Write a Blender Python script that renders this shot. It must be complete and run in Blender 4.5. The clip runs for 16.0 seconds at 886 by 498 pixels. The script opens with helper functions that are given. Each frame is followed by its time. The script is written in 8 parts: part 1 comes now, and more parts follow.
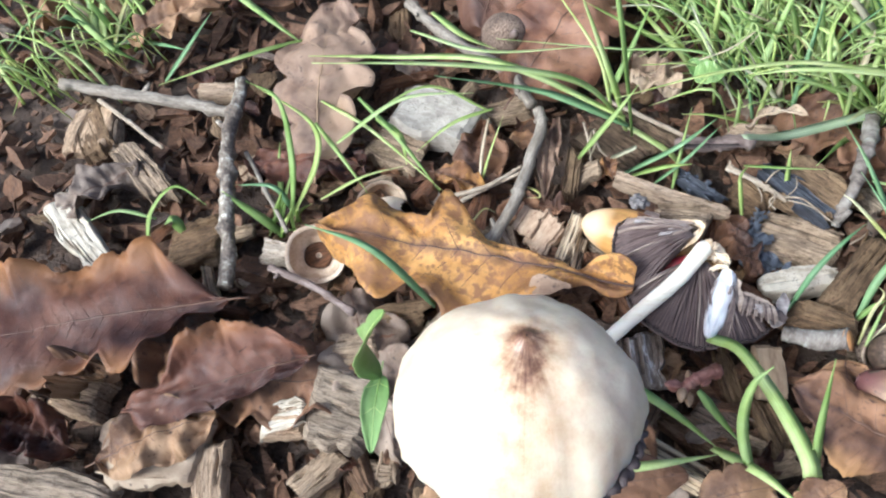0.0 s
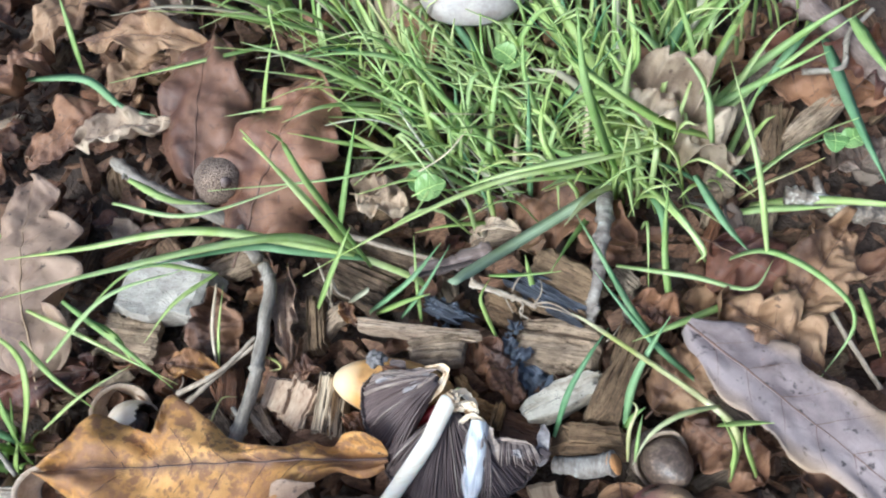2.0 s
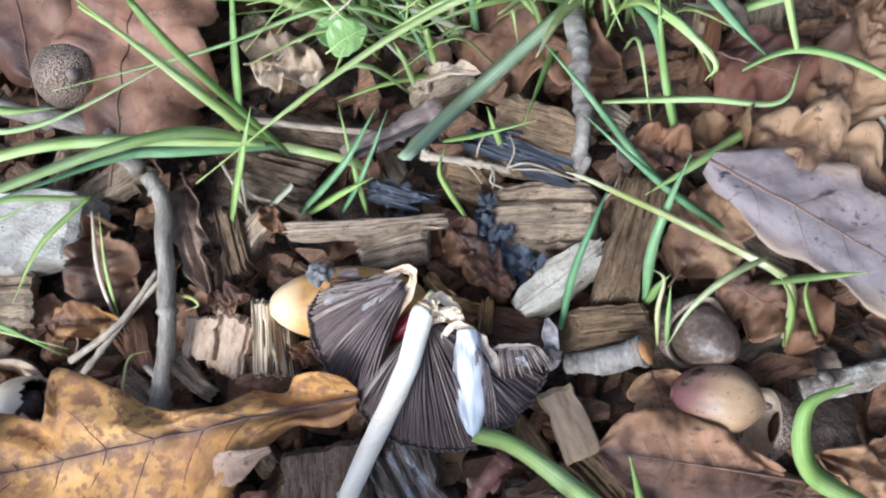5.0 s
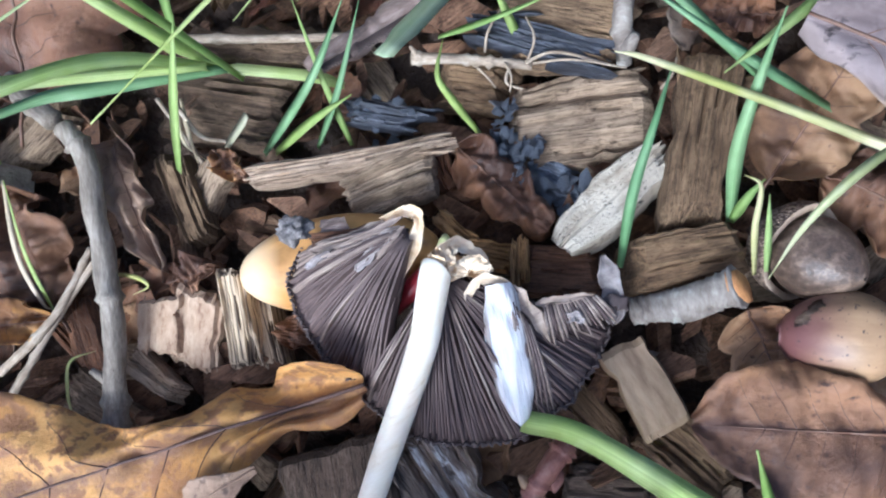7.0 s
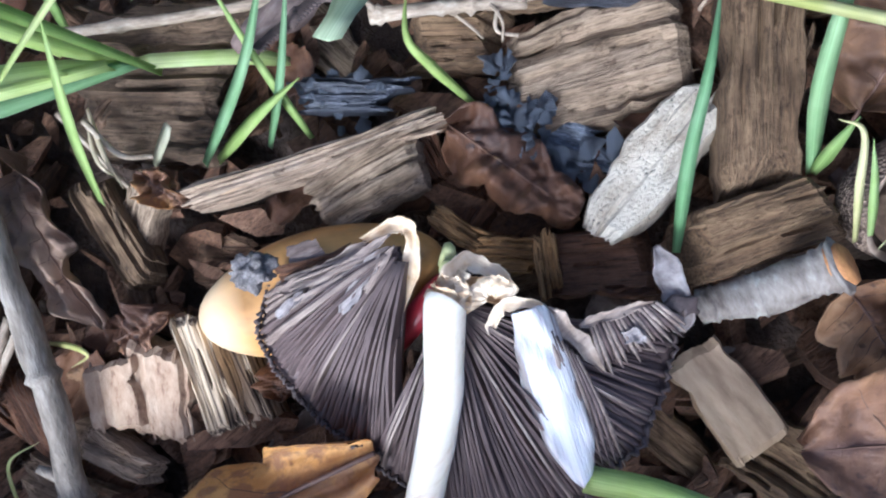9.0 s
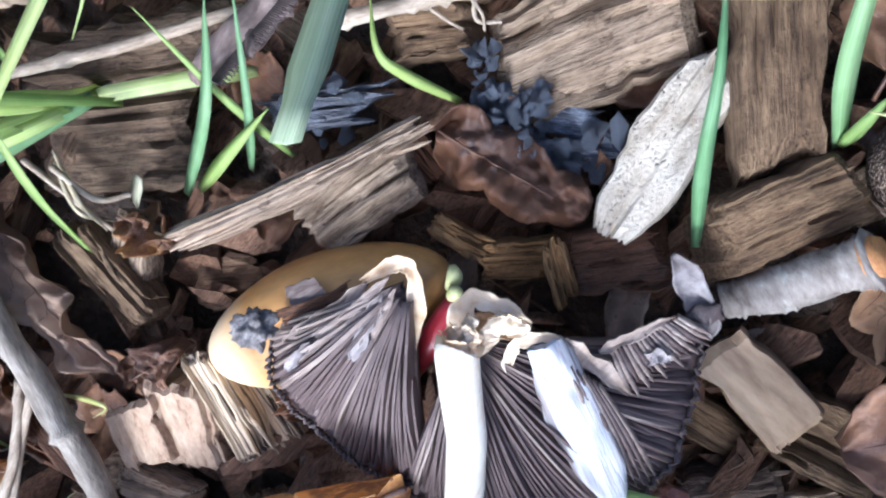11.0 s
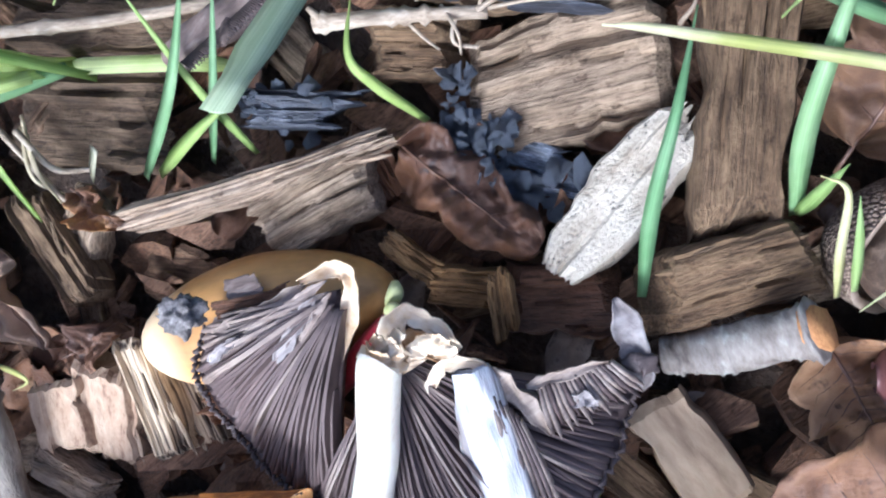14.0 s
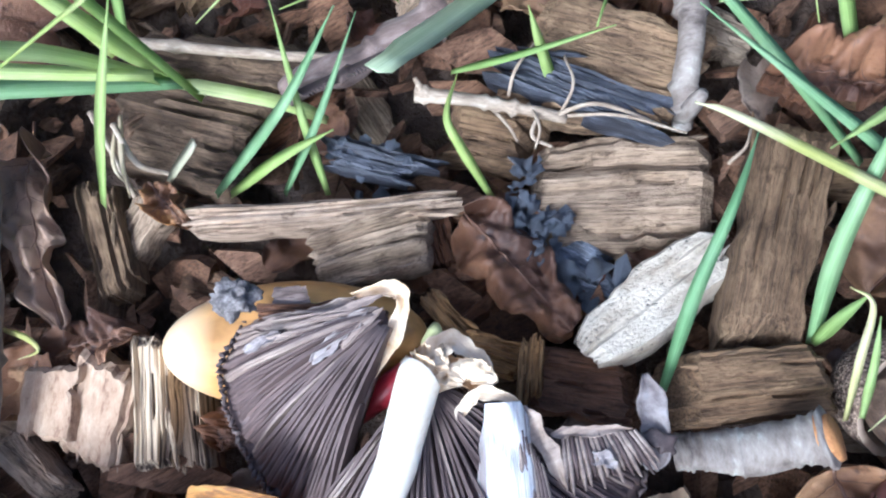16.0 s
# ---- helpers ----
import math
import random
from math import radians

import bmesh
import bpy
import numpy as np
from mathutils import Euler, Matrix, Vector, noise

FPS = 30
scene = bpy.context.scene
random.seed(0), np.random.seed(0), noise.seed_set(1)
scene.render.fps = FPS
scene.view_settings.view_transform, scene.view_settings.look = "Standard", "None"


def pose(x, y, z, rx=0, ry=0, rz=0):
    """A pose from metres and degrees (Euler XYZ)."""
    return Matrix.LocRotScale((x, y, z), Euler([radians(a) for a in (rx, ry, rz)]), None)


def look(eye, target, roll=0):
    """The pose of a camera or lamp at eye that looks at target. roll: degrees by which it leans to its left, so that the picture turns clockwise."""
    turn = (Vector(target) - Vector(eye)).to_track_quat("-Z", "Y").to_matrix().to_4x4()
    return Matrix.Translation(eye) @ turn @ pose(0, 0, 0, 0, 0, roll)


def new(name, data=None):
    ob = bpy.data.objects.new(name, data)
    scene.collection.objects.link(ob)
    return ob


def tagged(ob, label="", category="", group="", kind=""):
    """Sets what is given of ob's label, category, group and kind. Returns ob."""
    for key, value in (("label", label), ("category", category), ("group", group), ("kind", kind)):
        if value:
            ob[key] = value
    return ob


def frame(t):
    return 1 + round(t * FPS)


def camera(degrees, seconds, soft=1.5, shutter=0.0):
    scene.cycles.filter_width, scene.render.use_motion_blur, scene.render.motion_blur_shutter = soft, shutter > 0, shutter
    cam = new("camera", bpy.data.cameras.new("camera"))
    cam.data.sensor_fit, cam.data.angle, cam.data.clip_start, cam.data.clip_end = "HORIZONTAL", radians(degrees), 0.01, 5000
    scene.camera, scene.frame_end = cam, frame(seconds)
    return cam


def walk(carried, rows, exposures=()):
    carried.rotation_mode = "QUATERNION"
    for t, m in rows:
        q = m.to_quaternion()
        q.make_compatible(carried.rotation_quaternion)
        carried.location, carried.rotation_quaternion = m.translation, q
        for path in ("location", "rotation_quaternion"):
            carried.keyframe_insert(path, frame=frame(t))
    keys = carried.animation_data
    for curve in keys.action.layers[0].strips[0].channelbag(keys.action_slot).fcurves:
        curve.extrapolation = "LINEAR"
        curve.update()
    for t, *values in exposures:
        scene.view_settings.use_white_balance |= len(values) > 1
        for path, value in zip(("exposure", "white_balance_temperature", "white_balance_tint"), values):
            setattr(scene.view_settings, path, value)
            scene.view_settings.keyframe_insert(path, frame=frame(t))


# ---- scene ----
SECONDS = 16.0
cam = camera(59.60, SECONDS, 2.1)
# seconds, eye in metres, turn in degrees
PATH = [
    (0, 0.00603, 0.00907, 0.18126, 29.538, 7.052, -0.015),
    (0.5, 0.01480, 0.01167, 0.17916, 29.248, 7.162, -4.081),
    (1, 0.02768, 0.02327, 0.18122, 28.122, 8.371, -9.481),
    (1.5, 0.04592, 0.03574, 0.18228, 27.350, 8.979, -12.286),
    (2, 0.05936, 0.04867, 0.17823, 26.820, 8.951, -15.720),
    (2.5, 0.06003, 0.05830, 0.17290, 25.332, 8.315, -17.665),
    (3, 0.05769, 0.06273, 0.16498, 23.553, 7.477, -19.266),
    (3.5, 0.05647, 0.06227, 0.15815, 22.065, 6.640, -20.032),
    (5.8, 0.05213, 0.07094, 0.12823, 13.999, 9.016, -28.741),
    (6, 0.04819, 0.07068, 0.12451, 14.037, 9.465, -28.693),
    (6.5, 0.04930, 0.07561, 0.11429, 11.204, 9.999, -31.201),
    (7, 0.05536, 0.07883, 0.10770, 9.746, 10.170, -32.710),
    (7.5, 0.05333, 0.07872, 0.10161, 8.642, 10.048, -32.777),
    (8, 0.04805, 0.08004, 0.09601, 7.664, 9.891, -34.616),
    (8.5, 0.05109, 0.08475, 0.09125, 6.751, 10.242, -37.508),
    (8.7, 0.05493, 0.08808, 0.08879, 5.078, 10.507, -39.089),
    (11, 0.07129, 0.10380, 0.08013, -9.346, 11.712, -48.800),
    (11.5, 0.07774, 0.10393, 0.07810, -11.105, 11.986, -49.095),
    (12, 0.07375, 0.10361, 0.07789, -11.589, 11.967, -48.389),
    (12.5, 0.06812, 0.09932, 0.08177, -10.545, 12.014, -47.622),
    (13, 0.07311, 0.10194, 0.08266, -9.971, 12.116, -47.605),
    (13.5, 0.07484, 0.10213, 0.07910, -9.290, 12.432, -46.072),
    (14, 0.07226, 0.09762, 0.07814, -3.614, 12.619, -40.607),
    (14.5, 0.06776, 0.09400, 0.08049, 0.942, 11.760, -35.970),
    (15, 0.06321, 0.08809, 0.07976, 8.133, 10.627, -30.077),
    (15.5, 0.05570, 0.08801, 0.08511, 11.689, 8.757, -27.723),
    (16, 0.05462, 0.08792, 0.08353, 15.351, 7.694, -27.303),
]
walk(cam, [(t, pose(*p)) for t, *p in PATH], exposures=[
    (0.0, 0.72, 5210, 4), (0.5, 0.54, 5130, 2), (1.0, 0.54, 5100, 1), (1.5, 0.56, 5080, 1), (2.5, 0.64, 4990, 1), (3.5, 0.60, 4990, 2), (6.0, 0.64, 4930, 6), (8.5, 0.66, 4870, 8),
    (11.0, 0.99, 4920, 10), (13.5, 0.99, 4920, 10), (16.0, 0.97, 4830, 8)])

# ---- light: hazy autumn sky, a veiled low sun from the side ----
SUN_ELEVATION, SUN_AZIMUTH = 46.0, 240.0
world = bpy.data.worlds.new("sky")
scene.world = world
world.use_nodes = True
wn = world.node_tree.nodes
sky = wn.new("ShaderNodeTexSky")
sky.sky_type = "NISHITA"
sky.sun_disc = False
sky.sun_elevation, sky.sun_rotation = radians(SUN_ELEVATION), radians(SUN_AZIMUTH)
sky.air_density, sky.dust_density, sky.ozone_density = 0.7, 7.0, 0.5
wn["Background"].inputs["Strength"].default_value = 0.15
world.node_tree.links.new(sky.outputs[0], wn["Background"].inputs["Color"])
sun = bpy.data.lights.new("sun", "SUN")
sun.energy, sun.angle, sun.color = 2.4, radians(16.0), (1.0, 0.955, 0.88)
az, el = radians(SUN_AZIMUTH), radians(SUN_ELEVATION)
SUN_WAY = Vector((math.sin(az) * math.cos(el), math.cos(az) * math.cos(el), math.sin(el)))
sun_ob = new("sun", sun)
sun_ob.matrix_world = look(SUN_WAY * 5, (0, 0, 0))


# ---- materials ----
def nodes_of(name):
    m = bpy.data.materials.new(name)
    m.use_nodes = True
    nt = m.node_tree
    return m, nt.nodes, nt.links, nt.nodes["Principled BSDF"]


def ramp(n, stops):
    r = n.new("ShaderNodeValToRGB")
    e = r.color_ramp.elements
    while len(e) < len(stops):
        e.new(0.5)
    for k, (p, c) in enumerate(stops):
        e[k].position, e[k].color = p, (*c, 1)
    return r


def coords(n, l, scale, generated=False):
    tc, mp = n.new("ShaderNodeTexCoord"), n.new("ShaderNodeMapping")
    mp.inputs["Scale"].default_value = scale
    l.new(tc.outputs["Generated" if generated else "Object"], mp.inputs["Vector"])
    return mp


def noise_tex(n, l, vec, scale=1.0, detail=4.0, rough=0.6):
    t = n.new("ShaderNodeTexNoise")
    t.inputs["Scale"].default_value, t.inputs["Detail"].default_value, t.inputs["Roughness"].default_value = scale, detail, rough
    l.new(vec.outputs[0], t.inputs["Vector"])
    return t


def mixed(n, l, a, b, fac, kind="MIX"):
    m = n.new("ShaderNodeMix")
    m.data_type, m.blend_type = "RGBA", kind
    for value, slot in ((fac, 0), (a, 6), (b, 7)):
        if isinstance(value, (int, float)):
            m.inputs[slot].default_value = value
        elif isinstance(value, tuple):
            m.inputs[slot].default_value = (*value, 1)
        else:
            l.new(value, m.inputs[slot])
    return m


def bumped(n, l, b, height, strength, distance):
    k = n.new("ShaderNodeBump")
    k.inputs["Strength"].default_value, k.inputs["Distance"].default_value = strength, distance
    l.new(height, k.inputs["Height"])
    l.new(k.outputs[0], b.inputs["Normal"])


def soft_hue(c, k=0.14):
    g = 0.3 * c[0] + 0.59 * c[1] + 0.11 * c[2]
    return tuple(v + (g - v) * k for v in c)


def wood(name, light, mid, dark, stain=0.45, rough=0.8, vary=0.35, island=False):
    """Split wood: long grain along the local x, stains, a tint of its own for every piece."""
    # every wood hue is scaled down by one factor, blue the most
    light, mid, dark = (tuple(v * k for v, k in zip(soft_hue(c, 0.06), (0.73, 0.68, 0.655))) for c in (light, mid, dark))
    m, n, l, b = nodes_of(name)
    grain = noise_tex(n, l, coords(n, l, (120, 620, 620)), 1.0, 7, 0.72)
    fine = noise_tex(n, l, coords(n, l, (190, 3000, 3000)), 1.0, 4, 0.68)
    blot = noise_tex(n, l, coords(n, l, (140, 140, 140)), 1.0, 4, 0.65)
    r = ramp(n, [(0.2, dark), (0.46, mid), (0.74, light)])
    l.new(grain.outputs[0], r.inputs[0])
    st = ramp(n, [(0.42, (1, 1, 1)), (0.66, (1 - stain, 1 - stain * 1.05, 1 - stain * 1.1))])
    l.new(blot.outputs[0], st.inputs[0])
    c = mixed(n, l, r.outputs[0], st.outputs[0], 1.0, "MULTIPLY")
    fr = ramp(n, [(0.36, (0.3, 0.26, 0.23)), (0.45, (0.82, 0.8, 0.78)), (0.6, (1.22, 1.2, 1.18))])
    l.new(fine.outputs[0], fr.inputs[0])
    c1 = mixed(n, l, c.outputs[2], fr.outputs[0], 0.85, "MULTIPLY")
    dirt = noise_tex(n, l, coords(n, l, (420, 620, 620)), 1.0, 6, 0.72)
    dr = ramp(n, [(0.34, (0.3, 0.25, 0.21)), (0.46, (1, 1, 1))])
    l.new(dirt.outputs[0], dr.inputs[0])
    c2 = mixed(n, l, c1.outputs[2], dr.outputs[0], 0.85, "MULTIPLY")
    if island:
        rnd = n.new("ShaderNodeNewGeometry").outputs["Random Per Island"]
    else:
        rnd = n.new("ShaderNodeObjectInfo").outputs["Random"]
    tint = ramp(n, [(0.0, (1 - vary, 1 - vary * 1.1, 1 - vary * 1.2)), (0.35, (1, 0.94, 0.86)), (0.7, (0.95, 0.97, 1.0)), (1.0, (1.15, 1.1, 1.02))])
    l.new(rnd, tint.inputs[0])
    c3 = mixed(n, l, c2.outputs[2], tint.outputs[0], 1.0, "MULTIPLY")
    l.new(c3.outputs[2], b.inputs["Base Color"])
    b.inputs["Roughness"].default_value = rough
    b.inputs["Specular IOR Level"].default_value = 0.35
    hm = mixed(n, l, grain.outputs[0], fine.outputs[0], 0.6)
    hm2 = mixed(n, l, hm.outputs[2], dirt.outputs[0], 0.4)
    bumped(n, l, b, hm2.outputs[2], 1.0, 0.0014)
    return m


def striped(name, light, dark, across=1500):
    """Wood split across its rings: pale and dark lines along the grain."""
    m, n, l, b = nodes_of(name)
    line = noise_tex(n, l, coords(n, l, (25, across, across)), 1.0, 3, 0.55)
    fine = noise_tex(n, l, coords(n, l, (300, 4000, 4000)), 1.0, 3, 0.6)
    r = ramp(n, [(0.4, dark), (0.47, tuple(0.5 * (p + q) for p, q in zip(light, dark))), (0.54, light)])
    l.new(line.outputs[0], r.inputs[0])
    fr = ramp(n, [(0.35, (0.72, 0.68, 0.64)), (0.6, (1.08, 1.08, 1.08))])
    l.new(fine.outputs[0], fr.inputs[0])
    c = mixed(n, l, r.outputs[0], fr.outputs[0], 0.9, "MULTIPLY")
    l.new(c.outputs[2], b.inputs["Base Color"])
    b.inputs["Roughness"].default_value = 0.8
    bumped(n, l, b, line.outputs[0], 0.9, 0.0008)
    return m


def speckled(name, light, mid, dot, size=1300, amount=0.4):
    """Pale rind with small black dots."""
    m, n, l, b = nodes_of(name)
    blot = noise_tex(n, l, coords(n, l, (170, 300, 300)), 1.0, 5, 0.6)
    dots = noise_tex(n, l, coords(n, l, (size * 0.7, size, size)), 1.0, 3, 0.55)
    r = ramp(n, [(0.36, mid), (0.58, light)])
    l.new(blot.outputs[0], r.inputs[0])
    patch = noise_tex(n, l, coords(n, l, (260, 420, 420)), 1.0, 3, 0.6)
    spots = mixed(n, l, dots.outputs[0], patch.outputs[0], 0.42)
    d = ramp(n, [(amount + 0.015, (1, 1, 1)), (amount + 0.055, (0, 0, 0))])
    l.new(spots.outputs[2], d.inputs[0])
    c = mixed(n, l, r.outputs[0], dot, d.outputs[0])
    l.new(c.outputs[2], b.inputs["Base Color"])
    b.inputs["Roughness"].default_value = 0.7
    h = mixed(n, l, blot.outputs[0], dots.outputs[0], 0.4)
    bumped(n, l, b, h.outputs[2], 0.8, 0.0009)
    return m


def two_tone_nut(name, body, scar, level, soft, rough=0.36, specks=0.0):
    """Nutshell: glossy tan with a pale base, fine lengthwise lines."""
    m, n, l, b = nodes_of(name)
    lines = noise_tex(n, l, coords(n, l, (700, 700, 40)), 1.0, 3, 0.5)
    blot = noise_tex(n, l, coords(n, l, (150, 150, 90)), 1.0, 4, 0.6)
    r = ramp(n, [(0.34, tuple(0.62 * q for q in body)), (0.5, body), (0.68, tuple(min(0.9, 1.22 * q) for q in body))])
    l.new(blot.outputs[0], r.inputs[0])
    lr = ramp(n, [(0.35, (0.86, 0.83, 0.8)), (0.6, (1.05, 1.05, 1.05))])
    l.new(lines.outputs[0], lr.inputs[0])
    c = mixed(n, l, r.outputs[0], lr.outputs[0], 0.8, "MULTIPLY")
    sx = n.new("ShaderNodeSeparateXYZ")
    l.new(coords(n, l, (1, 1, 1)).outputs[0], sx.inputs[0])
    ad = n.new("ShaderNodeMath")
    ad.operation = "MULTIPLY_ADD"
    l.new(blot.outputs[0], ad.inputs[0])
    ad.inputs[1].default_value = soft
    l.new(sx.outputs[2], ad.inputs[2])
    mr = n.new("ShaderNodeMapRange")
    mr.inputs["From Min"].default_value, mr.inputs["From Max"].default_value = level - soft * 0.4, level + soft
    mr.inputs["To Min"].default_value, mr.inputs["To Max"].default_value = 1.0, 0.0
    l.new(ad.outputs[0], mr.inputs["Value"])
    c2 = mixed(n, l, c.outputs[2], scar, mr.outputs[0])
    dots = noise_tex(n, l, coords(n, l, (1500, 1500, 1500)), 1.0, 2, 0.5)
    dr = ramp(n, [(0.66, (0, 0, 0)), (0.7, (specks,) * 3)])
    l.new(dots.outputs[0], dr.inputs[0])
    c3 = mixed(n, l, c2.outputs[2], (0.05, 0.035, 0.03), dr.outputs[0])
    l.new(c3.outputs[2], b.inputs["Base Color"])
    b.inputs["Roughness"].default_value = rough
    bumped(n, l, b, blot.outputs[0], 0.2 if rough < 0.4 else 0.6, 0.0005)
    return m


def leafy(name, light, mid, dark, spot, rough=0.5, translucent=0.25, fleck=0.62, margin=None, rib=None):
    """Dead leaf: blotches, fine specks and veined relief."""
    dark, spot = soft_hue(dark, 0.08), soft_hue(spot, 0.08)
    m, n, l, b = nodes_of(name)
    blot = noise_tex(n, l, coords(n, l, (95, 95, 95)), 1.0, 7, 0.68)
    fleckn = noise_tex(n, l, coords(n, l, (420, 420, 420)), 1.0, 3, 0.6)
    skin = noise_tex(n, l, coords(n, l, (1500, 1500, 1500)), 1.0, 3, 0.6)
    broad = noise_tex(n, l, coords(n, l, (34, 48, 40)), 1.0, 3, 0.6)
    both = mixed(n, l, blot.outputs[0], broad.outputs[0], 0.5)
    r = ramp(n, [(0.4, dark), (0.49, mid), (0.58, light)])
    l.new(both.outputs[2], r.inputs[0])
    sp = ramp(n, [(fleck, (0, 0, 0)), (fleck + 0.1, (1, 1, 1))])
    l.new(fleckn.outputs[0], sp.inputs[0])
    c = mixed(n, l, r.outputs[0], spot, sp.outputs[0])
    if margin:
        half, hue = margin
        sy = n.new("ShaderNodeSeparateXYZ")
        l.new(coords(n, l, (1 / half,) * 3).outputs[0], sy.inputs[0])
        ab = n.new("ShaderNodeMath")
        ab.operation = "ABSOLUTE"
        l.new(sy.outputs[1], ab.inputs[0])
        am = n.new("ShaderNodeMath")
        am.operation = "MULTIPLY_ADD"
        l.new(broad.outputs[0], am.inputs[0])
        am.inputs[1].default_value = 0.9
        l.new(ab.outputs[0], am.inputs[2])
        mp2 = n.new("ShaderNodeMapRange")
        mp2.inputs["From Min"].default_value, mp2.inputs["From Max"].default_value = 0.95, 1.5
        l.new(am.outputs[0], mp2.inputs["Value"])
        c = mixed(n, l, c.outputs[2], hue, mp2.outputs[0])
    if rib:
        reach, hue = rib
        ry = n.new("ShaderNodeSeparateXYZ")
        l.new(coords(n, l, (1 / reach,) * 3).outputs[0], ry.inputs[0])
        rb = n.new("ShaderNodeMath")
        rb.operation = "ABSOLUTE"
        l.new(ry.outputs[1], rb.inputs[0])
        rm = n.new("ShaderNodeMath")
        rm.operation = "MULTIPLY_ADD"
        l.new(blot.outputs[0], rm.inputs[0])
        rm.inputs[1].default_value = 3.4
        l.new(rb.outputs[0], rm.inputs[2])
        rr = n.new("ShaderNodeMapRange")
        rr.inputs["From Min"].default_value, rr.inputs["From Max"].default_value = 1.7, 2.6
        rr.inputs["To Min"].default_value, rr.inputs["To Max"].default_value = 0.85, 0.0
        l.new(rm.outputs[0], rr.inputs["Value"])
        c = mixed(n, l, c.outputs[2], hue, rr.outputs[0])
    net = n.new("ShaderNodeTexVoronoi")
    net.feature = "DISTANCE_TO_EDGE"
    l.new(coords(n, l, (1300, 1300, 1300)).outputs[0], net.inputs["Vector"])
    nr = ramp(n, [(0.0, (0.7, 0.68, 0.66)), (0.12, (1, 1, 1))])
    l.new(net.outputs["Distance"], nr.inputs[0])
    c = mixed(n, l, c.outputs[2], nr.outputs[0], 0.16, "MULTIPLY")
    rnd = n.new("ShaderNodeObjectInfo").outputs["Random"]
    tint = ramp(n, [(0.0, (0.78, 0.76, 0.74)), (0.5, (1, 1, 1)), (1.0, (1.16, 1.12, 1.05))])
    l.new(rnd, tint.inputs[0])
    c2 = mixed(n, l, c.outputs[2], tint.outputs[0], 1.0, "MULTIPLY")
    l.new(c2.outputs[2], b.inputs["Base Color"])
    b.inputs["Roughness"].default_value = rough
    hm = mixed(n, l, blot.outputs[0], skin.outputs[0], 0.5)
    swell = noise_tex(n, l, coords(n, l, (230, 230, 230)), 1.0, 3, 0.55)
    hm4 = mixed(n, l, hm.outputs[2], swell.outputs[0], 0.55)
    hm3 = mixed(n, l, hm4.outputs[2], nr.outputs[0], 0.08)
    bumped(n, l, b, hm3.outputs[2], 0.8, 0.0012)
    if translucent:
        tr, mx = n.new("ShaderNodeBsdfTranslucent"), n.new("ShaderNodeMixShader")
        l.new(c2.outputs[2], tr.inputs["Color"])
        mx.inputs[0].default_value = translucent
        l.new(b.outputs[0], mx.inputs[1])
        l.new(tr.outputs[0], mx.inputs[2])
        l.new(mx.outputs[0], n["Material Output"].inputs["Surface"])
    return m


def grassy(name, base, tip, through_light=0.35, island=False):
    base, tip = soft_hue(base, 0.12), soft_hue(tip, 0.12)
    m, n, l, b = nodes_of(name)
    lay, lm = n.new("ShaderNodeTexCoord"), n.new("ShaderNodeMapping")
    lm.inputs["Scale"].default_value = (17, 0.5, 1)
    l.new(lay.outputs["UV"], lm.inputs["Vector"])
    streak = noise_tex(n, l, lm, 1.0, 3, 0.6)
    blot = noise_tex(n, l, coords(n, l, (75, 75, 75)), 1.0, 4, 0.6)
    r = ramp(n, [(0.35, base), (0.65, tip)])
    l.new(blot.outputs[0], r.inputs[0])
    sr = ramp(n, [(0.36, (0.8, 0.84, 0.76)), (0.5, (0.98, 0.98, 0.96)), (0.64, (1.12, 1.1, 1.12))])
    l.new(streak.outputs[0], sr.inputs[0])
    c = mixed(n, l, r.outputs[0], sr.outputs[0], 0.8, "MULTIPLY")
    # pale keel down the middle
    ux = n.new("ShaderNodeSeparateXYZ")
    l.new(lay.outputs["UV"], ux.inputs[0])
    keel = ramp(n, [(0.43, (1, 1, 1)), (0.48, (1.15, 1.13, 1.18)), (0.52, (1.15, 1.13, 1.18)), (0.57, (1, 1, 1))])
    l.new(ux.outputs[0], keel.inputs[0])
    c = mixed(n, l, c.outputs[2], keel.outputs[0], 0.7, "MULTIPLY")
    if island:
        rnd = n.new("ShaderNodeNewGeometry").outputs["Random Per Island"]
    else:
        rnd = n.new("ShaderNodeObjectInfo").outputs["Random"]
    tint = ramp(n, [(0.0, (0.82, 0.9, 0.85)), (0.45, (1, 1, 1)), (0.85, (1.1, 1.06, 1.0)), (1.0, (1.22, 1.12, 1.1))])
    l.new(rnd, tint.inputs[0])
    c2 = mixed(n, l, c.outputs[2], tint.outputs[0], 1.0, "MULTIPLY")
    l.new(c2.outputs[2], b.inputs["Base Color"])
    b.inputs["Roughness"].default_value = 0.38
    b.inputs["Specular IOR Level"].default_value = 0.45
    bumped(n, l, b, streak.outputs[0], 0.5, 0.0003)
    tr, mx = n.new("ShaderNodeBsdfTranslucent"), n.new("ShaderNodeMixShader")
    l.new(c2.outputs[2], tr.inputs["Color"])
    mx.inputs[0].default_value = through_light
    l.new(b.outputs[0], mx.inputs[1])
    l.new(tr.outputs[0], mx.inputs[2])
    l.new(mx.outputs[0], n["Material Output"].inputs["Surface"])
    return m


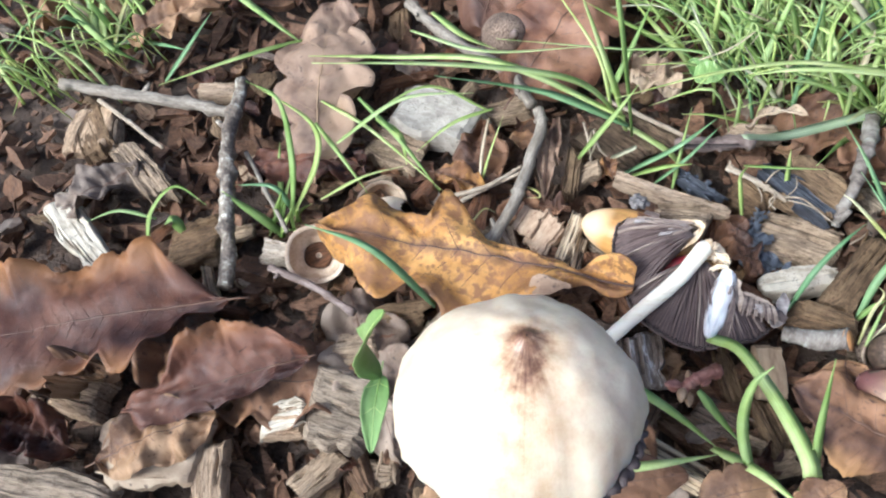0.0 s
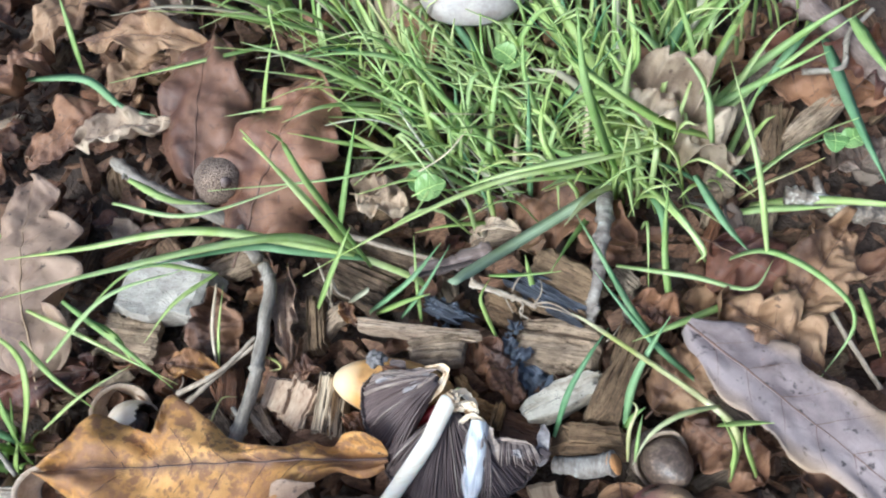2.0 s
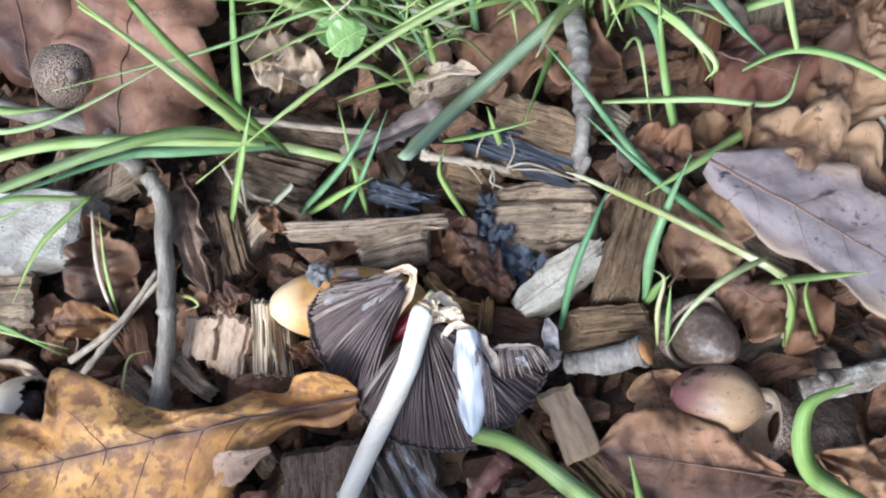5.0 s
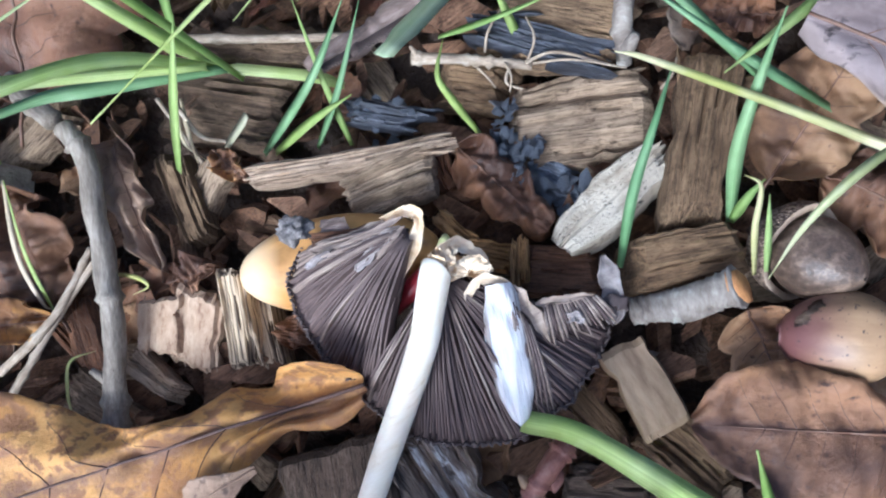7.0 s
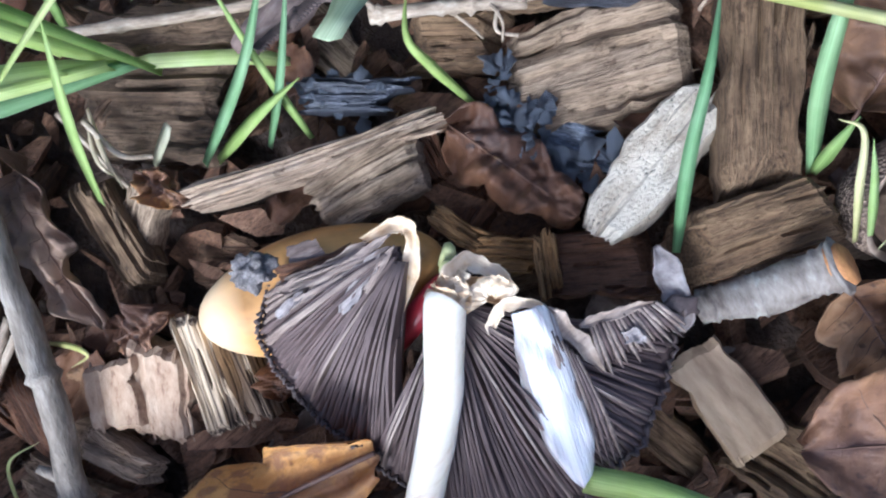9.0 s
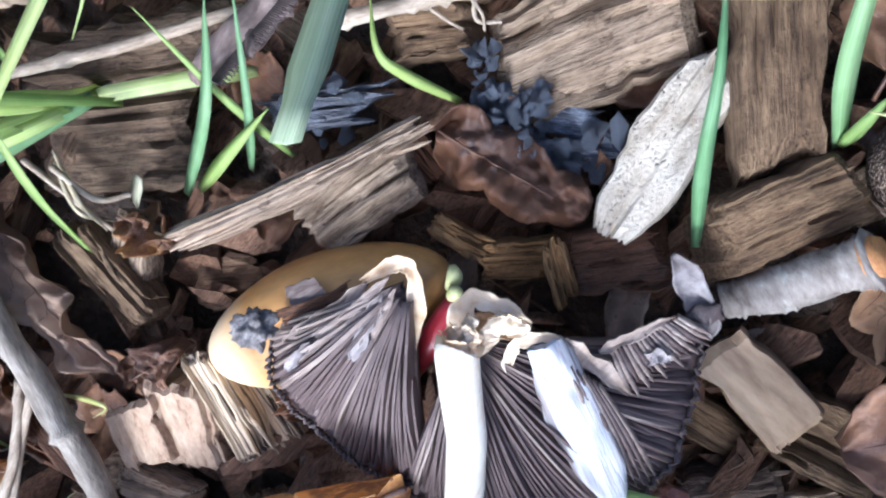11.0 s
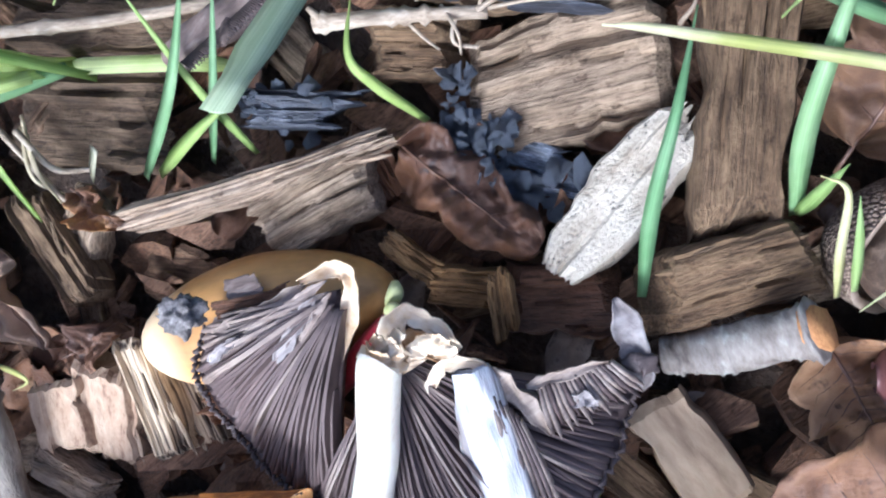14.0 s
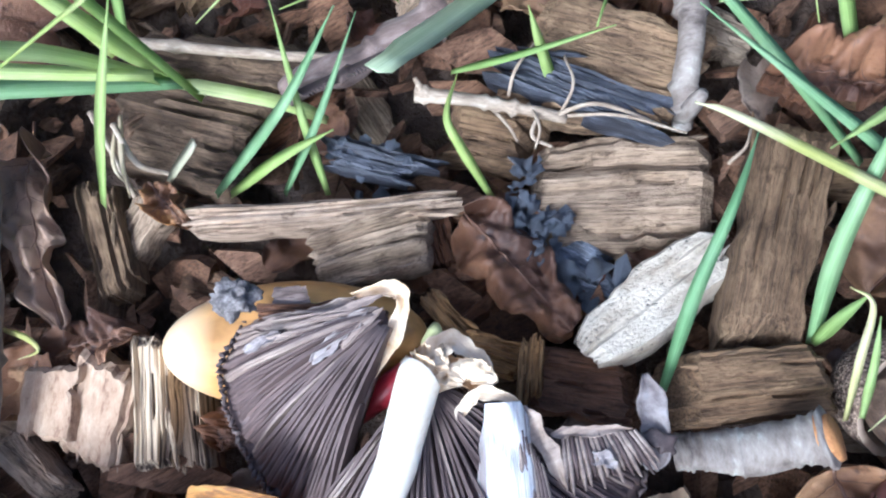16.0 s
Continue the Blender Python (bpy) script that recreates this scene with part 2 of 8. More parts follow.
def skin(name, stops, scale=(200, 200, 200), rough=0.5, bump=0.4, depth=0.0004, sub=0.0, radius=(1, 0.6, 0.4), detail=4):
    """A smooth or mottled surface from one stretched noise."""
    m, n, l, b = nodes_of(name)
    t = noise_tex(n, l, coords(n, l, scale), 1.0, detail, 0.6)
    f = noise_tex(n, l, coords(n, l, tuple(4.5 * s for s in scale)), 1.0, 3, 0.6)
    r = ramp(n, stops)
    h = mixed(n, l, t.outputs[0], f.outputs[0], 0.35)
    l.new(h.outputs[2], r.inputs[0])
    l.new(r.outputs[0], b.inputs["Base Color"])
    b.inputs["Roughness"].default_value = rough
    bumped(n, l, b, h.outputs[2], bump, depth)
    if sub:
        b.inputs["Subsurface Weight"].default_value = sub
        b.inputs["Subsurface Radius"].default_value = radius
        b.inputs["Subsurface Scale"].default_value = 0.002
    return m


def scaly(name, light, dark, scale=900, rough=0.75):
    m, n, l, b = nodes_of(name)
    mp = coords(n, l, (scale, scale, scale))
    v = n.new("ShaderNodeTexVoronoi")
    l.new(mp.outputs[0], v.inputs["Vector"])
    t = noise_tex(n, l, coords(n, l, (180, 180, 180)))
    r = ramp(n, [(0.05, light), (0.75, dark)])
    l.new(v.outputs["Distance"], r.inputs[0])
    tr = ramp(n, [(0.35, (0.6, 0.58, 0.56)), (0.65, (1.15, 1.15, 1.15))])
    l.new(t.outputs[0], tr.inputs[0])
    c = mixed(n, l, r.outputs[0], tr.outputs[0], 1.0, "MULTIPLY")
    l.new(c.outputs[2], b.inputs["Base Color"])
    b.inputs["Roughness"].default_value = rough
    inv = n.new("ShaderNodeMath")
    inv.operation = "SUBTRACT"
    inv.inputs[0].default_value = 1.0
    l.new(v.outputs["Distance"], inv.inputs[1])
    bumped(n, l, b, inv.outputs[0], 0.8, 0.0006)
    return m


def cap_pigment():
    """Cap skin: brown umbo running out in streaks over cream."""
    m, n, l, b = nodes_of("cap_skin")
    tc = n.new("ShaderNodeTexCoord")
    sep = n.new("ShaderNodeSeparateXYZ")
    l.new(tc.outputs["Object"], sep.inputs[0])
    flat = n.new("ShaderNodeCombineXYZ")
    l.new(sep.outputs[0], flat.inputs[0])
    down, up_side, both = n.new("ShaderNodeMath"), n.new("ShaderNodeMath"), n.new("ShaderNodeMath")
    down.operation, up_side.operation, both.operation = "MINIMUM", "MAXIMUM", "MULTIPLY_ADD"
    down.inputs[1].default_value = up_side.inputs[1].default_value = 0.0
    l.new(sep.outputs[1], down.inputs[0])
    l.new(sep.outputs[1], up_side.inputs[0])
    l.new(down.outputs[0], both.inputs[0])
    both.inputs[1].default_value = 0.36
    l.new(up_side.outputs[0], both.inputs[2])
    l.new(both.outputs[0], flat.inputs[1])
    size = n.new("ShaderNodeVectorMath")
    size.operation = "LENGTH"
    l.new(flat.outputs[0], size.inputs[0])
    unit = n.new("ShaderNodeVectorMath")
    unit.operation = "NORMALIZE"
    l.new(flat.outputs[0], unit.inputs[0])
    streak = noise_tex(n, l, unit, 3.2, 5, 0.75)
    mott = noise_tex(n, l, coords(n, l, (210, 210, 150)), 1.0, 6, 0.66)
    # how far the brown reaches differs round the cap
    reach = n.new("ShaderNodeMath")
    reach.operation = "MULTIPLY_ADD"
    l.new(streak.outputs[0], reach.inputs[0])
    reach.inputs[1].default_value, reach.inputs[2].default_value = 0.007, -0.0037
    far = n.new("ShaderNodeMath")
    far.operation = "ADD"
    l.new(size.outputs["Value"], far.inputs[0])
    l.new(reach.outputs[0], far.inputs[1])
    wob = n.new("ShaderNodeMath")
    wob.operation = "MULTIPLY_ADD"
    l.new(mott.outputs[0], wob.inputs[0])
    wob.inputs[1].default_value = 0.013
    l.new(far.outputs[0], wob.inputs[2])
    sc = n.new("ShaderNodeMath")
    sc.operation = "MULTIPLY_ADD"
    l.new(wob.outputs[0], sc.inputs[0])
    sc.inputs[1].default_value, sc.inputs[2].default_value = 75.0, -0.42
    r = ramp(n, [(0.06, (0.13, 0.065, 0.04)), (0.17, (0.27, 0.155, 0.095)), (0.27, (0.46, 0.31, 0.19)), (0.4, (0.59, 0.45, 0.3)), (0.75, (0.68, 0.57, 0.42))])
    l.new(sc.outputs[0], r.inputs[0])
    mr = ramp(n, [(0.35, (0.86, 0.8, 0.74)), (0.6, (1.02, 1.02, 1.02))])
    l.new(mott.outputs[0], mr.inputs[0])
    c = mixed(n, l, r.outputs[0], mr.outputs[0], 0.8, "MULTIPLY")
    l.new(c.outputs[2], b.inputs["Base Color"])
    b.inputs["Roughness"].default_value = 0.42
    b.inputs["Subsurface Weight"].default_value = 0.6
    b.inputs["Subsurface Radius"].default_value = (1, 0.7, 0.45)
    b.inputs["Subsurface Scale"].default_value = 0.009
    fine = noise_tex(n, l, coords(n, l, (900, 900, 500)), 1.0, 3, 0.6)
    h = mixed(n, l, mott.outputs[0], fine.outputs[0], 0.3)
    bumped(n, l, b, h.outputs[2], 0.3, 0.0006)
    return m


def streaked_flesh():
    """Torn flesh: white down the middle, lilac and brown streaks towards its edges."""
    m, n, l, b = nodes_of("streaked_flesh")
    sep = n.new("ShaderNodeSeparateXYZ")
    l.new(coords(n, l, (1, 1, 1)).outputs[0], sep.inputs[0])
    ab = n.new("ShaderNodeMath")
    ab.operation = "ABSOLUTE"
    l.new(sep.outputs[1], ab.inputs[0])
    streak = noise_tex(n, l, coords(n, l, (70, 1900, 900)), 1.0, 4, 0.6)
    out = n.new("ShaderNodeMath")
    out.operation = "MULTIPLY_ADD"
    l.new(ab.outputs[0], out.inputs[0])
    out.inputs[1].default_value = 330.0
    l.new(streak.outputs[0], out.inputs[2])
    r = ramp(n, [(0.62, (0.7, 0.69, 0.68)), (0.86, (0.56, 0.54, 0.535)), (1.0, (0.27, 0.235, 0.22))])
    half = n.new("ShaderNodeMath")
    half.operation = "MULTIPLY"
    half.inputs[1].default_value = 0.78
    l.new(out.outputs[0], half.inputs[0])
    l.new(half.outputs[0], r.inputs[0])
    l.new(r.outputs[0], b.inputs["Base Color"])
    b.inputs["Roughness"].default_value = 0.5
    b.inputs["Subsurface Weight"].default_value = 0.2
    b.inputs["Subsurface Radius"].default_value = (1, 0.6, 0.4)
    b.inputs["Subsurface Scale"].default_value = 0.002
    bumped(n, l, b, streak.outputs[0], 0.6, 0.0005)
    return m


def gill_skin(name, pale, mid, dark, reach=0.016):
    """Gill: paler towards its root, dark at the margin, lined along its length."""
    m, n, l, b = nodes_of(name)
    sep = n.new("ShaderNodeSeparateXYZ")
    l.new(coords(n, l, (1 / reach, 1, 1)).outputs[0], sep.inputs[0])
    lines = noise_tex(n, l, coords(n, l, (150, 900, 500)), 1.0, 4, 0.6)
    out = n.new("ShaderNodeMath")
    out.operation = "MULTIPLY_ADD"
    l.new(lines.outputs[0], out.inputs[0])
    out.inputs[1].default_value = 0.7
    l.new(sep.outputs[0], out.inputs[2])
    r = ramp(n, [(0.42, pale), (0.85, mid), (1.0, mid)])
    l.new(out.outputs[0], r.inputs[0])
    dr = ramp(n, [(0.36, tuple(d / q for d, q in zip(dark, mid))), (0.6, (1.12, 1.12, 1.12))])
    l.new(lines.outputs[0], dr.inputs[0])
    c = mixed(n, l, r.outputs[0], dr.outputs[0], 0.9, "MULTIPLY")
    rnd = n.new("ShaderNodeObjectInfo").outputs["Random"]
    tint = ramp(n, [(0.0, (0.8, 0.79, 0.79)), (0.6, (1, 1, 1)), (1.0, (1.15, 1.14, 1.13))])
    l.new(rnd, tint.inputs[0])
    c = mixed(n, l, c.outputs[2], tint.outputs[0], 1.0, "MULTIPLY")
    l.new(c.outputs[2], b.inputs["Base Color"])
    b.inputs["Roughness"].default_value = 0.7
    bumped(n, l, b, lines.outputs[0], 0.4, 0.0003)
    return m


WOOD_TAN = wood("split_wood_tan", (0.42, 0.315, 0.18), (0.285, 0.2, 0.11), (0.115, 0.072, 0.04), 0.5, vary=0.16)
WOOD_PALE = wood("split_wood_pale", (0.8, 0.67, 0.5), (0.58, 0.455, 0.31), (0.2, 0.135, 0.085), 0.3, vary=0.15)
WOOD_GREY = wood("weathered_wood_grey", (0.66, 0.56, 0.42), (0.47, 0.385, 0.27), (0.16, 0.122, 0.082), 0.4, vary=0.13)
WOOD_BROWN = wood("damp_wood_brown", (0.36, 0.185, 0.09), (0.23, 0.11, 0.052), (0.08, 0.04, 0.022), 0.45, 0.45, vary=0.2)
WOOD_DARK = wood("wet_wood_dark", (0.29, 0.235, 0.19), (0.17, 0.13, 0.1), (0.06, 0.045, 0.035), vary=0.2)
WOOD_SMOOTH = skin("smooth_wood", [(0.32, (0.19, 0.12, 0.068)), (0.5, (0.31, 0.215, 0.13)), (0.68, (0.41, 0.305, 0.195))], (90, 260, 260), 0.7, 0.4, 0.0005, detail=7)
WOOD_STUB = wood("fibrous_wood", (0.36, 0.29, 0.2), (0.17, 0.125, 0.08), (0.05, 0.036, 0.024), 0.5, vary=0.1)
WOOD_PINK = skin("pinkish_wood", [(0.36, (0.16, 0.085, 0.052)), (0.46, (0.36, 0.24, 0.15)), (0.64, (0.5, 0.37, 0.25))], (200, 420, 420), 0.8, 0.6, 0.0008, detail=8)
WOOD_STRIPED = striped("striped_wood", (0.56, 0.44, 0.29), (0.085, 0.055, 0.035))
WOOD_YELLOW = wood("yellow_wood", (0.6, 0.4, 0.17), (0.44, 0.265, 0.095), (0.18, 0.095, 0.034), vary=0.12)
WOOD_LICHEN = wood("lichened_wood", (0.76, 0.71, 0.6), (0.64, 0.58, 0.47), (0.26, 0.23, 0.19), 0.3, vary=0.08)
LICHEN_SMOOTH = speckled("lichened_smooth", (0.6, 0.53, 0.41), (0.34, 0.275, 0.195), (0.1, 0.085, 0.07), 3200, 0.36)
GREY_BLOCK = speckled("grey_block", (0.46, 0.41, 0.34), (0.27, 0.235, 0.19), (0.12, 0.1, 0.085), 1900, 0.36)
WOOD_LITTER = wood("litter_wood", (0.4, 0.285, 0.18), (0.24, 0.155, 0.092), (0.075, 0.046, 0.029), 0.55, 0.8, 0.5)
WOOD_CRUMBS = wood("crumb_wood", (0.46, 0.29, 0.175), (0.26, 0.15, 0.088), (0.085, 0.048, 0.03), 0.5, 0.6, 0.55, True)
# blackened grain; the near-white stop puts wet sheen into the colour as streaks
WOOD_SCORCHED = skin("scorched_wood", [(0.36, (0.03, 0.024, 0.02)), (0.47, (0.13, 0.095, 0.07)), (0.56, (0.22, 0.18, 0.15)), (0.64, (0.6, 0.6, 0.6))], (70, 420, 420), 0.35, 1.0, 0.0011, detail=6)
CHAR_BLACK = skin("char_black", [(0.36, (0.012, 0.013, 0.017)), (0.55, (0.035, 0.038, 0.05)), (0.7, (0.12, 0.13, 0.16))], (300, 900, 900), 0.5, 0.9, 0.0008)
CHARCOAL = skin("charcoal", [(0.36, (0.035, 0.038, 0.047)), (0.5, (0.13, 0.145, 0.18)), (0.64, (0.34, 0.37, 0.43))], (420, 1300, 1300), 0.5, 0.9, 0.0008)
BARK_GREY = skin("bark_grey", [(0.3, (0.06, 0.048, 0.036)), (0.5, (0.2, 0.165, 0.125)), (0.7, (0.36, 0.32, 0.265))], (130, 520, 520), 0.7, 0.7, 0.0006)
BARK_BROWN = skin("bark_brown", [(0.3, (0.05, 0.034, 0.026)), (0.5, (0.15, 0.105, 0.085)), (0.72, (0.3, 0.24, 0.21))], (130, 420, 420), 0.7, 0.7, 0.0006)
BARK_RED = skin("bark_red", [(0.32, (0.12, 0.045, 0.035)), (0.5, (0.27, 0.115, 0.085)), (0.7, (0.4, 0.23, 0.17))], (220, 320, 320), 0.5, 0.6, 0.0006)
BUD_OCHRE = skin("bud_ochre", [(0.34, (0.17, 0.095, 0.05)), (0.5, (0.3, 0.19, 0.105)), (0.68, (0.44, 0.31, 0.2))], (300, 300, 300), 0.5, 0.7, 0.0007)
BARK_LICHEN = skin("bark_lichen", [(0.38, (0.05, 0.038, 0.028)), (0.5, (0.16, 0.122, 0.09)), (0.57, (0.28, 0.245, 0.19)), (0.65, (0.62, 0.59, 0.5))], (260, 260, 260), 0.6, 0.9, 0.0009)
BARK_RINGED = skin("bark_ringed", [(0.34, (0.05, 0.038, 0.03)), (0.46, (0.15, 0.122, 0.1)), (0.58, (0.25, 0.22, 0.185)), (0.68, (0.42, 0.42, 0.36))], (300, 130, 130), 0.75, 0.7, 0.0009, detail=7)
CUT_WOOD = skin("cut_wood", [(0.35, (0.25, 0.1, 0.03)), (0.6, (0.5, 0.24, 0.08))], (500, 500, 500), 0.7, 0.6)
ROOT = skin("root", [(0.35, (0.16, 0.115, 0.075)), (0.5, (0.3, 0.235, 0.165)), (0.66, (0.46, 0.39, 0.3))], (200, 700, 700), 0.75, 0.6)
LEAF_YELLOW = leafy("leaf_yellow", (0.72, 0.42, 0.14), (0.52, 0.27, 0.075), (0.28, 0.13, 0.05), (0.35, 0.165, 0.06), 0.4, 0.3, 0.48, None, (0.0024, (0.19, 0.1, 0.06)))
VEIN_RUST = skin("vein_rust", [(0.35, (0.06, 0.034, 0.028)), (0.65, (0.12, 0.068, 0.05))], rough=0.75)
LEAF_BROWN = leafy("leaf_brown", (0.285, 0.15, 0.08), (0.18, 0.088, 0.047), (0.08, 0.036, 0.021), (0.06, 0.03, 0.018), 0.45, 0.2)
# orange margin puts the sun's glow through the leaf edge into the colour
LEAF_RED = leafy("leaf_red_brown", (0.2, 0.085, 0.05), (0.12, 0.05, 0.034), (0.06, 0.027, 0.022), (0.05, 0.024, 0.018), 0.3, 0.28, 0.62, (0.019, (0.48, 0.22, 0.075)))
LEAF_GLOSSY = leafy("leaf_glossy_brown", (0.25, 0.13, 0.076), (0.165, 0.08, 0.048), (0.09, 0.04, 0.024), (0.07, 0.034, 0.02), 0.28, 0.15)
LEAF_MAUVE = leafy("leaf_mauve_grey", (0.33, 0.265, 0.25), (0.25, 0.195, 0.185), (0.16, 0.118, 0.11), (0.05, 0.036, 0.033), 0.5, 0.15, 0.6, (0.0115, (0.5, 0.34, 0.19)))
LEAF_RUST = leafy("leaf_rust", (0.28, 0.15, 0.08), (0.18, 0.094, 0.054), (0.09, 0.046, 0.032), (0.07, 0.036, 0.026), 0.5, 0.15, 0.6, (0.0125, (0.4, 0.22, 0.085)), (0.0012, (0.08, 0.042, 0.034)))
LEAF_FOLD = leafy("leaf_fold", (0.44, 0.3, 0.2), (0.38, 0.25, 0.16), (0.3, 0.18, 0.11), (0.16, 0.1, 0.07), 0.55, 0.25)
LEAF_CREAM = leafy("leaf_cream", (0.74, 0.62, 0.46), (0.6, 0.47, 0.33), (0.34, 0.24, 0.16), (0.2, 0.13, 0.09), 0.5, 0.35)
LEAF_DARK = leafy("leaf_dark", (0.19, 0.092, 0.045), (0.125, 0.058, 0.03), (0.06, 0.028, 0.017), (0.045, 0.022, 0.014), 0.4, 0.15)
LEAF_TAN = leafy("leaf_tan", (0.42, 0.26, 0.14), (0.28, 0.155, 0.078), (0.14, 0.07, 0.036), (0.1, 0.052, 0.03), 0.5, 0.2)
LEAF_PALE = leafy("leaf_pale", (0.56, 0.44, 0.31), (0.42, 0.31, 0.21), (0.22, 0.15, 0.1), (0.15, 0.1, 0.07), 0.6, 0.2)
LEAF_DUN = leafy("leaf_dun", (0.36, 0.25, 0.175), (0.25, 0.165, 0.115), (0.14, 0.085, 0.06), (0.08, 0.05, 0.036), 0.45, 0.2)
LEAF_GREYBROWN = leafy("leaf_grey_brown", (0.32, 0.25, 0.195), (0.19, 0.135, 0.1), (0.085, 0.056, 0.041), (0.05, 0.034, 0.026), 0.5, 0.15)
VEIN_DARK = skin("vein_dark", [(0.35, (0.07, 0.035, 0.022)), (0.65, (0.16, 0.085, 0.05))], rough=0.5)
VEIN_PALE = skin("vein_pale", [(0.35, (0.26, 0.16, 0.085)), (0.65, (0.46, 0.32, 0.19))], rough=0.5)
# these hues also carry light: DEEP darkened for shade, LIGHT and MASS raised for sun
GRASS = grassy("grass", (0.34, 0.51, 0.09), (0.55, 0.69, 0.23), 0.48)
GRASS_DEEP = grassy("grass_deep", (0.19, 0.38, 0.14), (0.34, 0.54, 0.265), 0.42)
GRASS_LIGHT = grassy("grass_light", (0.52, 0.68, 0.17), (0.72, 0.83, 0.4), 0.5)
GRASS_DULL = grassy("grass_dull", (0.36, 0.49, 0.27), (0.48, 0.6, 0.39), 0.3)
GRASS_YELLOW = grassy("grass_yellowing", (0.5, 0.53, 0.13), (0.78, 0.74, 0.46), 0.4)
GRASS_STRAW = grassy("grass_straw", (0.52, 0.45, 0.28), (0.7, 0.62, 0.46), 0.3)
GRASS_MASS = grassy("grass_mass", (0.5, 0.65, 0.16), (0.74, 0.82, 0.38), 0.5, True)
HERB = grassy("herb_leaf", (0.19, 0.33, 0.075), (0.28, 0.42, 0.13), 0.25)
CAP_SKIN = cap_pigment()
CAP_GREY = skin("cap_grey", [(0.3, (0.24, 0.2, 0.175)), (0.55, (0.4, 0.355, 0.32)), (0.75, (0.52, 0.48, 0.44))], (220, 220, 220), 0.5, 0.4, 0.0005, 0.15)
GILL = gill_skin("gill", (0.14, 0.1, 0.09), (0.092, 0.061, 0.054), (0.044, 0.028, 0.026))
CAP_LILAC = skin("cap_lilac", [(0.3, (0.07, 0.054, 0.05)), (0.48, (0.19, 0.16, 0.148)), (0.68, (0.36, 0.325, 0.3))], (260, 260, 260), 0.6, 0.5, 0.0006, 0.1)
GILL_PALE = skin("gill_pale", [(0.3, (0.12, 0.083, 0.068)), (0.5, (0.225, 0.17, 0.138)), (0.72, (0.37, 0.3, 0.24))], (120, 600, 300), 0.6, 0.5, 0.0004)
RIM = skin("gill_rim", [(0.3, (0.03, 0.021, 0.019)), (0.6, (0.085, 0.06, 0.054))], (600, 600, 600), 0.6, 0.7)
GILL_MID = gill_skin("gill_mid", (0.19, 0.142, 0.125), (0.128, 0.088, 0.078), (0.066, 0.043, 0.038))
FLESH_STREAKED = streaked_flesh()
SHRED = skin("pale_shred", [(0.3, (0.14, 0.112, 0.102)), (0.5, (0.25, 0.215, 0.2)), (0.7, (0.38, 0.34, 0.32))], (200, 900, 900), 0.55, 0.5)
TORN_ORANGE = skin("torn_orange", [(0.3, (0.25, 0.12, 0.045)), (0.5, (0.45, 0.25, 0.1)), (0.7, (0.6, 0.42, 0.24))], (400, 400, 400), 0.5, 0.5)
TORN_TAN = skin("torn_tan", [(0.3, (0.16, 0.115, 0.09)), (0.5, (0.34, 0.26, 0.2)), (0.7, (0.5, 0.4, 0.31))], (260, 700, 700), 0.55, 0.5)
STEM = skin("mushroom_stem", [(0.28, (0.56, 0.44, 0.28)), (0.42, (0.74, 0.66, 0.52)), (0.7, (0.8, 0.745, 0.64))], (60, 500, 500), 0.55, 0.4, 0.0004, 0.2)
TORN = skin("torn_skin", [(0.32, (0.42, 0.23, 0.1)), (0.44, (0.62, 0.45, 0.27)), (0.6, (0.74, 0.61, 0.44))], (260, 260, 260), 0.55, 0.5)
FRAY = skin("frayed_rim", [(0.34, (0.035, 0.03, 0.028)), (0.5, (0.12, 0.105, 0.098)), (0.68, (0.3, 0.275, 0.26))], (800, 800, 800), 0.65, 0.9)
ACORN = two_tone_nut("acorn_shell", (0.5, 0.265, 0.08), (0.72, 0.53, 0.31), -0.0085, 0.003)
ACORN_PALE = two_tone_nut("acorn_pale", (0.32, 0.205, 0.11), (0.15, 0.062, 0.055), -0.0018, 0.0045, 0.5, 0.8)
ACORN_INSIDE = skin("acorn_inside", [(0.32, (0.42, 0.3, 0.19)), (0.46, (0.55, 0.43, 0.3)), (0.66, (0.64, 0.54, 0.42))], (140, 140, 140), 0.45, 0.3)
ACORN_DARK = skin("acorn_dark", [(0.36, (0.025, 0.017, 0.013)), (0.5, (0.09, 0.06, 0.042)), (0.64, (0.24, 0.17, 0.12))], (240, 240, 240), 0.45, 0.5, 0.0008, detail=6)
SHOOT_RED = skin("red_shoot", [(0.3, (0.24, 0.012, 0.02)), (0.65, (0.42, 0.035, 0.05))], (300, 300, 300), 0.35, 0.3)
SHOOT_GREEN = skin("green_shoot", [(0.3, (0.4, 0.42, 0.14)), (0.65, (0.6, 0.6, 0.3))], (300, 300, 300), 0.4, 0.3)
CUP = scaly("acorn_cup", (0.42, 0.31, 0.22), (0.1, 0.062, 0.042), 480)
CUP_INSIDE = skin("cup_inside", [(0.3, (0.34, 0.23, 0.14)), (0.6, (0.58, 0.46, 0.34))], (300, 300, 300), 0.6, 0.4)
SOIL = skin("soil", [(0.3, (0.022, 0.015, 0.011)), (0.5, (0.06, 0.039, 0.027)), (0.72, (0.13, 0.085, 0.056))], (160, 160, 160), 0.9, 1.0, 0.003, detail=8)


# ---- builders ----
def link(name, verts, faces, material, parent=None, label="", smooth=True, at=None):
    me = bpy.data.meshes.new(name)
    me.from_pydata([tuple(v) for v in verts], [], faces)
    me.materials.append(material)
    if smooth:
        me.shade_smooth()
    me.update()
    ob = new(name, me)
    if parent:
        ob.parent = parent
    if at is not None:
        ob.matrix_local = at
    if label:
        ob["label"] = label
    return ob


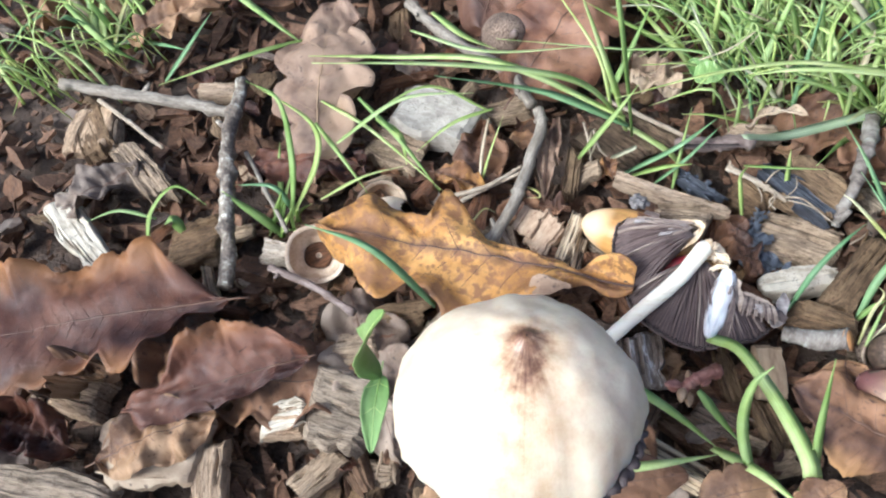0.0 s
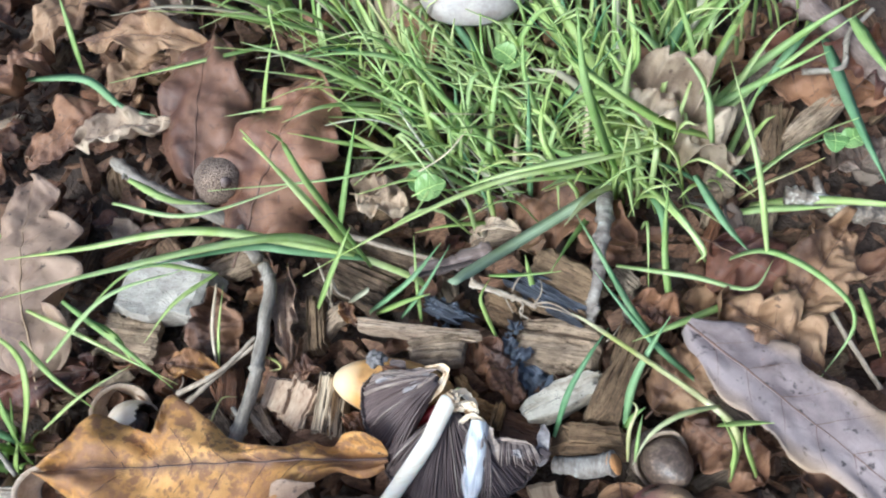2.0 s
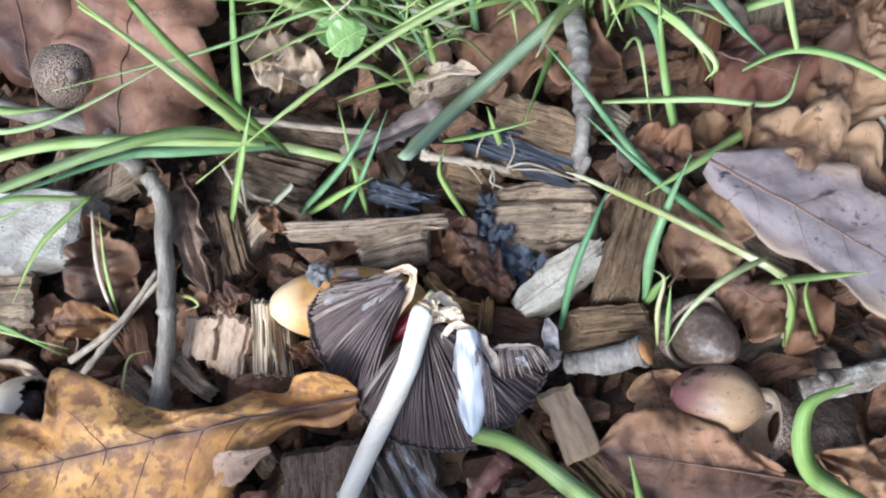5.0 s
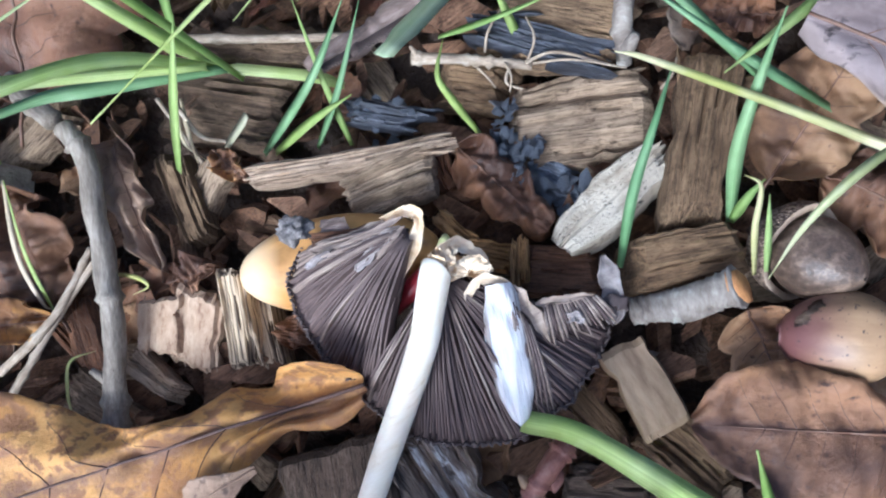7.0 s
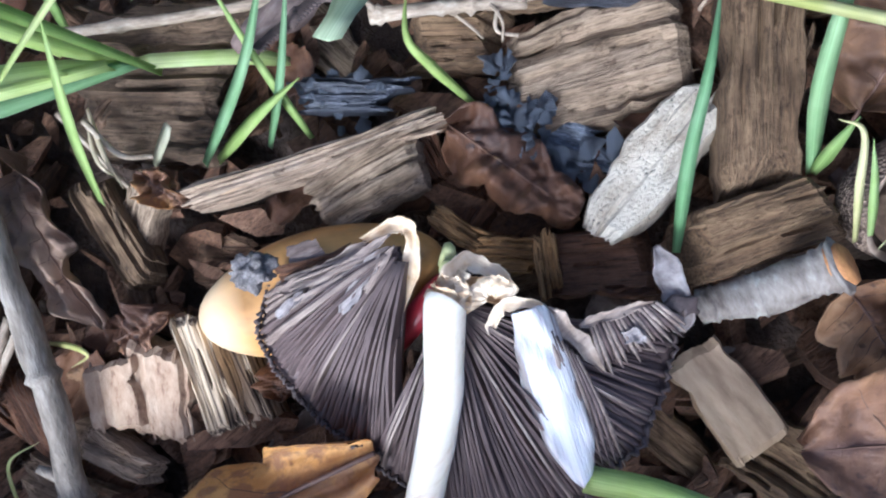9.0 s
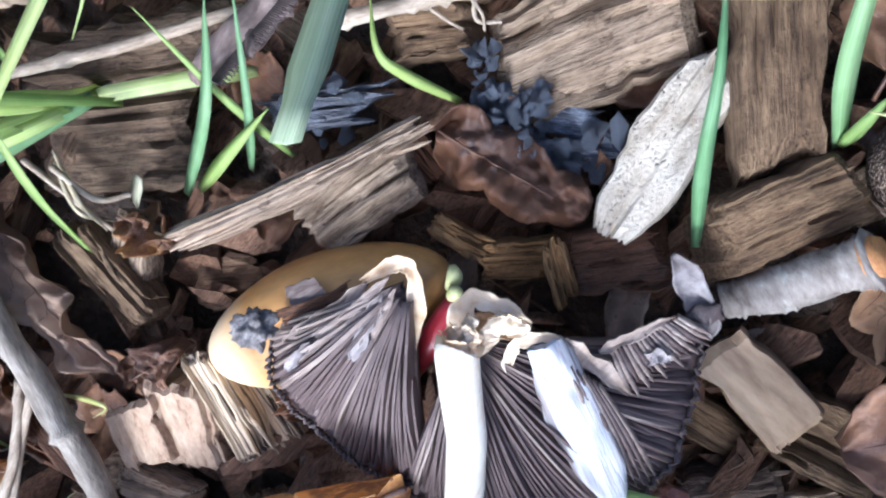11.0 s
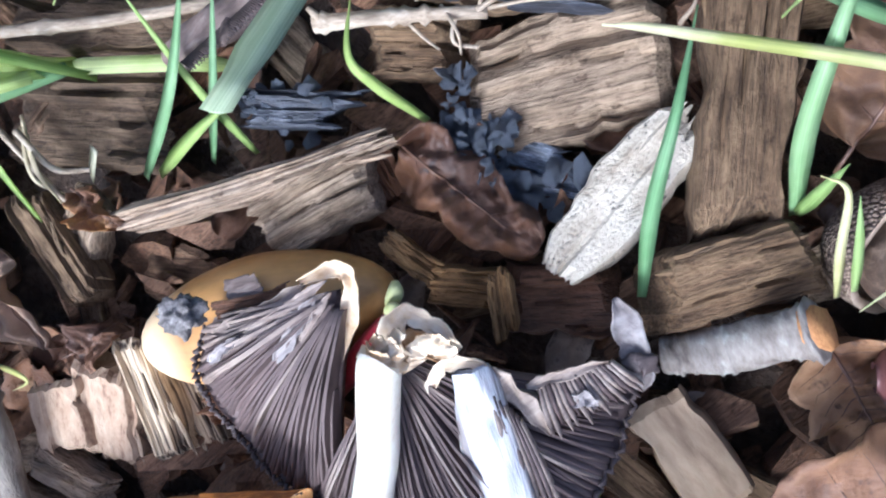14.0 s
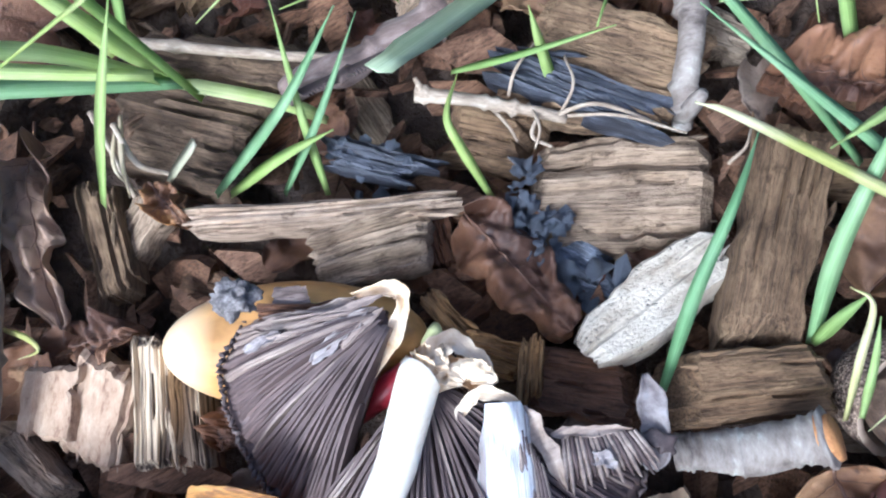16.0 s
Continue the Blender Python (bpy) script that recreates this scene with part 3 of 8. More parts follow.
def part(name, bm, material, parent, label="", smooth=True):
    me = bpy.data.meshes.new(name)
    bm.normal_update()
    bm.to_mesh(me)
    bm.free()
    me.materials.append(material)
    if smooth:
        me.shade_smooth()
    ob = new(name, me)
    ob.parent = parent
    if label:
        ob["label"] = label
    return ob


def sheet(nu, nv, f, closed_v=False):
    """Vertices and quads of a grid f(u, v), u and v in 0..1."""
    verts = [f(i / nu, j / nv) for i in range(nu + 1) for j in range(nv + (0 if closed_v else 1))]
    w = nv + (0 if closed_v else 1)
    faces = []
    for i in range(nu):
        for j in range(nv):
            k = (j + 1) % w if closed_v else j + 1
            faces.append((i * w + j, i * w + k, (i + 1) * w + k, (i + 1) * w + j))
    return verts, faces


def along(p1, p2, roll=0.0):
    """The pose at p1 whose x runs towards p2 and whose z stays up."""
    p1, p2 = Vector(p1), Vector(p2)
    x = (p2 - p1).normalized()
    y = Vector((0, 0, 1)).cross(x).normalized()
    z = x.cross(y)
    m = Matrix((x, y, z)).transposed().to_4x4()
    return Matrix.Translation(p1) @ m @ Matrix.Rotation(radians(roll), 4, "X")


def drift(rng, n, step, chance):
    """A stepped random line of n + 1 values about zero."""
    out = [0.0]
    for _ in range(n):
        out.append(out[-1] * 0.93 + (rng.gauss(0, step) if rng.random() < chance else rng.gauss(0, step * 0.1)))
    mean = sum(out) / len(out)
    return [max(-1.3, min(1.3, v - mean)) for v in out]


def chip_mesh(rng, length, width, thick, lanes=14, cuts=12, ragged=0.12, ridge=0.16, taper=0.0, round_end=0.0, wavy=1.0, cracks=True):
    """A split piece of wood: stepped lanes of grain with torn ends of their own, cracks and bitten edges."""
    off = rng.uniform(0, 50)
    heads = [ragged * length * 0.5 * (v + rng.uniform(-0.22, 0.22)) for v in drift(rng, lanes, 0.55, 0.35)]
    tails = [ragged * length * 0.5 * (v + rng.uniform(-0.22, 0.22)) for v in drift(rng, lanes, 0.55, 0.35)]
    rise = [ridge * thick * v for v in drift(rng, lanes, 0.6, 0.3)]
    slant = [rng.uniform(-0.16, 0.16) * width * (1 if ragged > 0.05 else 0.4) for _ in range(2)]
    lean = [rng.uniform(-0.4, 0.4) * thick for _ in range(2)]
    for k in range(lanes + 1):
        heads[k] += slant[0] * (k / lanes - 0.5) * 2
        tails[k] += slant[1] * (k / lanes - 0.5) * 2
    crack = {rng.randrange(2, lanes - 1): (rng.uniform(0, 0.7), rng.uniform(0.2, 0.6), rng.uniform(0.12, 0.3)) for _ in range(max(1, lanes // 5))}
    bites = [(rng.random(), rng.choice((-1, 1)), rng.uniform(0.04, 0.13) * width, rng.uniform(0.03, 0.12)) for _ in range(rng.randint(1, 3))]
    bow = rng.uniform(-0.03, 0.03) * length
    rows = []
    for i in range(cuts + 1):
        u = i / cuts
        ring = []
        for side in (1, -1):
            for j in range(lanes + 1):
                k = j if side == 1 else lanes - j
                v = k / lanes * 2 - 1
                h, e = heads[k] + (lean[0] if side < 0 else 0), tails[k] + (lean[1] if side < 0 else 0)
                x = h + (length - h - e) * u
                endness = abs(2 * u - 1)
                w = width / 2 * (1 - taper * u) * (1 - round_end * endness ** 3)
                wob = (noise.noise((x * 130 + off, (v > 0) * 9.0, 1.0)) * 0.09 + noise.noise((x * 520 + off, (v > 0) * 9.0, 5.0)) * 0.07) * width * wavy
                y = v * w + wob * abs(v) + bow * math.sin(math.pi * u)
                for u0, s, deep, wide in bites:
                    if v * s > 0.5:
                        y -= s * deep * math.exp(-((u - u0) / wide) ** 2) * abs(v) ** 3
                rough = (noise.noise((x * 260 + off, y * 900, off)) * 0.6 + noise.noise((x * 900, y * 1700, off)) * 0.4) * 0.00032
                worn = (0.16 * thick if abs(v) == 1 else 0) + (0.14 * thick if endness == 1 else 0)
                z = rough - worn + rise[k] * (0.7 + 0.6 * noise.noise((x * 60 + off, k * 0.2, 2)))
                if cracks and k in crack:
                    c0, cl, cd = crack[k]
                    if c0 < u < c0 + cl:
                        z -= cd * thick * 0.8 * math.sin(math.pi * (u - c0) / cl)
                if side < 0:
                    z = -thick + rough + worn
                ring.append((x, y, z))
        rows.append(ring)
    w = len(rows[0])
    verts = [v for ring in rows for v in ring]
    faces = [(i * w + j, (i + 1) * w + j, (i + 1) * w + (j + 1) % w, i * w + (j + 1) % w) for i in range(cuts) for j in range(w)]
    for base, flip in ((0, False), (cuts * w, True)):
        for j in range(lanes):
            q = (base + j, base + j + 1, base + w - 2 - j, base + w - 1 - j)
            faces.append(q[::-1] if flip else q)
    return verts, faces


def flat_shaded(ob, degrees=28):
    ob.data.set_sharp_from_angle(angle=radians(degrees))
    return ob


def chip(p1, p2, width, thick, material, seed, label, roll=0.0, name="wood_chip", group="wood chips of the mulch", splinters=True, **kw):
    """One chip whose upper face runs from p1 to p2, with torn splinters along its edges and ends."""
    rng = random.Random(seed)
    length = (Vector(p2) - Vector(p1)).length
    kw["lanes"] = max(kw.get("lanes", 14), 20)
    kw["cuts"] = 14
    verts, faces = chip_mesh(rng, length, width, thick, **kw)
    root = new(name)
    root.matrix_world = along(p1, p2, roll)
    body = flat_shaded(link("chip_body", verts, faces, material, root))
    for _ in range(rng.randint(2, 4) if splinters and length > 0.007 else 0):
        long = length * rng.uniform(0.15, 0.4)
        x = rng.choice((rng.uniform(-0.04, 0.0) * length, length * rng.uniform(1.0, 1.04) - long, rng.uniform(0.1, 0.6) * length))
        y = rng.choice((-1, 1)) * width * rng.uniform(0.25, 0.47) * (1 - kw.get("taper", 0.0) * 0.6) * (1 - 0.5 * kw.get("round_end", 0.0))
        r = rng.uniform(0.00022, 0.00045)
        z = -thick * rng.uniform(0.02, 0.22)
        a = rng.uniform(-0.12, 0.12) * long
        v, f = tube([(x, y, z), (x + long * 0.4, y + a, z + r * 0.5), (x + long * 0.75, y + a * 1.6, z + r), (x + long, y + a * 2, z + r * 0.8)], [r * 0.5, r, r * 0.8, r * 0.15], 5, 0.4, seed)
        flat_shaded(link("splinter", v, f, material, body))
    return tagged(root, label, "wood chip", group)


def tube(points, radii, sides=9, lumpy=0.0, seed=0, closed=True, grain=300):
    """A tapering tube through points."""
    pts = [Vector(p) for p in points]
    rng = random.Random(seed)
    verts, faces = [], []
    n = None
    for i, p in enumerate(pts):
        d = (pts[min(i + 1, len(pts) - 1)] - pts[max(i - 1, 0)]).normalized()
        n = (Vector((0, 0, 1)) if abs(d.z) < 0.9 else Vector((1, 0, 0))) if n is None else n
        n = (n - d * n.dot(d)).normalized()
        s = d.cross(n)
        for k in range(sides):
            a = 2 * math.pi * k / sides
            r = radii[i] * (1 + lumpy * noise.noise(p * grain + Vector((math.cos(a), math.sin(a), seed))))
            verts.append(p + (n * math.cos(a) + s * math.sin(a)) * r)
    for i in range(len(pts) - 1):
        for k in range(sides):
            k2 = (k + 1) % sides
            faces.append((i * sides + k, i * sides + k2, (i + 1) * sides + k2, (i + 1) * sides + k))
    if closed:
        faces.append(tuple(range(sides))[::-1])
        faces.append(tuple((len(pts) - 1) * sides + k for k in range(sides)))
    return verts, faces


def bent(points, steps=14):
    """A smooth run of points through a few given ones."""
    P = [Vector(p) for p in points]
    P = [2 * P[0] - P[1]] + P + [2 * P[-1] - P[-2]]
    out = []
    for k in range(1, len(P) - 2):
        for s in range(steps):
            t = s / steps
            a, b, c, d = P[k - 1:k + 3]
            out.append(0.5 * ((2 * b) + (c - a) * t + (2 * a - 5 * b + 4 * c - d) * t * t + (3 * b - a - 3 * c + d) * t ** 3))
    out.append(P[-2])
    return out


def twig(points, r1, r2, material, seed, label, knots=3, name="twig", cut=None, lumpy=0.25, stubs=1):
    rng = random.Random(seed)
    run, m = oriented_run(points, 14)
    for i, p in enumerate(run):
        run[i] = p + Vector((noise.noise(p * 90 + Vector((seed, 0, 0))), noise.noise(p * 90 + Vector((0, seed, 0))), 0)) * r1 * 0.5
    radii = [r1 + (r2 - r1) * i / (len(run) - 1) for i in range(len(run))]
    for _ in range(knots):
        k = rng.randrange(1, len(run) - 1)
        radii[k] *= 1.35 if knots < 10 else 1.09
    root = new(name)
    root.matrix_world = m
    v, f = tube(run, radii, 12, lumpy, seed)
    bark = link("bark", v, f, material, root)
    for _ in range(stubs):
        k = rng.randrange(2, len(run) - 2)
        d = Vector((rng.uniform(-1, 1), rng.uniform(-1, 1), rng.uniform(0.2, 0.8))).normalized()
        v, f = tube([run[k], run[k] + d * r1 * 1.6, run[k] + d * r1 * 2.6], [r1 * 0.6, r1 * 0.45, r1 * 0.3], 7, 0.2, seed)
        link("side_shoot", v, f, material, bark)
    if cut:
        d = (run[-1] - run[-3]).normalized()
        v, f = tube([run[-1] - d * r2 * 0.3, run[-1] + d * r2 * 0.12], [r2 * 0.93, r2 * 0.84], 12, 0.25, seed + 5)
        link("broken_end", v, f, cut, root, "orange broken end")
    return tagged(root, label, "twig", "fallen twigs")


def leaf(base, tip, half, material, seed, label, vein=None, lobes=4, lobe=0.3, curl=0.25, arch=0.1, twist=0.0, wave=0.06, roll=0.0, stalk=0.12,
         name="oak_leaf", shape=0.75, full=0.62, category="leaf", group="fallen leaves", thick=0.00022, sides=None):
    """A leaf on its midrib from base to tip: lobed outline, cupped and waved blade, veins and stalk."""
    rng = random.Random(seed)
    length = (Vector(tip) - Vector(base)).length
    ph = rng.uniform(0, 6)

    def halfwidth(u, s):
        if sides:
            us, ws = zip(*sides[0 if s < 0 else 1])
            w = sum(float(np.interp(u + k * 0.008, us, ws)) for k in (-2, -1, 0, 1, 2)) / 5
            scallop = min(0.2, 0.028 * lobes)
            return w * (1 - 0.6 * scallop + scallop * abs(math.sin(math.pi * (lobes * u + 0.2 * s)))) * (1 + 0.06 * noise.noise((u * 14, s * 3, seed)) + 0.06 * noise.noise((u * 38, s * 3, seed)))
        e = max(0.0, math.sin(math.pi * min(1.0, u ** shape)))
        body = e ** full
        swell = abs(math.sin(math.pi * (lobes * u + (0.22 if s > 0 else -0.05) + ph * 0.04))) ** 0.6
        lb = 1 - lobe * 1.5 * (1 - swell) * min(1, e * 2.2)
        ruff = 1 + 0.07 * noise.noise((u * 11, s * 3, seed)) + 0.035 * noise.noise((u * 40, s * 3, seed))
        return half * max(0.03, body * lb * ruff) * min(1.0, 40 * (1 - u) + 0.02)

    def place(u, v, lift=0.0):
        w = halfwidth(u, 1 if v >= 0 else -1)
        y = v * w
        x = u * length + 0.16 * abs(y) * (0.4 + lobe)
        e = y / half
        z = curl * half * e * e + arch * length * math.sin(math.pi * u) + twist * y * (u - 0.5) * 2
        z += wave * half * (noise.noise((u * 5 + seed, v * 1.6, 0.3)) * 2.2 * (0.3 + abs(v)) + 0.5 * noise.noise((u * 14, v * 5, seed)))
        z += 0.6 * wave * half * abs(v) ** 3 * math.sin(2 * math.pi * lobes * u + ph + v)
        return (x, y, z + lift)

    root = new(name)
    root.matrix_world = along(base, tip, roll)
    NU, NV = 84, 16
    top, faces = sheet(NU, NV, lambda u, v: place(u, 2 * v - 1, 0))
    n = len(top)
    under = [(x, y, z - thick) for x, y, z in top]
    allf = [f for f in faces] + [tuple(n + k for k in f[::-1]) for f in faces]
    for i in range(NU):
        for j in (0, NV):
            a, b = i * (NV + 1) + j, (i + 1) * (NV + 1) + j
            q = (a, b, n + b, n + a)
            allf.append(q if j == 0 else q[::-1])
    blade = link("leaf_blade", top + under, allf, material, root)
    vein = vein or VEIN_DARK
    vr = 0.005 * half + 0.0001
    rib = [place(u / 84, 0, vr * 0.1) for u in range(0, 83, 2)]
    if stalk:
        rib = [(-stalk * length, 0, -0.02 * length), (-stalk * length * 0.5, 0, -0.008 * length)] + rib
    v, f = tube(rib, [vr * 1.7 * (1 - 0.75 * k / len(rib)) for k in range(len(rib))], 6)
    link("midrib", v, f, vein, blade)
    vv, ff = [], []
    ribs = int(lobes * 2)
    for k in range(ribs):
        u0 = 0.12 + 0.72 * k / ribs
        for s in (-1, 1):
            pts = [place(min(0.97, u0 + 0.1 * q / 14), s * q / 14 * 0.86, vr * 0.2) for q in range(15)]
            a, b = tube(pts, [vr * 0.5 * (1 - 0.05 * q) for q in range(15)], 5)
            ff += [tuple(i + len(vv) for i in q) for q in b]
            vv += a
    link("venation", vv, ff, vein, blade)
    return tagged(root, label, category, group)


def blade_mesh(run, width, fold=0.25, thick=0.00016, blunt=False, twist=0.0, width_end=0.12):
    """A grass blade: a keeled ribbon, lens-shaped across, along a run of points."""
    verts, faces = [], []
    n = len(run)
    for i, p in enumerate(run):
        t = i / (n - 1)
        d = (run[min(i + 1, n - 1)] - run[max(i - 1, 0)]).normalized()
        s = d.cross(Vector((0, 0, 1)))
        s = s.normalized() if s.length > 1e-4 else Vector((1, 0, 0))
        up = s.cross(d)
        a = twist * t
        s, up = s * math.cos(a) + up * math.sin(a), up * math.cos(a) - s * math.sin(a)
        w = width / 2 * ((1.0 if blunt else max(width_end, (1 - t ** 2.2))) * (0.55 + 0.45 * min(1, t * 4)))
        if blunt and t > 0.96:
            w *= 0.72
        verts += [p - s * w + up * fold * w, p + up * thick * 0.6, p + s * w + up * fold * w, p - up * thick]
    for i in range(n - 1):
        for k in range(4):
            k2 = (k + 1) % 4
            faces.append((4 * i + k, 4 * i + k2, 4 * i + 4 + k2, 4 * i + 4 + k))
    faces += [(3, 2, 1, 0), tuple(4 * (n - 1) + k for k in range(4))]
    return verts, faces


ACROSS = np.array([0.0, 0.5, 1.0, 0.5])


def blade_lay(ob):
    """Across and along each blade, for its streaks."""
    me = ob.data
    idx = np.zeros(len(me.loops), dtype=np.int32)
    me.loops.foreach_get("vertex_index", idx)
    uv = np.stack([ACROSS[idx % 4], (idx // 4) * 0.2], axis=1).astype(np.float32)
    me.uv_layers.new(name="lay").data.foreach_set("uv", uv.ravel())
    return ob


def oriented_run(points, steps=9):
    run = bent(points, steps)
    o = run[0].copy()
    d = run[-1] - o
    a = math.atan2(d.y, d.x)
    m = Matrix.Translation(o) @ Matrix.Rotation(a, 4, "Z")
    inv = m.inverted()
    return [inv @ p for p in run], m


def grass(points, width, material, label="single green grass blade over the litter", name="grass_sprig", **kw):
    """A blade standing alone."""
    run, m = oriented_run(points)
    v, f = blade_mesh(run, width * 0.86, **kw)
    root = new(name)
    root.matrix_world = m
    blade_lay(link("grass_leaf", v, f, material, root))
    return tagged(root, label, "grass", "single grass blades")


def tuft(base, count, length, seed, lean=(0, 0), spread=0.7, material=None, label="tuft of green grass in the leaf litter", width=0.0022, base_r=0.006):
    """A tuft of blades from one crown, each blade a part."""
    rng = random.Random(seed)
    root = new("grass_tuft")
    root.location = base
    for _ in range(count):
        a = rng.uniform(0, 2 * math.pi)
        out = Vector((math.cos(a), math.sin(a), 0)) * spread * rng.uniform(0.3, 1.1) + Vector((lean[0], lean[1], 0))
        L = length * rng.uniform(0.55, 1.2)
        h = rng.uniform(0.35, 0.95)
        p0 = Vector((rng.uniform(-1, 1) * base_r, rng.uniform(-1, 1) * base_r, -0.004))
        droop = rng.uniform(0.75, 1.08)
        p1 = p0 + out * L * 0.36 + Vector((0, 0, L * 0.42 * h))
        p2 = p0 + out * L * 0.74 + Vector((0, 0, L * 0.72 * h))
        p3 = p0 + out * L * 1.1 + Vector((0, 0, L * 0.98 * h * droop))
        run, m = oriented_run([p0, p1, p2, p3], 5)
        v, f = blade_mesh(run, width * rng.uniform(0.7, 1.5), fold=0.35, twist=rng.uniform(-1.4, 1.4), width_end=0.05)
        mat = material or rng.choice([GRASS, GRASS, GRASS_LIGHT, GRASS_DEEP, GRASS_LIGHT, GRASS_LIGHT, GRASS_STRAW if rng.random() < 0.6 else GRASS_YELLOW])
        blade_lay(link("grass_leaf", v, f, mat, root, at=m))
    return tagged(root, label, "grass", "grass tufts")


def lathe(profile, segs=28, wob=0.0, seed=0, xf=None):
    """A turned form from (radius, height) pairs about the local z."""
    def f(u, v):
        k = u * (len(profile) - 1)
        i = min(int(k), len(profile) - 2)
        t = k - i
        r = profile[i][0] * (1 - t) + profile[i + 1][0] * t
        h = profile[i][1] * (1 - t) + profile[i + 1][1] * t
        a = 2 * math.pi * v
        r *= 1 + wob * noise.noise((math.cos(a) * 1.6 + seed, math.sin(a) * 1.6, h * 60))
        return (r * math.cos(a), r * math.sin(a), h)
    return sheet(len(profile) - 1, segs, f, True)


def aimed(p, way, spin=0.0):
    """The pose at p whose z points along way."""
    return Matrix.Translation(p) @ Vector(way).to_track_quat("Z", "Y").to_matrix().to_4x4() @ Matrix.Rotation(radians(spin), 4, "Z")


def acorn_profile(length, r):
    return [(max(0.0002, r * math.sin(math.pi * t) ** 0.62 * (1 - 0.08 * t)), length * (t - 0.5)) for t in [k / 18 for k in range(19)]]


def cup_profile(r, depth):
    outer = [(r * math.sin(t * math.pi / 2 * 1.08), -depth * math.cos(t * math.pi / 2 * 1.08)) for t in [k / 9 for k in range(10)]]
    outer[0] = (0.0003, -depth)
    inner = [(x * 0.86, z * 0.84) for x, z in outer[::-1]]
    return outer, inner


def acorn_cup(p, way, r, depth, seed, label, nut=None):
    root = new("acorn_cup")
    root.matrix_world = aimed(p, way)
    outer, inner = cup_profile(r, depth)
    v, f = lathe(outer, 28, 0.08, seed)
    shell = link("cup_shell", v, f, CUP, root)
    v, f = lathe([outer[-1]] + inner, 28, 0.08, seed)
    link("cup_lining", v, f, CUP_INSIDE, root)
    v, f = tube([(0, 0, -depth * 0.95), (0, 0.0004, -depth * 1.12), (0.0004, 0.001, -depth * 1.3)], [r * 0.22, r * 0.17, r * 0.14], 8, 0.2, seed)
    link("cup_stalk", v, f, BARK_BROWN, shell)
    if not nut:
        v, f = lathe([(r * 0.1, -depth * 0.76), (r * 0.36, -depth * 0.72), (r * 0.46, -depth * 0.62), (r * 0.4, -depth * 0.7)], 24, 0.1, seed)
        link("nut_scar", v, f, WOOD_BROWN, root, "brown ring where the nut sat")
    if nut:
        v, f = lathe([(x, z + r * 0.45) for x, z in acorn_profile(r * 2.1, r * 0.84)], 26, 0.06, seed)
        link("nut", v, f, nut, root, "dull brown nut still in its cup")
    return tagged(root, label, "acorn cup", "acorns and cups")


# ---- ground: one sheet of dark soil out to the horizon ----
def ground_run(near, far, step):
    run, x = [], 0.0
    while x < near:
        run.append(x)
        x += step
    while x < far:
        run.append(x)
        x *= 1.5
    return sorted({-v for v in run} | set(run))


gx, gy = ground_run(0.42, 400.0, 0.006), ground_run(0.42, 400.0, 0.006)
gverts = []
for a in gx:
    for b in gy:
        near = max(0.0, 1 - max(abs(a), abs(b)) / 1.2)
        gverts.append((a + 0.03, b + 0.14, -0.013 + near * (0.0045 * noise.noise((a * 28, b * 28, 0)) + 0.003 * noise.noise((a * 90, b * 90, 2)))))
gw = len(gy)
gfaces = [(i * gw + j, (i + 1) * gw + j, (i + 1) * gw + j + 1, i * gw + j + 1) for i in range(len(gx) - 1) for j in range(gw - 1)]
ground = link("ground", gverts, gfaces, SOIL)
tagged(ground, "dark damp soil under mulch and leaf litter", "ground", kind="structure")

# ---- the fallen mushroom: cap on its back, gills up, stem lying across it ----
HUB = Vector((0.0478, 0.1000, 0.0105))
NOTCH = Vector((0.0486, 0.1072, 0.0102))
fallen = new("fallen_mushroom")
fallen.location = HUB
tagged(fallen, "fallen mushroom on its back showing dark brown gills", "mushroom", "mushrooms")


def gill_mesh(name, span, tall, material, start):
    v = []
    for k in range(9):
        s = start + (1.0 - start) * k / 8
        h = tall * (math.sin(math.pi * min(1, 0.12 + 0.8 * (k / 8))) ** 0.6)
        z = -0.0014 + 0.0016 * math.sin(math.pi * s)
        y = 0.00009 * math.sin(k * 0.9 + span * 9000)
        side = 0.00021
        v += [(span * s, y - side * 2.2 * s, z), (span * s, y - side * 0.6, z + h), (span * s, y + side * 0.6, z + h), (span * s, y + side * 2.2 * s, z)]
    f = []
    for k in range(8):
        for q in range(3):
            f.append((4 * k + q, 4 * k + 4 + q, 4 * k + 5 + q, 4 * k + 1 + q))
    f += [(0, 1, 2, 3), (35, 34, 33, 32)]
    me = bpy.data.meshes.new(name)
    me.from_pydata(v, [], f)
    me.materials.append(material)
    me.shade_smooth()
    me.set_sharp_from_angle(angle=radians(75))
    return me


GILLS = [gill_mesh("gill", 0.0220 + 0.0002 * k, t, m, s) for k, (t, m, s) in enumerate((
    (0.0017, GILL_MID, 0.12), (0.0013, GILL, 0.45), (0.0018, GILL_MID, 0.1), (0.0014, GILL, 0.3), (0.0021, GILL_PALE, 0.12), (0.0018, GILL_PALE, 0.3)))]


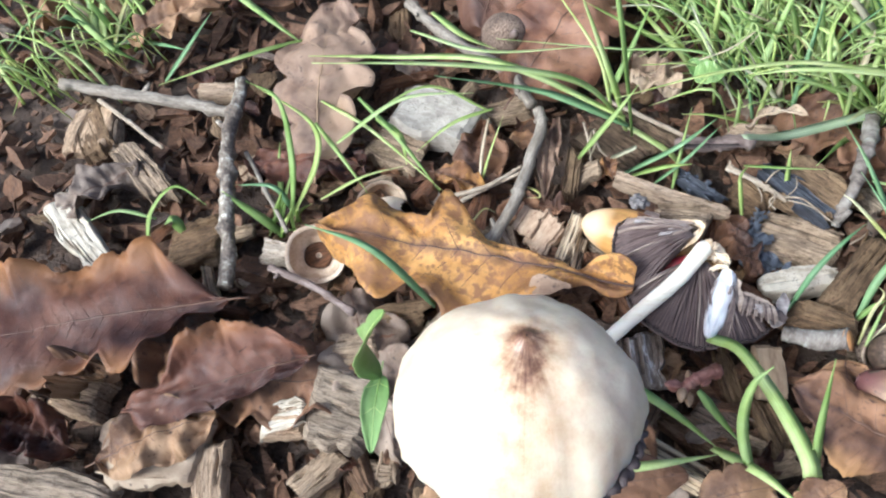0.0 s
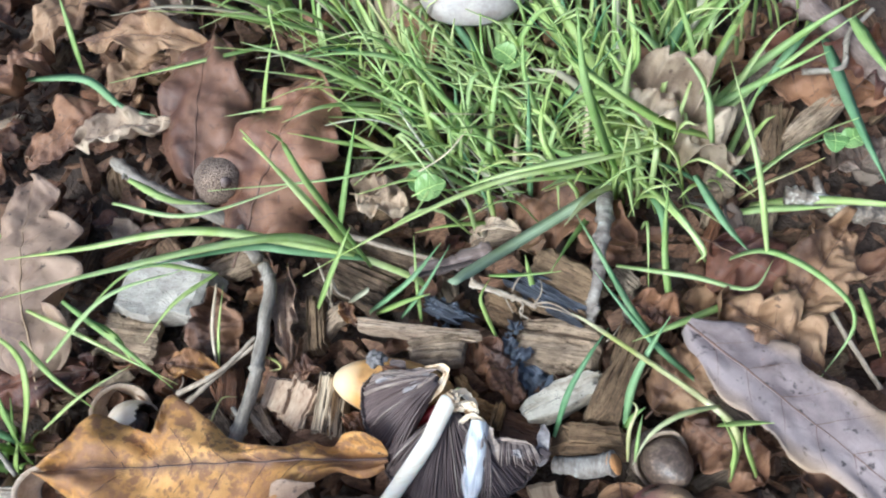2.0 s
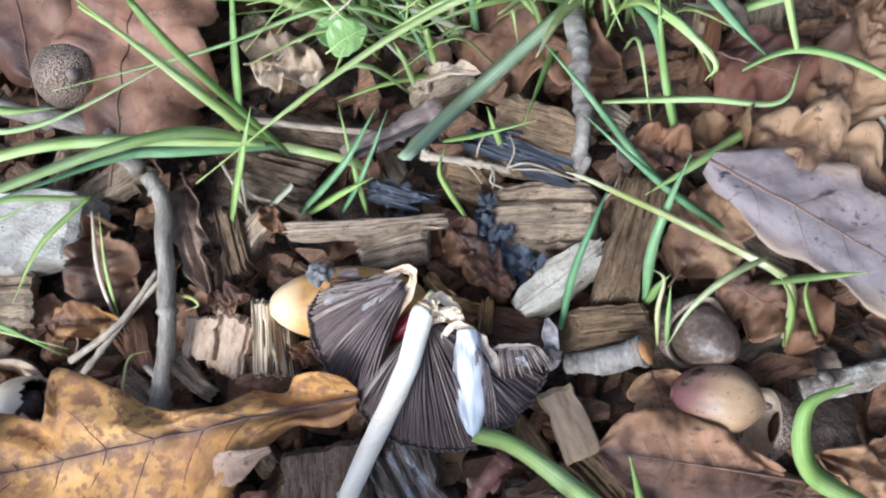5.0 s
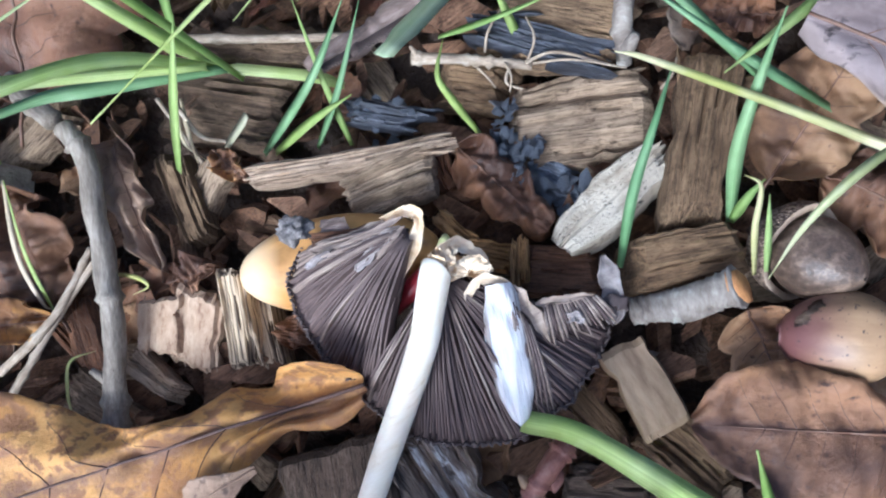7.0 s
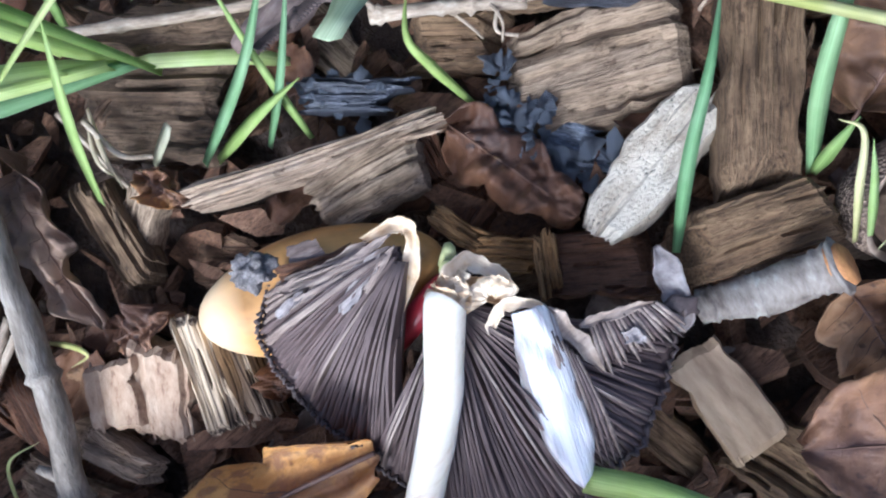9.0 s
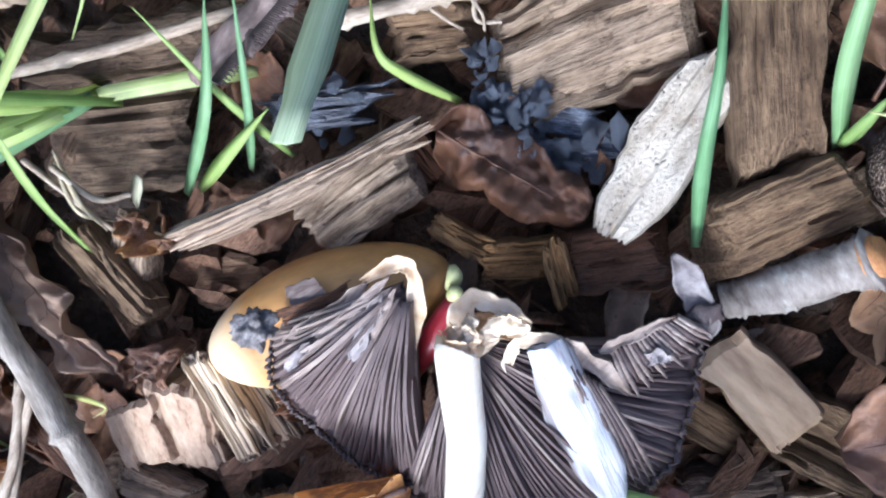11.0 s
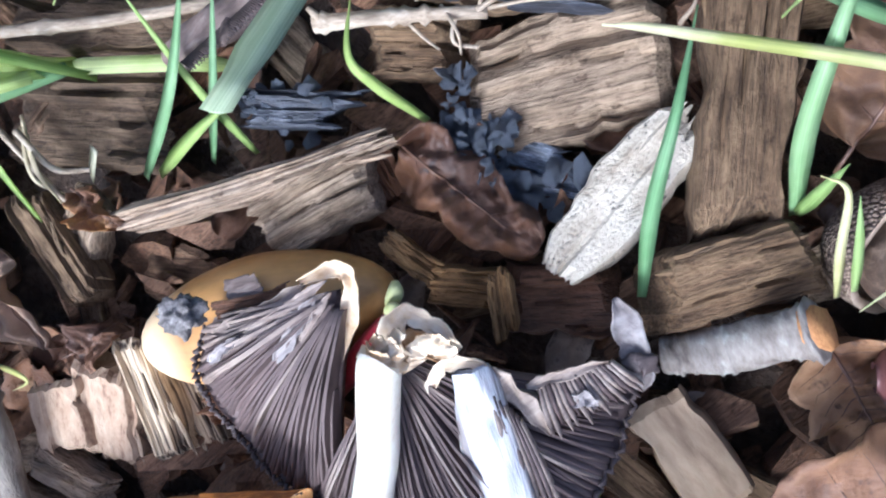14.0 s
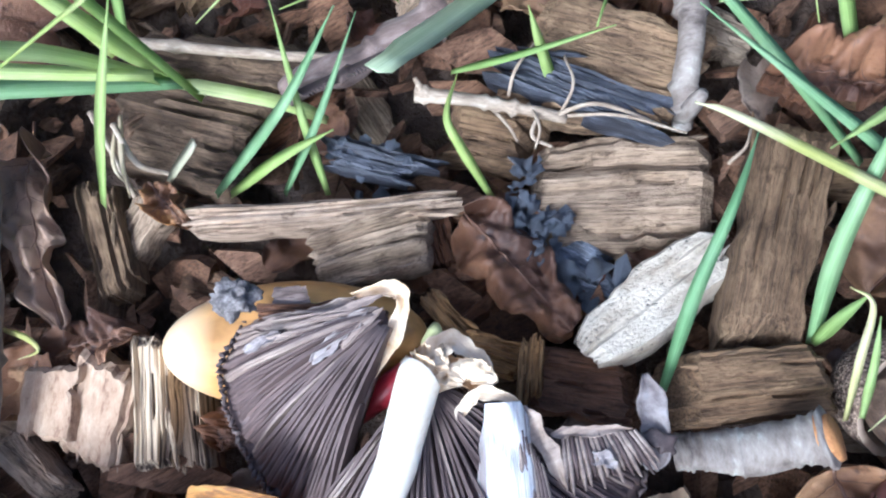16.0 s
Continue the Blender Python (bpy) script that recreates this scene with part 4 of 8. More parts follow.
def fan(apex, a0, a1, radius, height, count, pale, seed, lift=0.0):
    """A sector of the cap seen from below: flesh, gills and the blackened edge."""
    o = apex - HUB + Vector((0, 0, lift))
    rng = random.Random(seed)

    def spot(u, v, drop=0.0):
        a = a0 + (a1 - a0) * v
        s = 0.08 + 0.92 * u
        r = radius(math.degrees(a)) * s
        return (o.x + r * math.cos(a), o.y + r * math.sin(a), o.z + height(math.degrees(a), s) - drop)

    NV = 80
    top, cf = sheet(14, NV, lambda u, v: spot(u, v, 0.0012))
    low = [(x, y, z - 0.0014) for x, y, z in top]
    nt = len(top)
    cfaces = cf + [tuple(nt + k for k in q[::-1]) for q in cf]
    for i in range(NV):
        a, b = 14 * (NV + 1) + i, 14 * (NV + 1) + i + 1
        cfaces.append((a, nt + a, nt + b, b))
    for j in (0, NV):
        for i in range(14):
            a, b = i * (NV + 1) + j, (i + 1) * (NV + 1) + j
            cfaces.append((a, b, nt + b, nt + a) if j == 0 else (b, a, nt + a, nt + b))
    link("cap_flesh", top + low, cfaces, GILL, fallen, "dark underside of the cap between the gills")
    for k in range(count):
        a = a0 + (a1 - a0) * (k + 0.5 + rng.uniform(-0.18, 0.18)) / count
        d = math.degrees(a)
        light = pale(d)
        me = GILLS[rng.choice((4, 5))] if rng.random() < light else GILLS[(k % 2) + 2 * rng.randrange(2)]
        g = new("gill", me)
        g.parent = fallen
        r = radius(d) * rng.uniform(0.98, 1.035)
        slope = math.atan2(height(d, 1.0) - height(d, 0.15), r * 0.85)
        g.matrix_local = (Matrix.Translation((o.x, o.y, o.z + height(d, 0.15) - 0.15 * math.sin(slope) * r)) @ Matrix.Rotation(a, 4, "Z") @ Matrix.Rotation(-slope, 4, "Y")
                          @ Matrix.Rotation(radians(rng.uniform(-7, 7)), 4, "X") @ Matrix.Diagonal((r / 0.0225, 1, rng.uniform(0.65, 1.2), 1)))
    edge = []
    for k in range(121):
        d = math.degrees(a0 + (a1 - a0) * k / 120)
        r = radius(d) * (1.0 + 0.012 * math.sin(k * 2.4) + 0.012 * noise.noise((k * 0.3, seed, 0)))
        edge.append((o.x + r * math.cos(radians(d)), o.y + r * math.sin(radians(d)), o.z + height(d, 1) - 0.0004 + 0.0003 * math.sin(k * 1.7)))
    v, f = tube(edge, [0.00024 + 0.0001 * math.sin(k * 2.1) for k in range(121)], 6, 0.5, 3)
    link("gill_edge", v, f, RIM, fallen, "blackened crinkled gill edge")


def left_radius(d):
    return float(np.interp(d, [150, 156, 166, 180, 200, 225], [0.0165, 0.0178, 0.0195, 0.0206, 0.0216, 0.0222])) + 0.0005 * noise.noise((d * 0.14, 1, 0))


def main_radius(d):
    return float(np.interp(d, [196, 205, 225, 245, 262, 280, 300, 322], [0.0188, 0.0196, 0.021, 0.0218, 0.0228, 0.0226, 0.0224, 0.0225])) + 0.0005 * noise.noise((d * 0.14, 5, 0))


fan(NOTCH, radians(153), radians(223), left_radius, lambda d, s: 0.0009 * math.sin(radians(d) * 9) * s - 0.0034 * s * s + 0.001 * math.sin(math.pi * s),
    60, lambda d: 0.8 if d < 164 else 0.3 if d < 174 else 0.02, 11, 0.0006)
fan(HUB, radians(200), radians(310), main_radius,
    lambda d, s: 0.0008 * math.sin(radians(d) * 8 + 0.6) * s - 0.0032 * s * s + 0.0022 * math.exp(-((d - 268) / 26) ** 2) * s - 0.0042 * s * max(0, (d - 290) / 32) + 0.001 * math.sin(math.pi * s),
    96, lambda d: 0.4 if d < 207 else 0.3 if 282 < d < 290 else 0.2 if d > 300 else 0.03, 12)


def crumple(name, centre, size, material, seed, label, squash=(1, 1, 1), rough=0.55):
    bm = bmesh.new()
    bmesh.ops.create_icosphere(bm, subdivisions=4, radius=1.0)
    for q in bm.verts:
        c = q.co.copy()
        k = 1 + rough * noise.noise(c * 1.7 + Vector((seed, 0, 0))) + rough * 0.55 * noise.noise(c * 5 + Vector((0, seed, 0))) + rough * 0.55 * noise.noise(c * 11 + Vector((seed, seed, 0)))
        q.co = Vector((c.x * squash[0], c.y * squash[1], c.z * squash[2])) * k * size
        q.co += Vector(centre)
    return part(name, bm, material, fallen, label)


crumple("frayed_rim", Vector((0.0350, 0.1153, 0.0128)) - HUB, 0.0019, FRAY, 2, "grey frayed clump of cap rim", (1.05, 0.95, 0.7), 0.5)


def flap(name, base, tip, half, material, seed, label, curl=0.4, arch=0.15, thick=0.0006, roll=0.0, blunt=0.5, veins=True):
    """A torn strip of cap or flesh, thick and curled."""
    L = (Vector(tip) - Vector(base)).length

    def f(u, v):
        e = 2 * v - 1
        w = half * (math.sin(math.pi * min(1, 0.1 + 0.9 * u)) ** blunt) * (1 + 0.16 * noise.noise((u * 6, e, seed)))
        return (u * L, e * w, curl * half * e * e + arch * L * math.sin(math.pi * u) + 0.35 * half * noise.noise((u * 5, e * 2.2, seed)) + 0.14 * half * noise.noise((u * 2.2, e * 7, seed)) + 0.12 * half * noise.noise((u * 22, e * 4, seed)))
    t, q = sheet(22, 10, f)
    n = len(t)
    b = [(x, y, z - thick) for x, y, z in t]
    fs = q + [tuple(n + k for k in z[::-1]) for z in q]
    for i in range(22):
        for j in (0, 10):
            k, m = i * 11 + j, (i + 1) * 11 + j
            fs.append((k, m, n + m, n + k) if j == 0 else (n + k, n + m, m, k))
    ob = link(name, t + b, fs, material, fallen, label)
    ob.matrix_local = Matrix.Translation(-HUB) @ along(base, tip, roll)
    return ob


flap("bared_flesh", (0.0532, 0.0943, 0.0136), (0.0461, 0.0784, 0.0118), 0.0026, FLESH_STREAKED, 4, "white strip of bared flesh streaked with lilac", -0.35, 0.03, 0.0012, blunt=0.42)


def fold_strip(name, points, half, material, seed, label, tall=0.0005, cup=0.35, uneven=0.3, ends=(0.5, 0.4)):
    """A thick soft fold of torn tissue along points."""
    run = [Vector(p) - HUB for p in bent(points, 7)]
    n = len(run) - 1
    vv, ff, S = [], [], 12
    for i, p in enumerate(run):
        t = i / n
        d = (run[min(i + 1, n)] - run[max(i - 1, 0)]).normalized()
        s = d.cross(Vector((0, 0, 1))).normalized()
        up = s.cross(d)
        w = half * (ends[0] + (1 - ends[0]) * min(1, t * 4)) * (ends[1] + (1 - ends[1]) * min(1, (1 - t) * 3)) * (1 + uneven * noise.noise((t * 5, seed, 0)))
        for k in range(S):
            a = 2 * math.pi * k / S
            c = math.cos(a)
            wr = 1 + 0.15 * noise.noise((t * 9, c * 2, seed))
            vv.append(p + s * w * c * wr + up * (tall * math.sin(a) + cup * w * c * c + 0.25 * w * noise.noise((t * 6, c * 1.5, seed + 3))))
    for i in range(n):
        for k in range(S):
            ff.append((i * S + k, i * S + (k + 1) % S, (i + 1) * S + (k + 1) % S, (i + 1) * S + k))
    ff += [tuple(range(S))[::-1], tuple(n * S + k for k in range(S))]
    return link(name, vv, ff, material, fallen, label)


def torn_sheet(name, points, half, material, seed, label, cup=0.5, crumple=0.5, ragged=0.6, thick=0.00025):
    """A ragged, crumpled strip of thin torn skin along points."""
    run = [Vector(p) - HUB for p in bent(points, 12)]
    n, A = len(run) - 1, 10
    top = []
    for i, p in enumerate(run):
        t = i / n
        d = (run[min(i + 1, n)] - run[max(i - 1, 0)]).normalized()
        s = d.cross(Vector((0, 0, 1))).normalized()
        up = s.cross(d)
        end = min(1, 0.35 + t * 5) * min(1, 0.2 + (1 - t) * 4)
        for k in range(A + 1):
            e = 2 * k / A - 1
            side = 1 if e > 0 else -1
            w = half * end * max(0.25, 1 + ragged * (1.0 * noise.noise((t * 5, side * 3.1, seed)) + 0.5 * noise.noise((t * 14, side * 5.3, seed)) + 0.15 * noise.noise((t * 50, side, seed))))
            z = half * (cup * e * e + crumple * (0.9 * noise.noise((t * 5, e * 1.3, seed + 4)) + 0.22 * noise.noise((t * 14, e * 3, seed)))) - cup * half * 0.4
            top.append(p + s * w * e + up * z)
    faces = [(i * (A + 1) + k, i * (A + 1) + k + 1, (i + 1) * (A + 1) + k + 1, (i + 1) * (A + 1) + k) for i in range(n) for k in range(A)]
    m = len(top)
    low = [q - Vector((0, 0, thick)) for q in top]
    fs = [f[::-1] for f in faces] + [tuple(m + q for q in f) for f in faces]
    ring = [k for k in range(A + 1)] + [i * (A + 1) + A for i in range(1, n + 1)] + [n * (A + 1) + k for k in range(A - 1, -1, -1)] + [i * (A + 1) for i in range(n - 1, 0, -1)]
    for a, b in zip(ring, ring[1:] + ring[:1]):
        fs.append((a, b, m + b, m + a))
    return link(name, top + low, fs, material, fallen, label)


# torn collar round the stem's end, and the folds that run out of it
COLLAR = Vector((0.0512, 0.0974, 0.0128)) - HUB


def torn_cup(a0, a1, r0, r1, rise, seed):
    """A torn skirt of cap skin standing round the stem's end."""
    def f(u, v):
        a = radians(a0 + (a1 - a0) * v)
        ragged = 1 + 0.35 * noise.noise((v * 7, seed, 0)) + 0.2 * noise.noise((v * 22, seed, 4))
        r = r0 + (r1 - r0) * u * ragged
        z = rise * math.sin(u * 2.2) + 0.0006 * noise.noise((u * 2.5, v * 7, seed)) + 0.00025 * noise.noise((u * 6, v * 20, seed))
        return (COLLAR.x + r * math.cos(a), COLLAR.y + r * math.sin(a) * 0.8, COLLAR.z + z)
    top, q = sheet(10, 44, f)
    n = len(top)
    low = [(x, y, z - 0.0005) for x, y, z in top]
    fs = q + [tuple(n + k for k in t[::-1]) for t in q]
    for i in range(44):
        for base in (0, 450):
            a, b = base + i, base + i + 1
            fs.append((a, b, n + b, n + a) if base == 0 else (b, a, n + a, n + b))
    for i in range(10):
        for j in (0, 44):
            a, b = i * 45 + j, (i + 1) * 45 + j
            fs.append((b, a, n + a, n + b) if j == 0 else (a, b, n + b, n + a))
    return link("collar", top + low, fs, TORN, fallen, "cream torn collar round the stem's end")


torn_cup(170, -40, 0.0004, 0.0026, 0.0009, 12)
torn_sheet("collar", [(0.0477, 0.1006, 0.0110), (0.0497, 0.1018, 0.0116), (0.0519, 0.1017, 0.0118), (0.0530, 0.0991, 0.0118), (0.0536, 0.0963, 0.0114)], 0.0010, TORN, 3, "thick cream torn band round the stem's end")
torn_sheet("collar", [(0.0488, 0.0992, 0.0112), (0.0502, 0.0998, 0.0114), (0.0515, 0.0987, 0.0114), (0.0517, 0.0964, 0.0112)], 0.0012, TORN_ORANGE, 8, "orange-brown torn flesh in the collar")
torn_sheet("collar", [(0.0486, 0.0944, 0.0118), (0.0505, 0.0960, 0.0122), (0.0522, 0.0959, 0.0122), (0.0538, 0.0945, 0.0120), (0.0546, 0.0921, 0.0116)], 0.0006, TORN, 14, "cream torn lip over the white strip")
torn_sheet("fold", [(0.0541, 0.0936, 0.0120), (0.0547, 0.0918, 0.0118), (0.0548, 0.0890, 0.0110), (0.0546, 0.0853, 0.0100)], 0.0008, TORN_TAN, 5, "tan torn skin folded over the gills")
for k in range(7):
    a, m, b = Vector((0.0536, 0.0921, 0.0130)).lerp(Vector((0.0538, 0.0882, 0.0116)), k / 6), Vector((0.0512, 0.0868, 0.0124)).lerp(Vector((0.0522, 0.0826, 0.0108)), k / 6), Vector((0.0474, 0.0805, 0.0110)).lerp(Vector((0.0501, 0.0773, 0.0088)), k / 6)
    fold_strip("fold", [a, m, b], 0.00026, (GILL_PALE, GILL_MID, GILL_MID)[k % 3], 60 + k, "long gill beside the white strip", 0.0006, 0.1, 0.5, ends=(0.5, 0.3))
torn_sheet("torn_corner", [(0.0449, 0.1108, 0.0098), (0.0480, 0.1096, 0.0104), (0.0494, 0.1087, 0.0106), (0.0493, 0.1073, 0.0106), (0.0476, 0.1056, 0.0104), (0.0454, 0.1038, 0.0100), (0.0422, 0.1020, 0.0094)], 0.0008, TORN, 15, "cream torn lip along the cap's corner", cup=0.7)
torn_sheet("torn_edge", [(0.0453, 0.1102, 0.0102), (0.0407, 0.1109, 0.0100), (0.0372, 0.1119, 0.0098), (0.0344, 0.1128, 0.0096)], 0.0007, GILL_PALE, 1, "pale brown torn upper edge of the cap")
for k, (a, b, w) in enumerate((((0.0388, 0.1063, 0.0114), (0.0461, 0.1084, 0.0116), 0.0007), ((0.0385, 0.1088, 0.0114), (0.0438, 0.1085, 0.0116), 0.0005), ((0.0333, 0.1105, 0.0114), (0.0373, 0.1105, 0.0116), 0.0005), ((0.0380, 0.1103, 0.0114), (0.0447, 0.1091, 0.0116), 0.0004), ((0.0417, 0.1096, 0.0114), (0.0478, 0.1089, 0.0116), 0.0004), ((0.0346, 0.1105, 0.0114), (0.0397, 0.1094, 0.0116), 0.00035), ((0.0420, 0.1062, 0.0114), (0.0474, 0.1078, 0.0116), 0.00035))):
    a, b = Vector(a), Vector(b)
    torn_sheet("shred", [a, a.lerp(b, 0.5) + Vector((0, 0, 0.0003)), b], w, (SHRED, GILL_PALE)[k > 2], 40 + k, "whitish shred between the gills")
A0, A1, B0, B1 = Vector((0.0565, 0.0892, 0.0098)), Vector((0.0627, 0.0869, 0.0082)), Vector((0.0544, 0.0845, 0.0092)), Vector((0.0636, 0.0824, 0.0062))
for k in range(17):
    a, b = A0.lerp(A1, k / 16), B0.lerp(B1, k / 16)
    b = a.lerp(b, 0.85 + 0.15 * math.sin(k * 2.3))
    fold_strip("fringe", [a, a.lerp(b, 0.5) + Vector((0, 0, 0.0006)), b], 0.0003, (GILL_PALE, GILL_PALE, GILL)[k % 3], 20 + k, "pale curled gill of the fringe", 0.0006, 0.1, 0.5, ends=(0.8, 0.4))
torn_sheet("fringe", [(0.0557, 0.0900, 0.0104), (0.0578, 0.0892, 0.0100), (0.0603, 0.0881, 0.0094), (0.0626, 0.0870, 0.0086)], 0.0005, TORN_TAN, 33, "cream scalloped upper edge of the fringe")
torn_sheet("curled_corner", [(0.0626, 0.0829, 0.0056), (0.0642, 0.0851, 0.0064), (0.0655, 0.0877, 0.0068), (0.0665, 0.0909, 0.0070)], 0.0014, CAP_LILAC, 18, "curled grey-lilac corner of the cap", cup=0.2, crumple=0.25, ragged=0.25, thick=0.0005)
fold_strip("curled_corner", [(0.0631, 0.0860, 0.0070), (0.0646, 0.0850, 0.0068), (0.0651, 0.0835, 0.0058)], 0.0009, RIM, 36, "dark crinkled root of the corner", 0.0006, 0.3, 0.8, ends=(0.4, 0.4))
torn_sheet("fringe", [(0.0578, 0.0864, 0.0098), (0.0591, 0.0860, 0.0100), (0.0593, 0.0847, 0.0094)], 0.0006, SHRED, 31, "lilac shred on the gills")
# stem
S0, S1 = Vector((0.0484, 0.0999, 0.0148)), Vector((0.0222, 0.0795, 0.0072))
srun = bent([S0 + Vector((-0.0002, -0.0001, 0.0002)), S0 + Vector((-0.0014, -0.0011, 0.0002)), S0.lerp(S1, 0.33) + Vector((0.0012, -0.0005, 0.0012)), S0.lerp(S1, 0.7) + Vector((0.0006, -0.0002, 0.0008)), S1], 10)
srun = [p - HUB for p in srun]
v, f = tube(srun, [0.0021 - 0.0003 * (k / 30) - 0.0004 * max(0, 1 - k / 3) for k in range(len(srun))], 16, 0.08, 5)
flat_shaded(link("stem", v, f, STEM, fallen, "smooth cream-white stem"), 50)
torn_sheet("collar", [(0.0498, 0.0986, 0.0136), (0.0493, 0.0990, 0.0156), (0.0486, 0.1000, 0.0164), (0.0479, 0.1011, 0.0157), (0.0478, 0.1018, 0.0139)], 0.0009, TORN, 41, "cream torn skin wrapped over the stem's end", cup=.7)
torn_sheet("collar", [(0.0500, 0.0993, 0.0151), (0.0492, 0.1006, 0.0155), (0.0485, 0.1016, 0.0150)], 0.0012, TORN, 42, "cream torn skin wrapped over the stem's end")
torn_sheet("collar", [(0.0497, 0.0990, 0.0159), (0.0505, 0.1001, 0.0153), (0.0511, 0.1012, 0.0146)], 0.0007, TORN, 43, "pale shred hanging off the stem's end")
tip_way = (srun[-1] - srun[-4]).normalized()
v, f = tube([srun[-1] - tip_way * 0.0006, srun[-1] + tip_way * 0.0004 + Vector((0.0002, 0, 0)), srun[-1] + tip_way * 0.0013 + Vector((0.0006, -0.0002, 0.0001)), srun[-1] + tip_way * 0.0026 + Vector((0.0009, -0.0003, 0))],
            [0.00172, 0.00135, 0.0007, 0.00012], 16, 0.5, 9, True, 1300)
link("stem_foot", v, f, STEM, fallen, "ragged broken foot of the stem")

# ---- the standing mushroom: pale domed cap with a brown umbo ----
standing = new("standing_mushroom")
LEAN_BACK = Matrix.Rotation(radians(-15), 4, "X") @ Matrix.Rotation(radians(3), 4, "Y")
CAPH = 0.0785
standing.matrix_world = Matrix.Translation(Vector((0.0053, 0.0581, 0.0660)) - LEAN_BACK @ Vector((0, 0, CAPH))) @ LEAN_BACK
tagged(standing, "standing mushroom with a pale domed cap and brown umbo", "mushroom", "mushrooms")
prof = [(0.0002, 0.0), (0.0011, 0.0001), (0.0021, -0.0006), (0.0030, -0.0013), (0.0048, -0.0018), (0.0075, -0.0028), (0.011, -0.0046), (0.0145, -0.0072), (0.0178, -0.0106),
        (0.0203, -0.0146), (0.0219, -0.0188), (0.0225, -0.0225), (0.0222, -0.0242), (0.0212, -0.0238), (0.0195, -0.0205), (0.015, -0.016), (0.006, -0.013), (0.002, -0.0125)]


def cap_dome(rows, segs, split):
    def f(u, v):
        k = u * (len(rows) - 1)
        i = min(int(k), len(rows) - 2)
        t = k - i
        r = rows[i][0] * (1 - t) + rows[i + 1][0] * t
        h = rows[i][1] * (1 - t) + rows[i + 1][1] * t
        a = 2 * math.pi * v
        out = r / 0.0225
        r *= 1 + 0.08 * out * noise.noise((math.cos(a) * 1.6, math.sin(a) * 1.6, 4.0)) + 0.06 * out ** 4 * noise.noise((math.cos(a) * 6, math.sin(a) * 6, 1.0))
        h += 0.0016 * out ** 2 * noise.noise((math.cos(a) * 1.8, math.sin(a) * 1.8, 9.0)) + 0.0005 * noise.noise((r * math.cos(a) * 300, r * math.sin(a) * 300, 2)) + 0.0007 * noise.noise((r * math.cos(a) * 130, r * math.sin(a) * 130, 7))
        return (r * math.cos(a) - 0.0021 * out * out, r * math.sin(a) * 0.97 + 0.0014 * out * out, h + CAPH)
    return sheet(len(rows) * 3, segs, f, True)


v, f = cap_dome(prof[:14], 80, 0)
link("cap", v, f, CAP_SKIN, standing, "cream cap skin browning at the umbo")
v, f = cap_dome(prof[12:], 72, 0)
link("gill_layer", v, f, RIM, standing, "black gills under the rim")
rim_run = []
for k in range(60):
    a = radians(-95 + 95 * k / 59)
    rim_run.append((0.0231 * math.cos(a) * (1 + 0.02 * math.sin(k * 1.9)) - 0.0021, 0.0224 * math.sin(a) * (1 + 0.02 * math.sin(k * 1.9)) + 0.0014, CAPH - 0.0236 + 0.0005 * math.sin(k * 1.3)))
v, f = tube(rim_run, [0.0004 + 0.0006 * math.sin(math.pi * k / 59) for k in range(60)], 7, 0.6, 4)
link("rim_edge", v, f, RIM, standing, "dark crinkled edge of the cap")
v, f = tube([(0, 0, 0), (0.0006, 0, 0.03), (0, 0, 0.064)], [0.0032, 0.0026, 0.0028], 14, 0.1, 2)
link("stem", v, f, STEM, standing)

# ---- the small mushroom behind the grass ----
far = new("small_mushroom")
far.location = (0.0900, 0.2185, -0.0050)
tagged(far, "small grey-capped mushroom among the grass", "mushroom", "mushrooms")
v, f = tube([(0, 0, -0.012), (0.0005, 0, 0.004), (0, 0, 0.02)], [0.0028, 0.0023, 0.0024], 12, 0.1, 3)
link("stem", v, f, WOOD_YELLOW, far, "ochre stem")
v, f = lathe([(0.0003, 0.034), (0.004, 0.0335), (0.009, 0.0318), (0.0135, 0.0285), (0.0165, 0.0238), (0.0178, 0.0188), (0.0174, 0.0176), (0.015, 0.0185), (0.006, 0.0195), (0.001, 0.02)], 40, 0.06, 4)
link("cap", v, f, CAP_GREY, far)

# ---- the sprouting acorn under the fallen cap ----
sprout = new("sprouting_acorn")
AL, AR = Vector((0.0216, 0.1190, -0.0005)), Vector((0.0492, 0.1052, 0.0005))
sprout.matrix_world = aimed((AL + AR) / 2, AR - AL)
tagged(sprout, "smooth orange-tan acorn sprouting under the fallen mushroom", "acorn", "acorns and cups")
v, f = lathe([(max(0.0002, 0.0071 * math.sin(math.pi * t) ** 0.46), (AR - AL).length * (t - 0.5)) for t in [(1 - math.cos(math.pi * k / 24)) / 2 for k in range(25)]], 36, 0.03, 2)
link("shell", v, f, ACORN, sprout)
v, f = tube(bent([(0.0482, 0.1028, 0.0040), (0.0460, 0.1023, 0.0046), (0.0428, 0.1017, 0.0046), (0.0379, 0.1009, 0.0030)], 5), [0.0007 + 0.0008 * math.sin(math.pi * (0.1 + 0.75 * k / 15)) for k in range(16)], 10, 0.2, 3)
shoot = link("root_shoot", v, f, SHOOT_RED, sprout, "crimson root shoot")
shoot.matrix_parent_inverse = sprout.matrix_world.inverted()
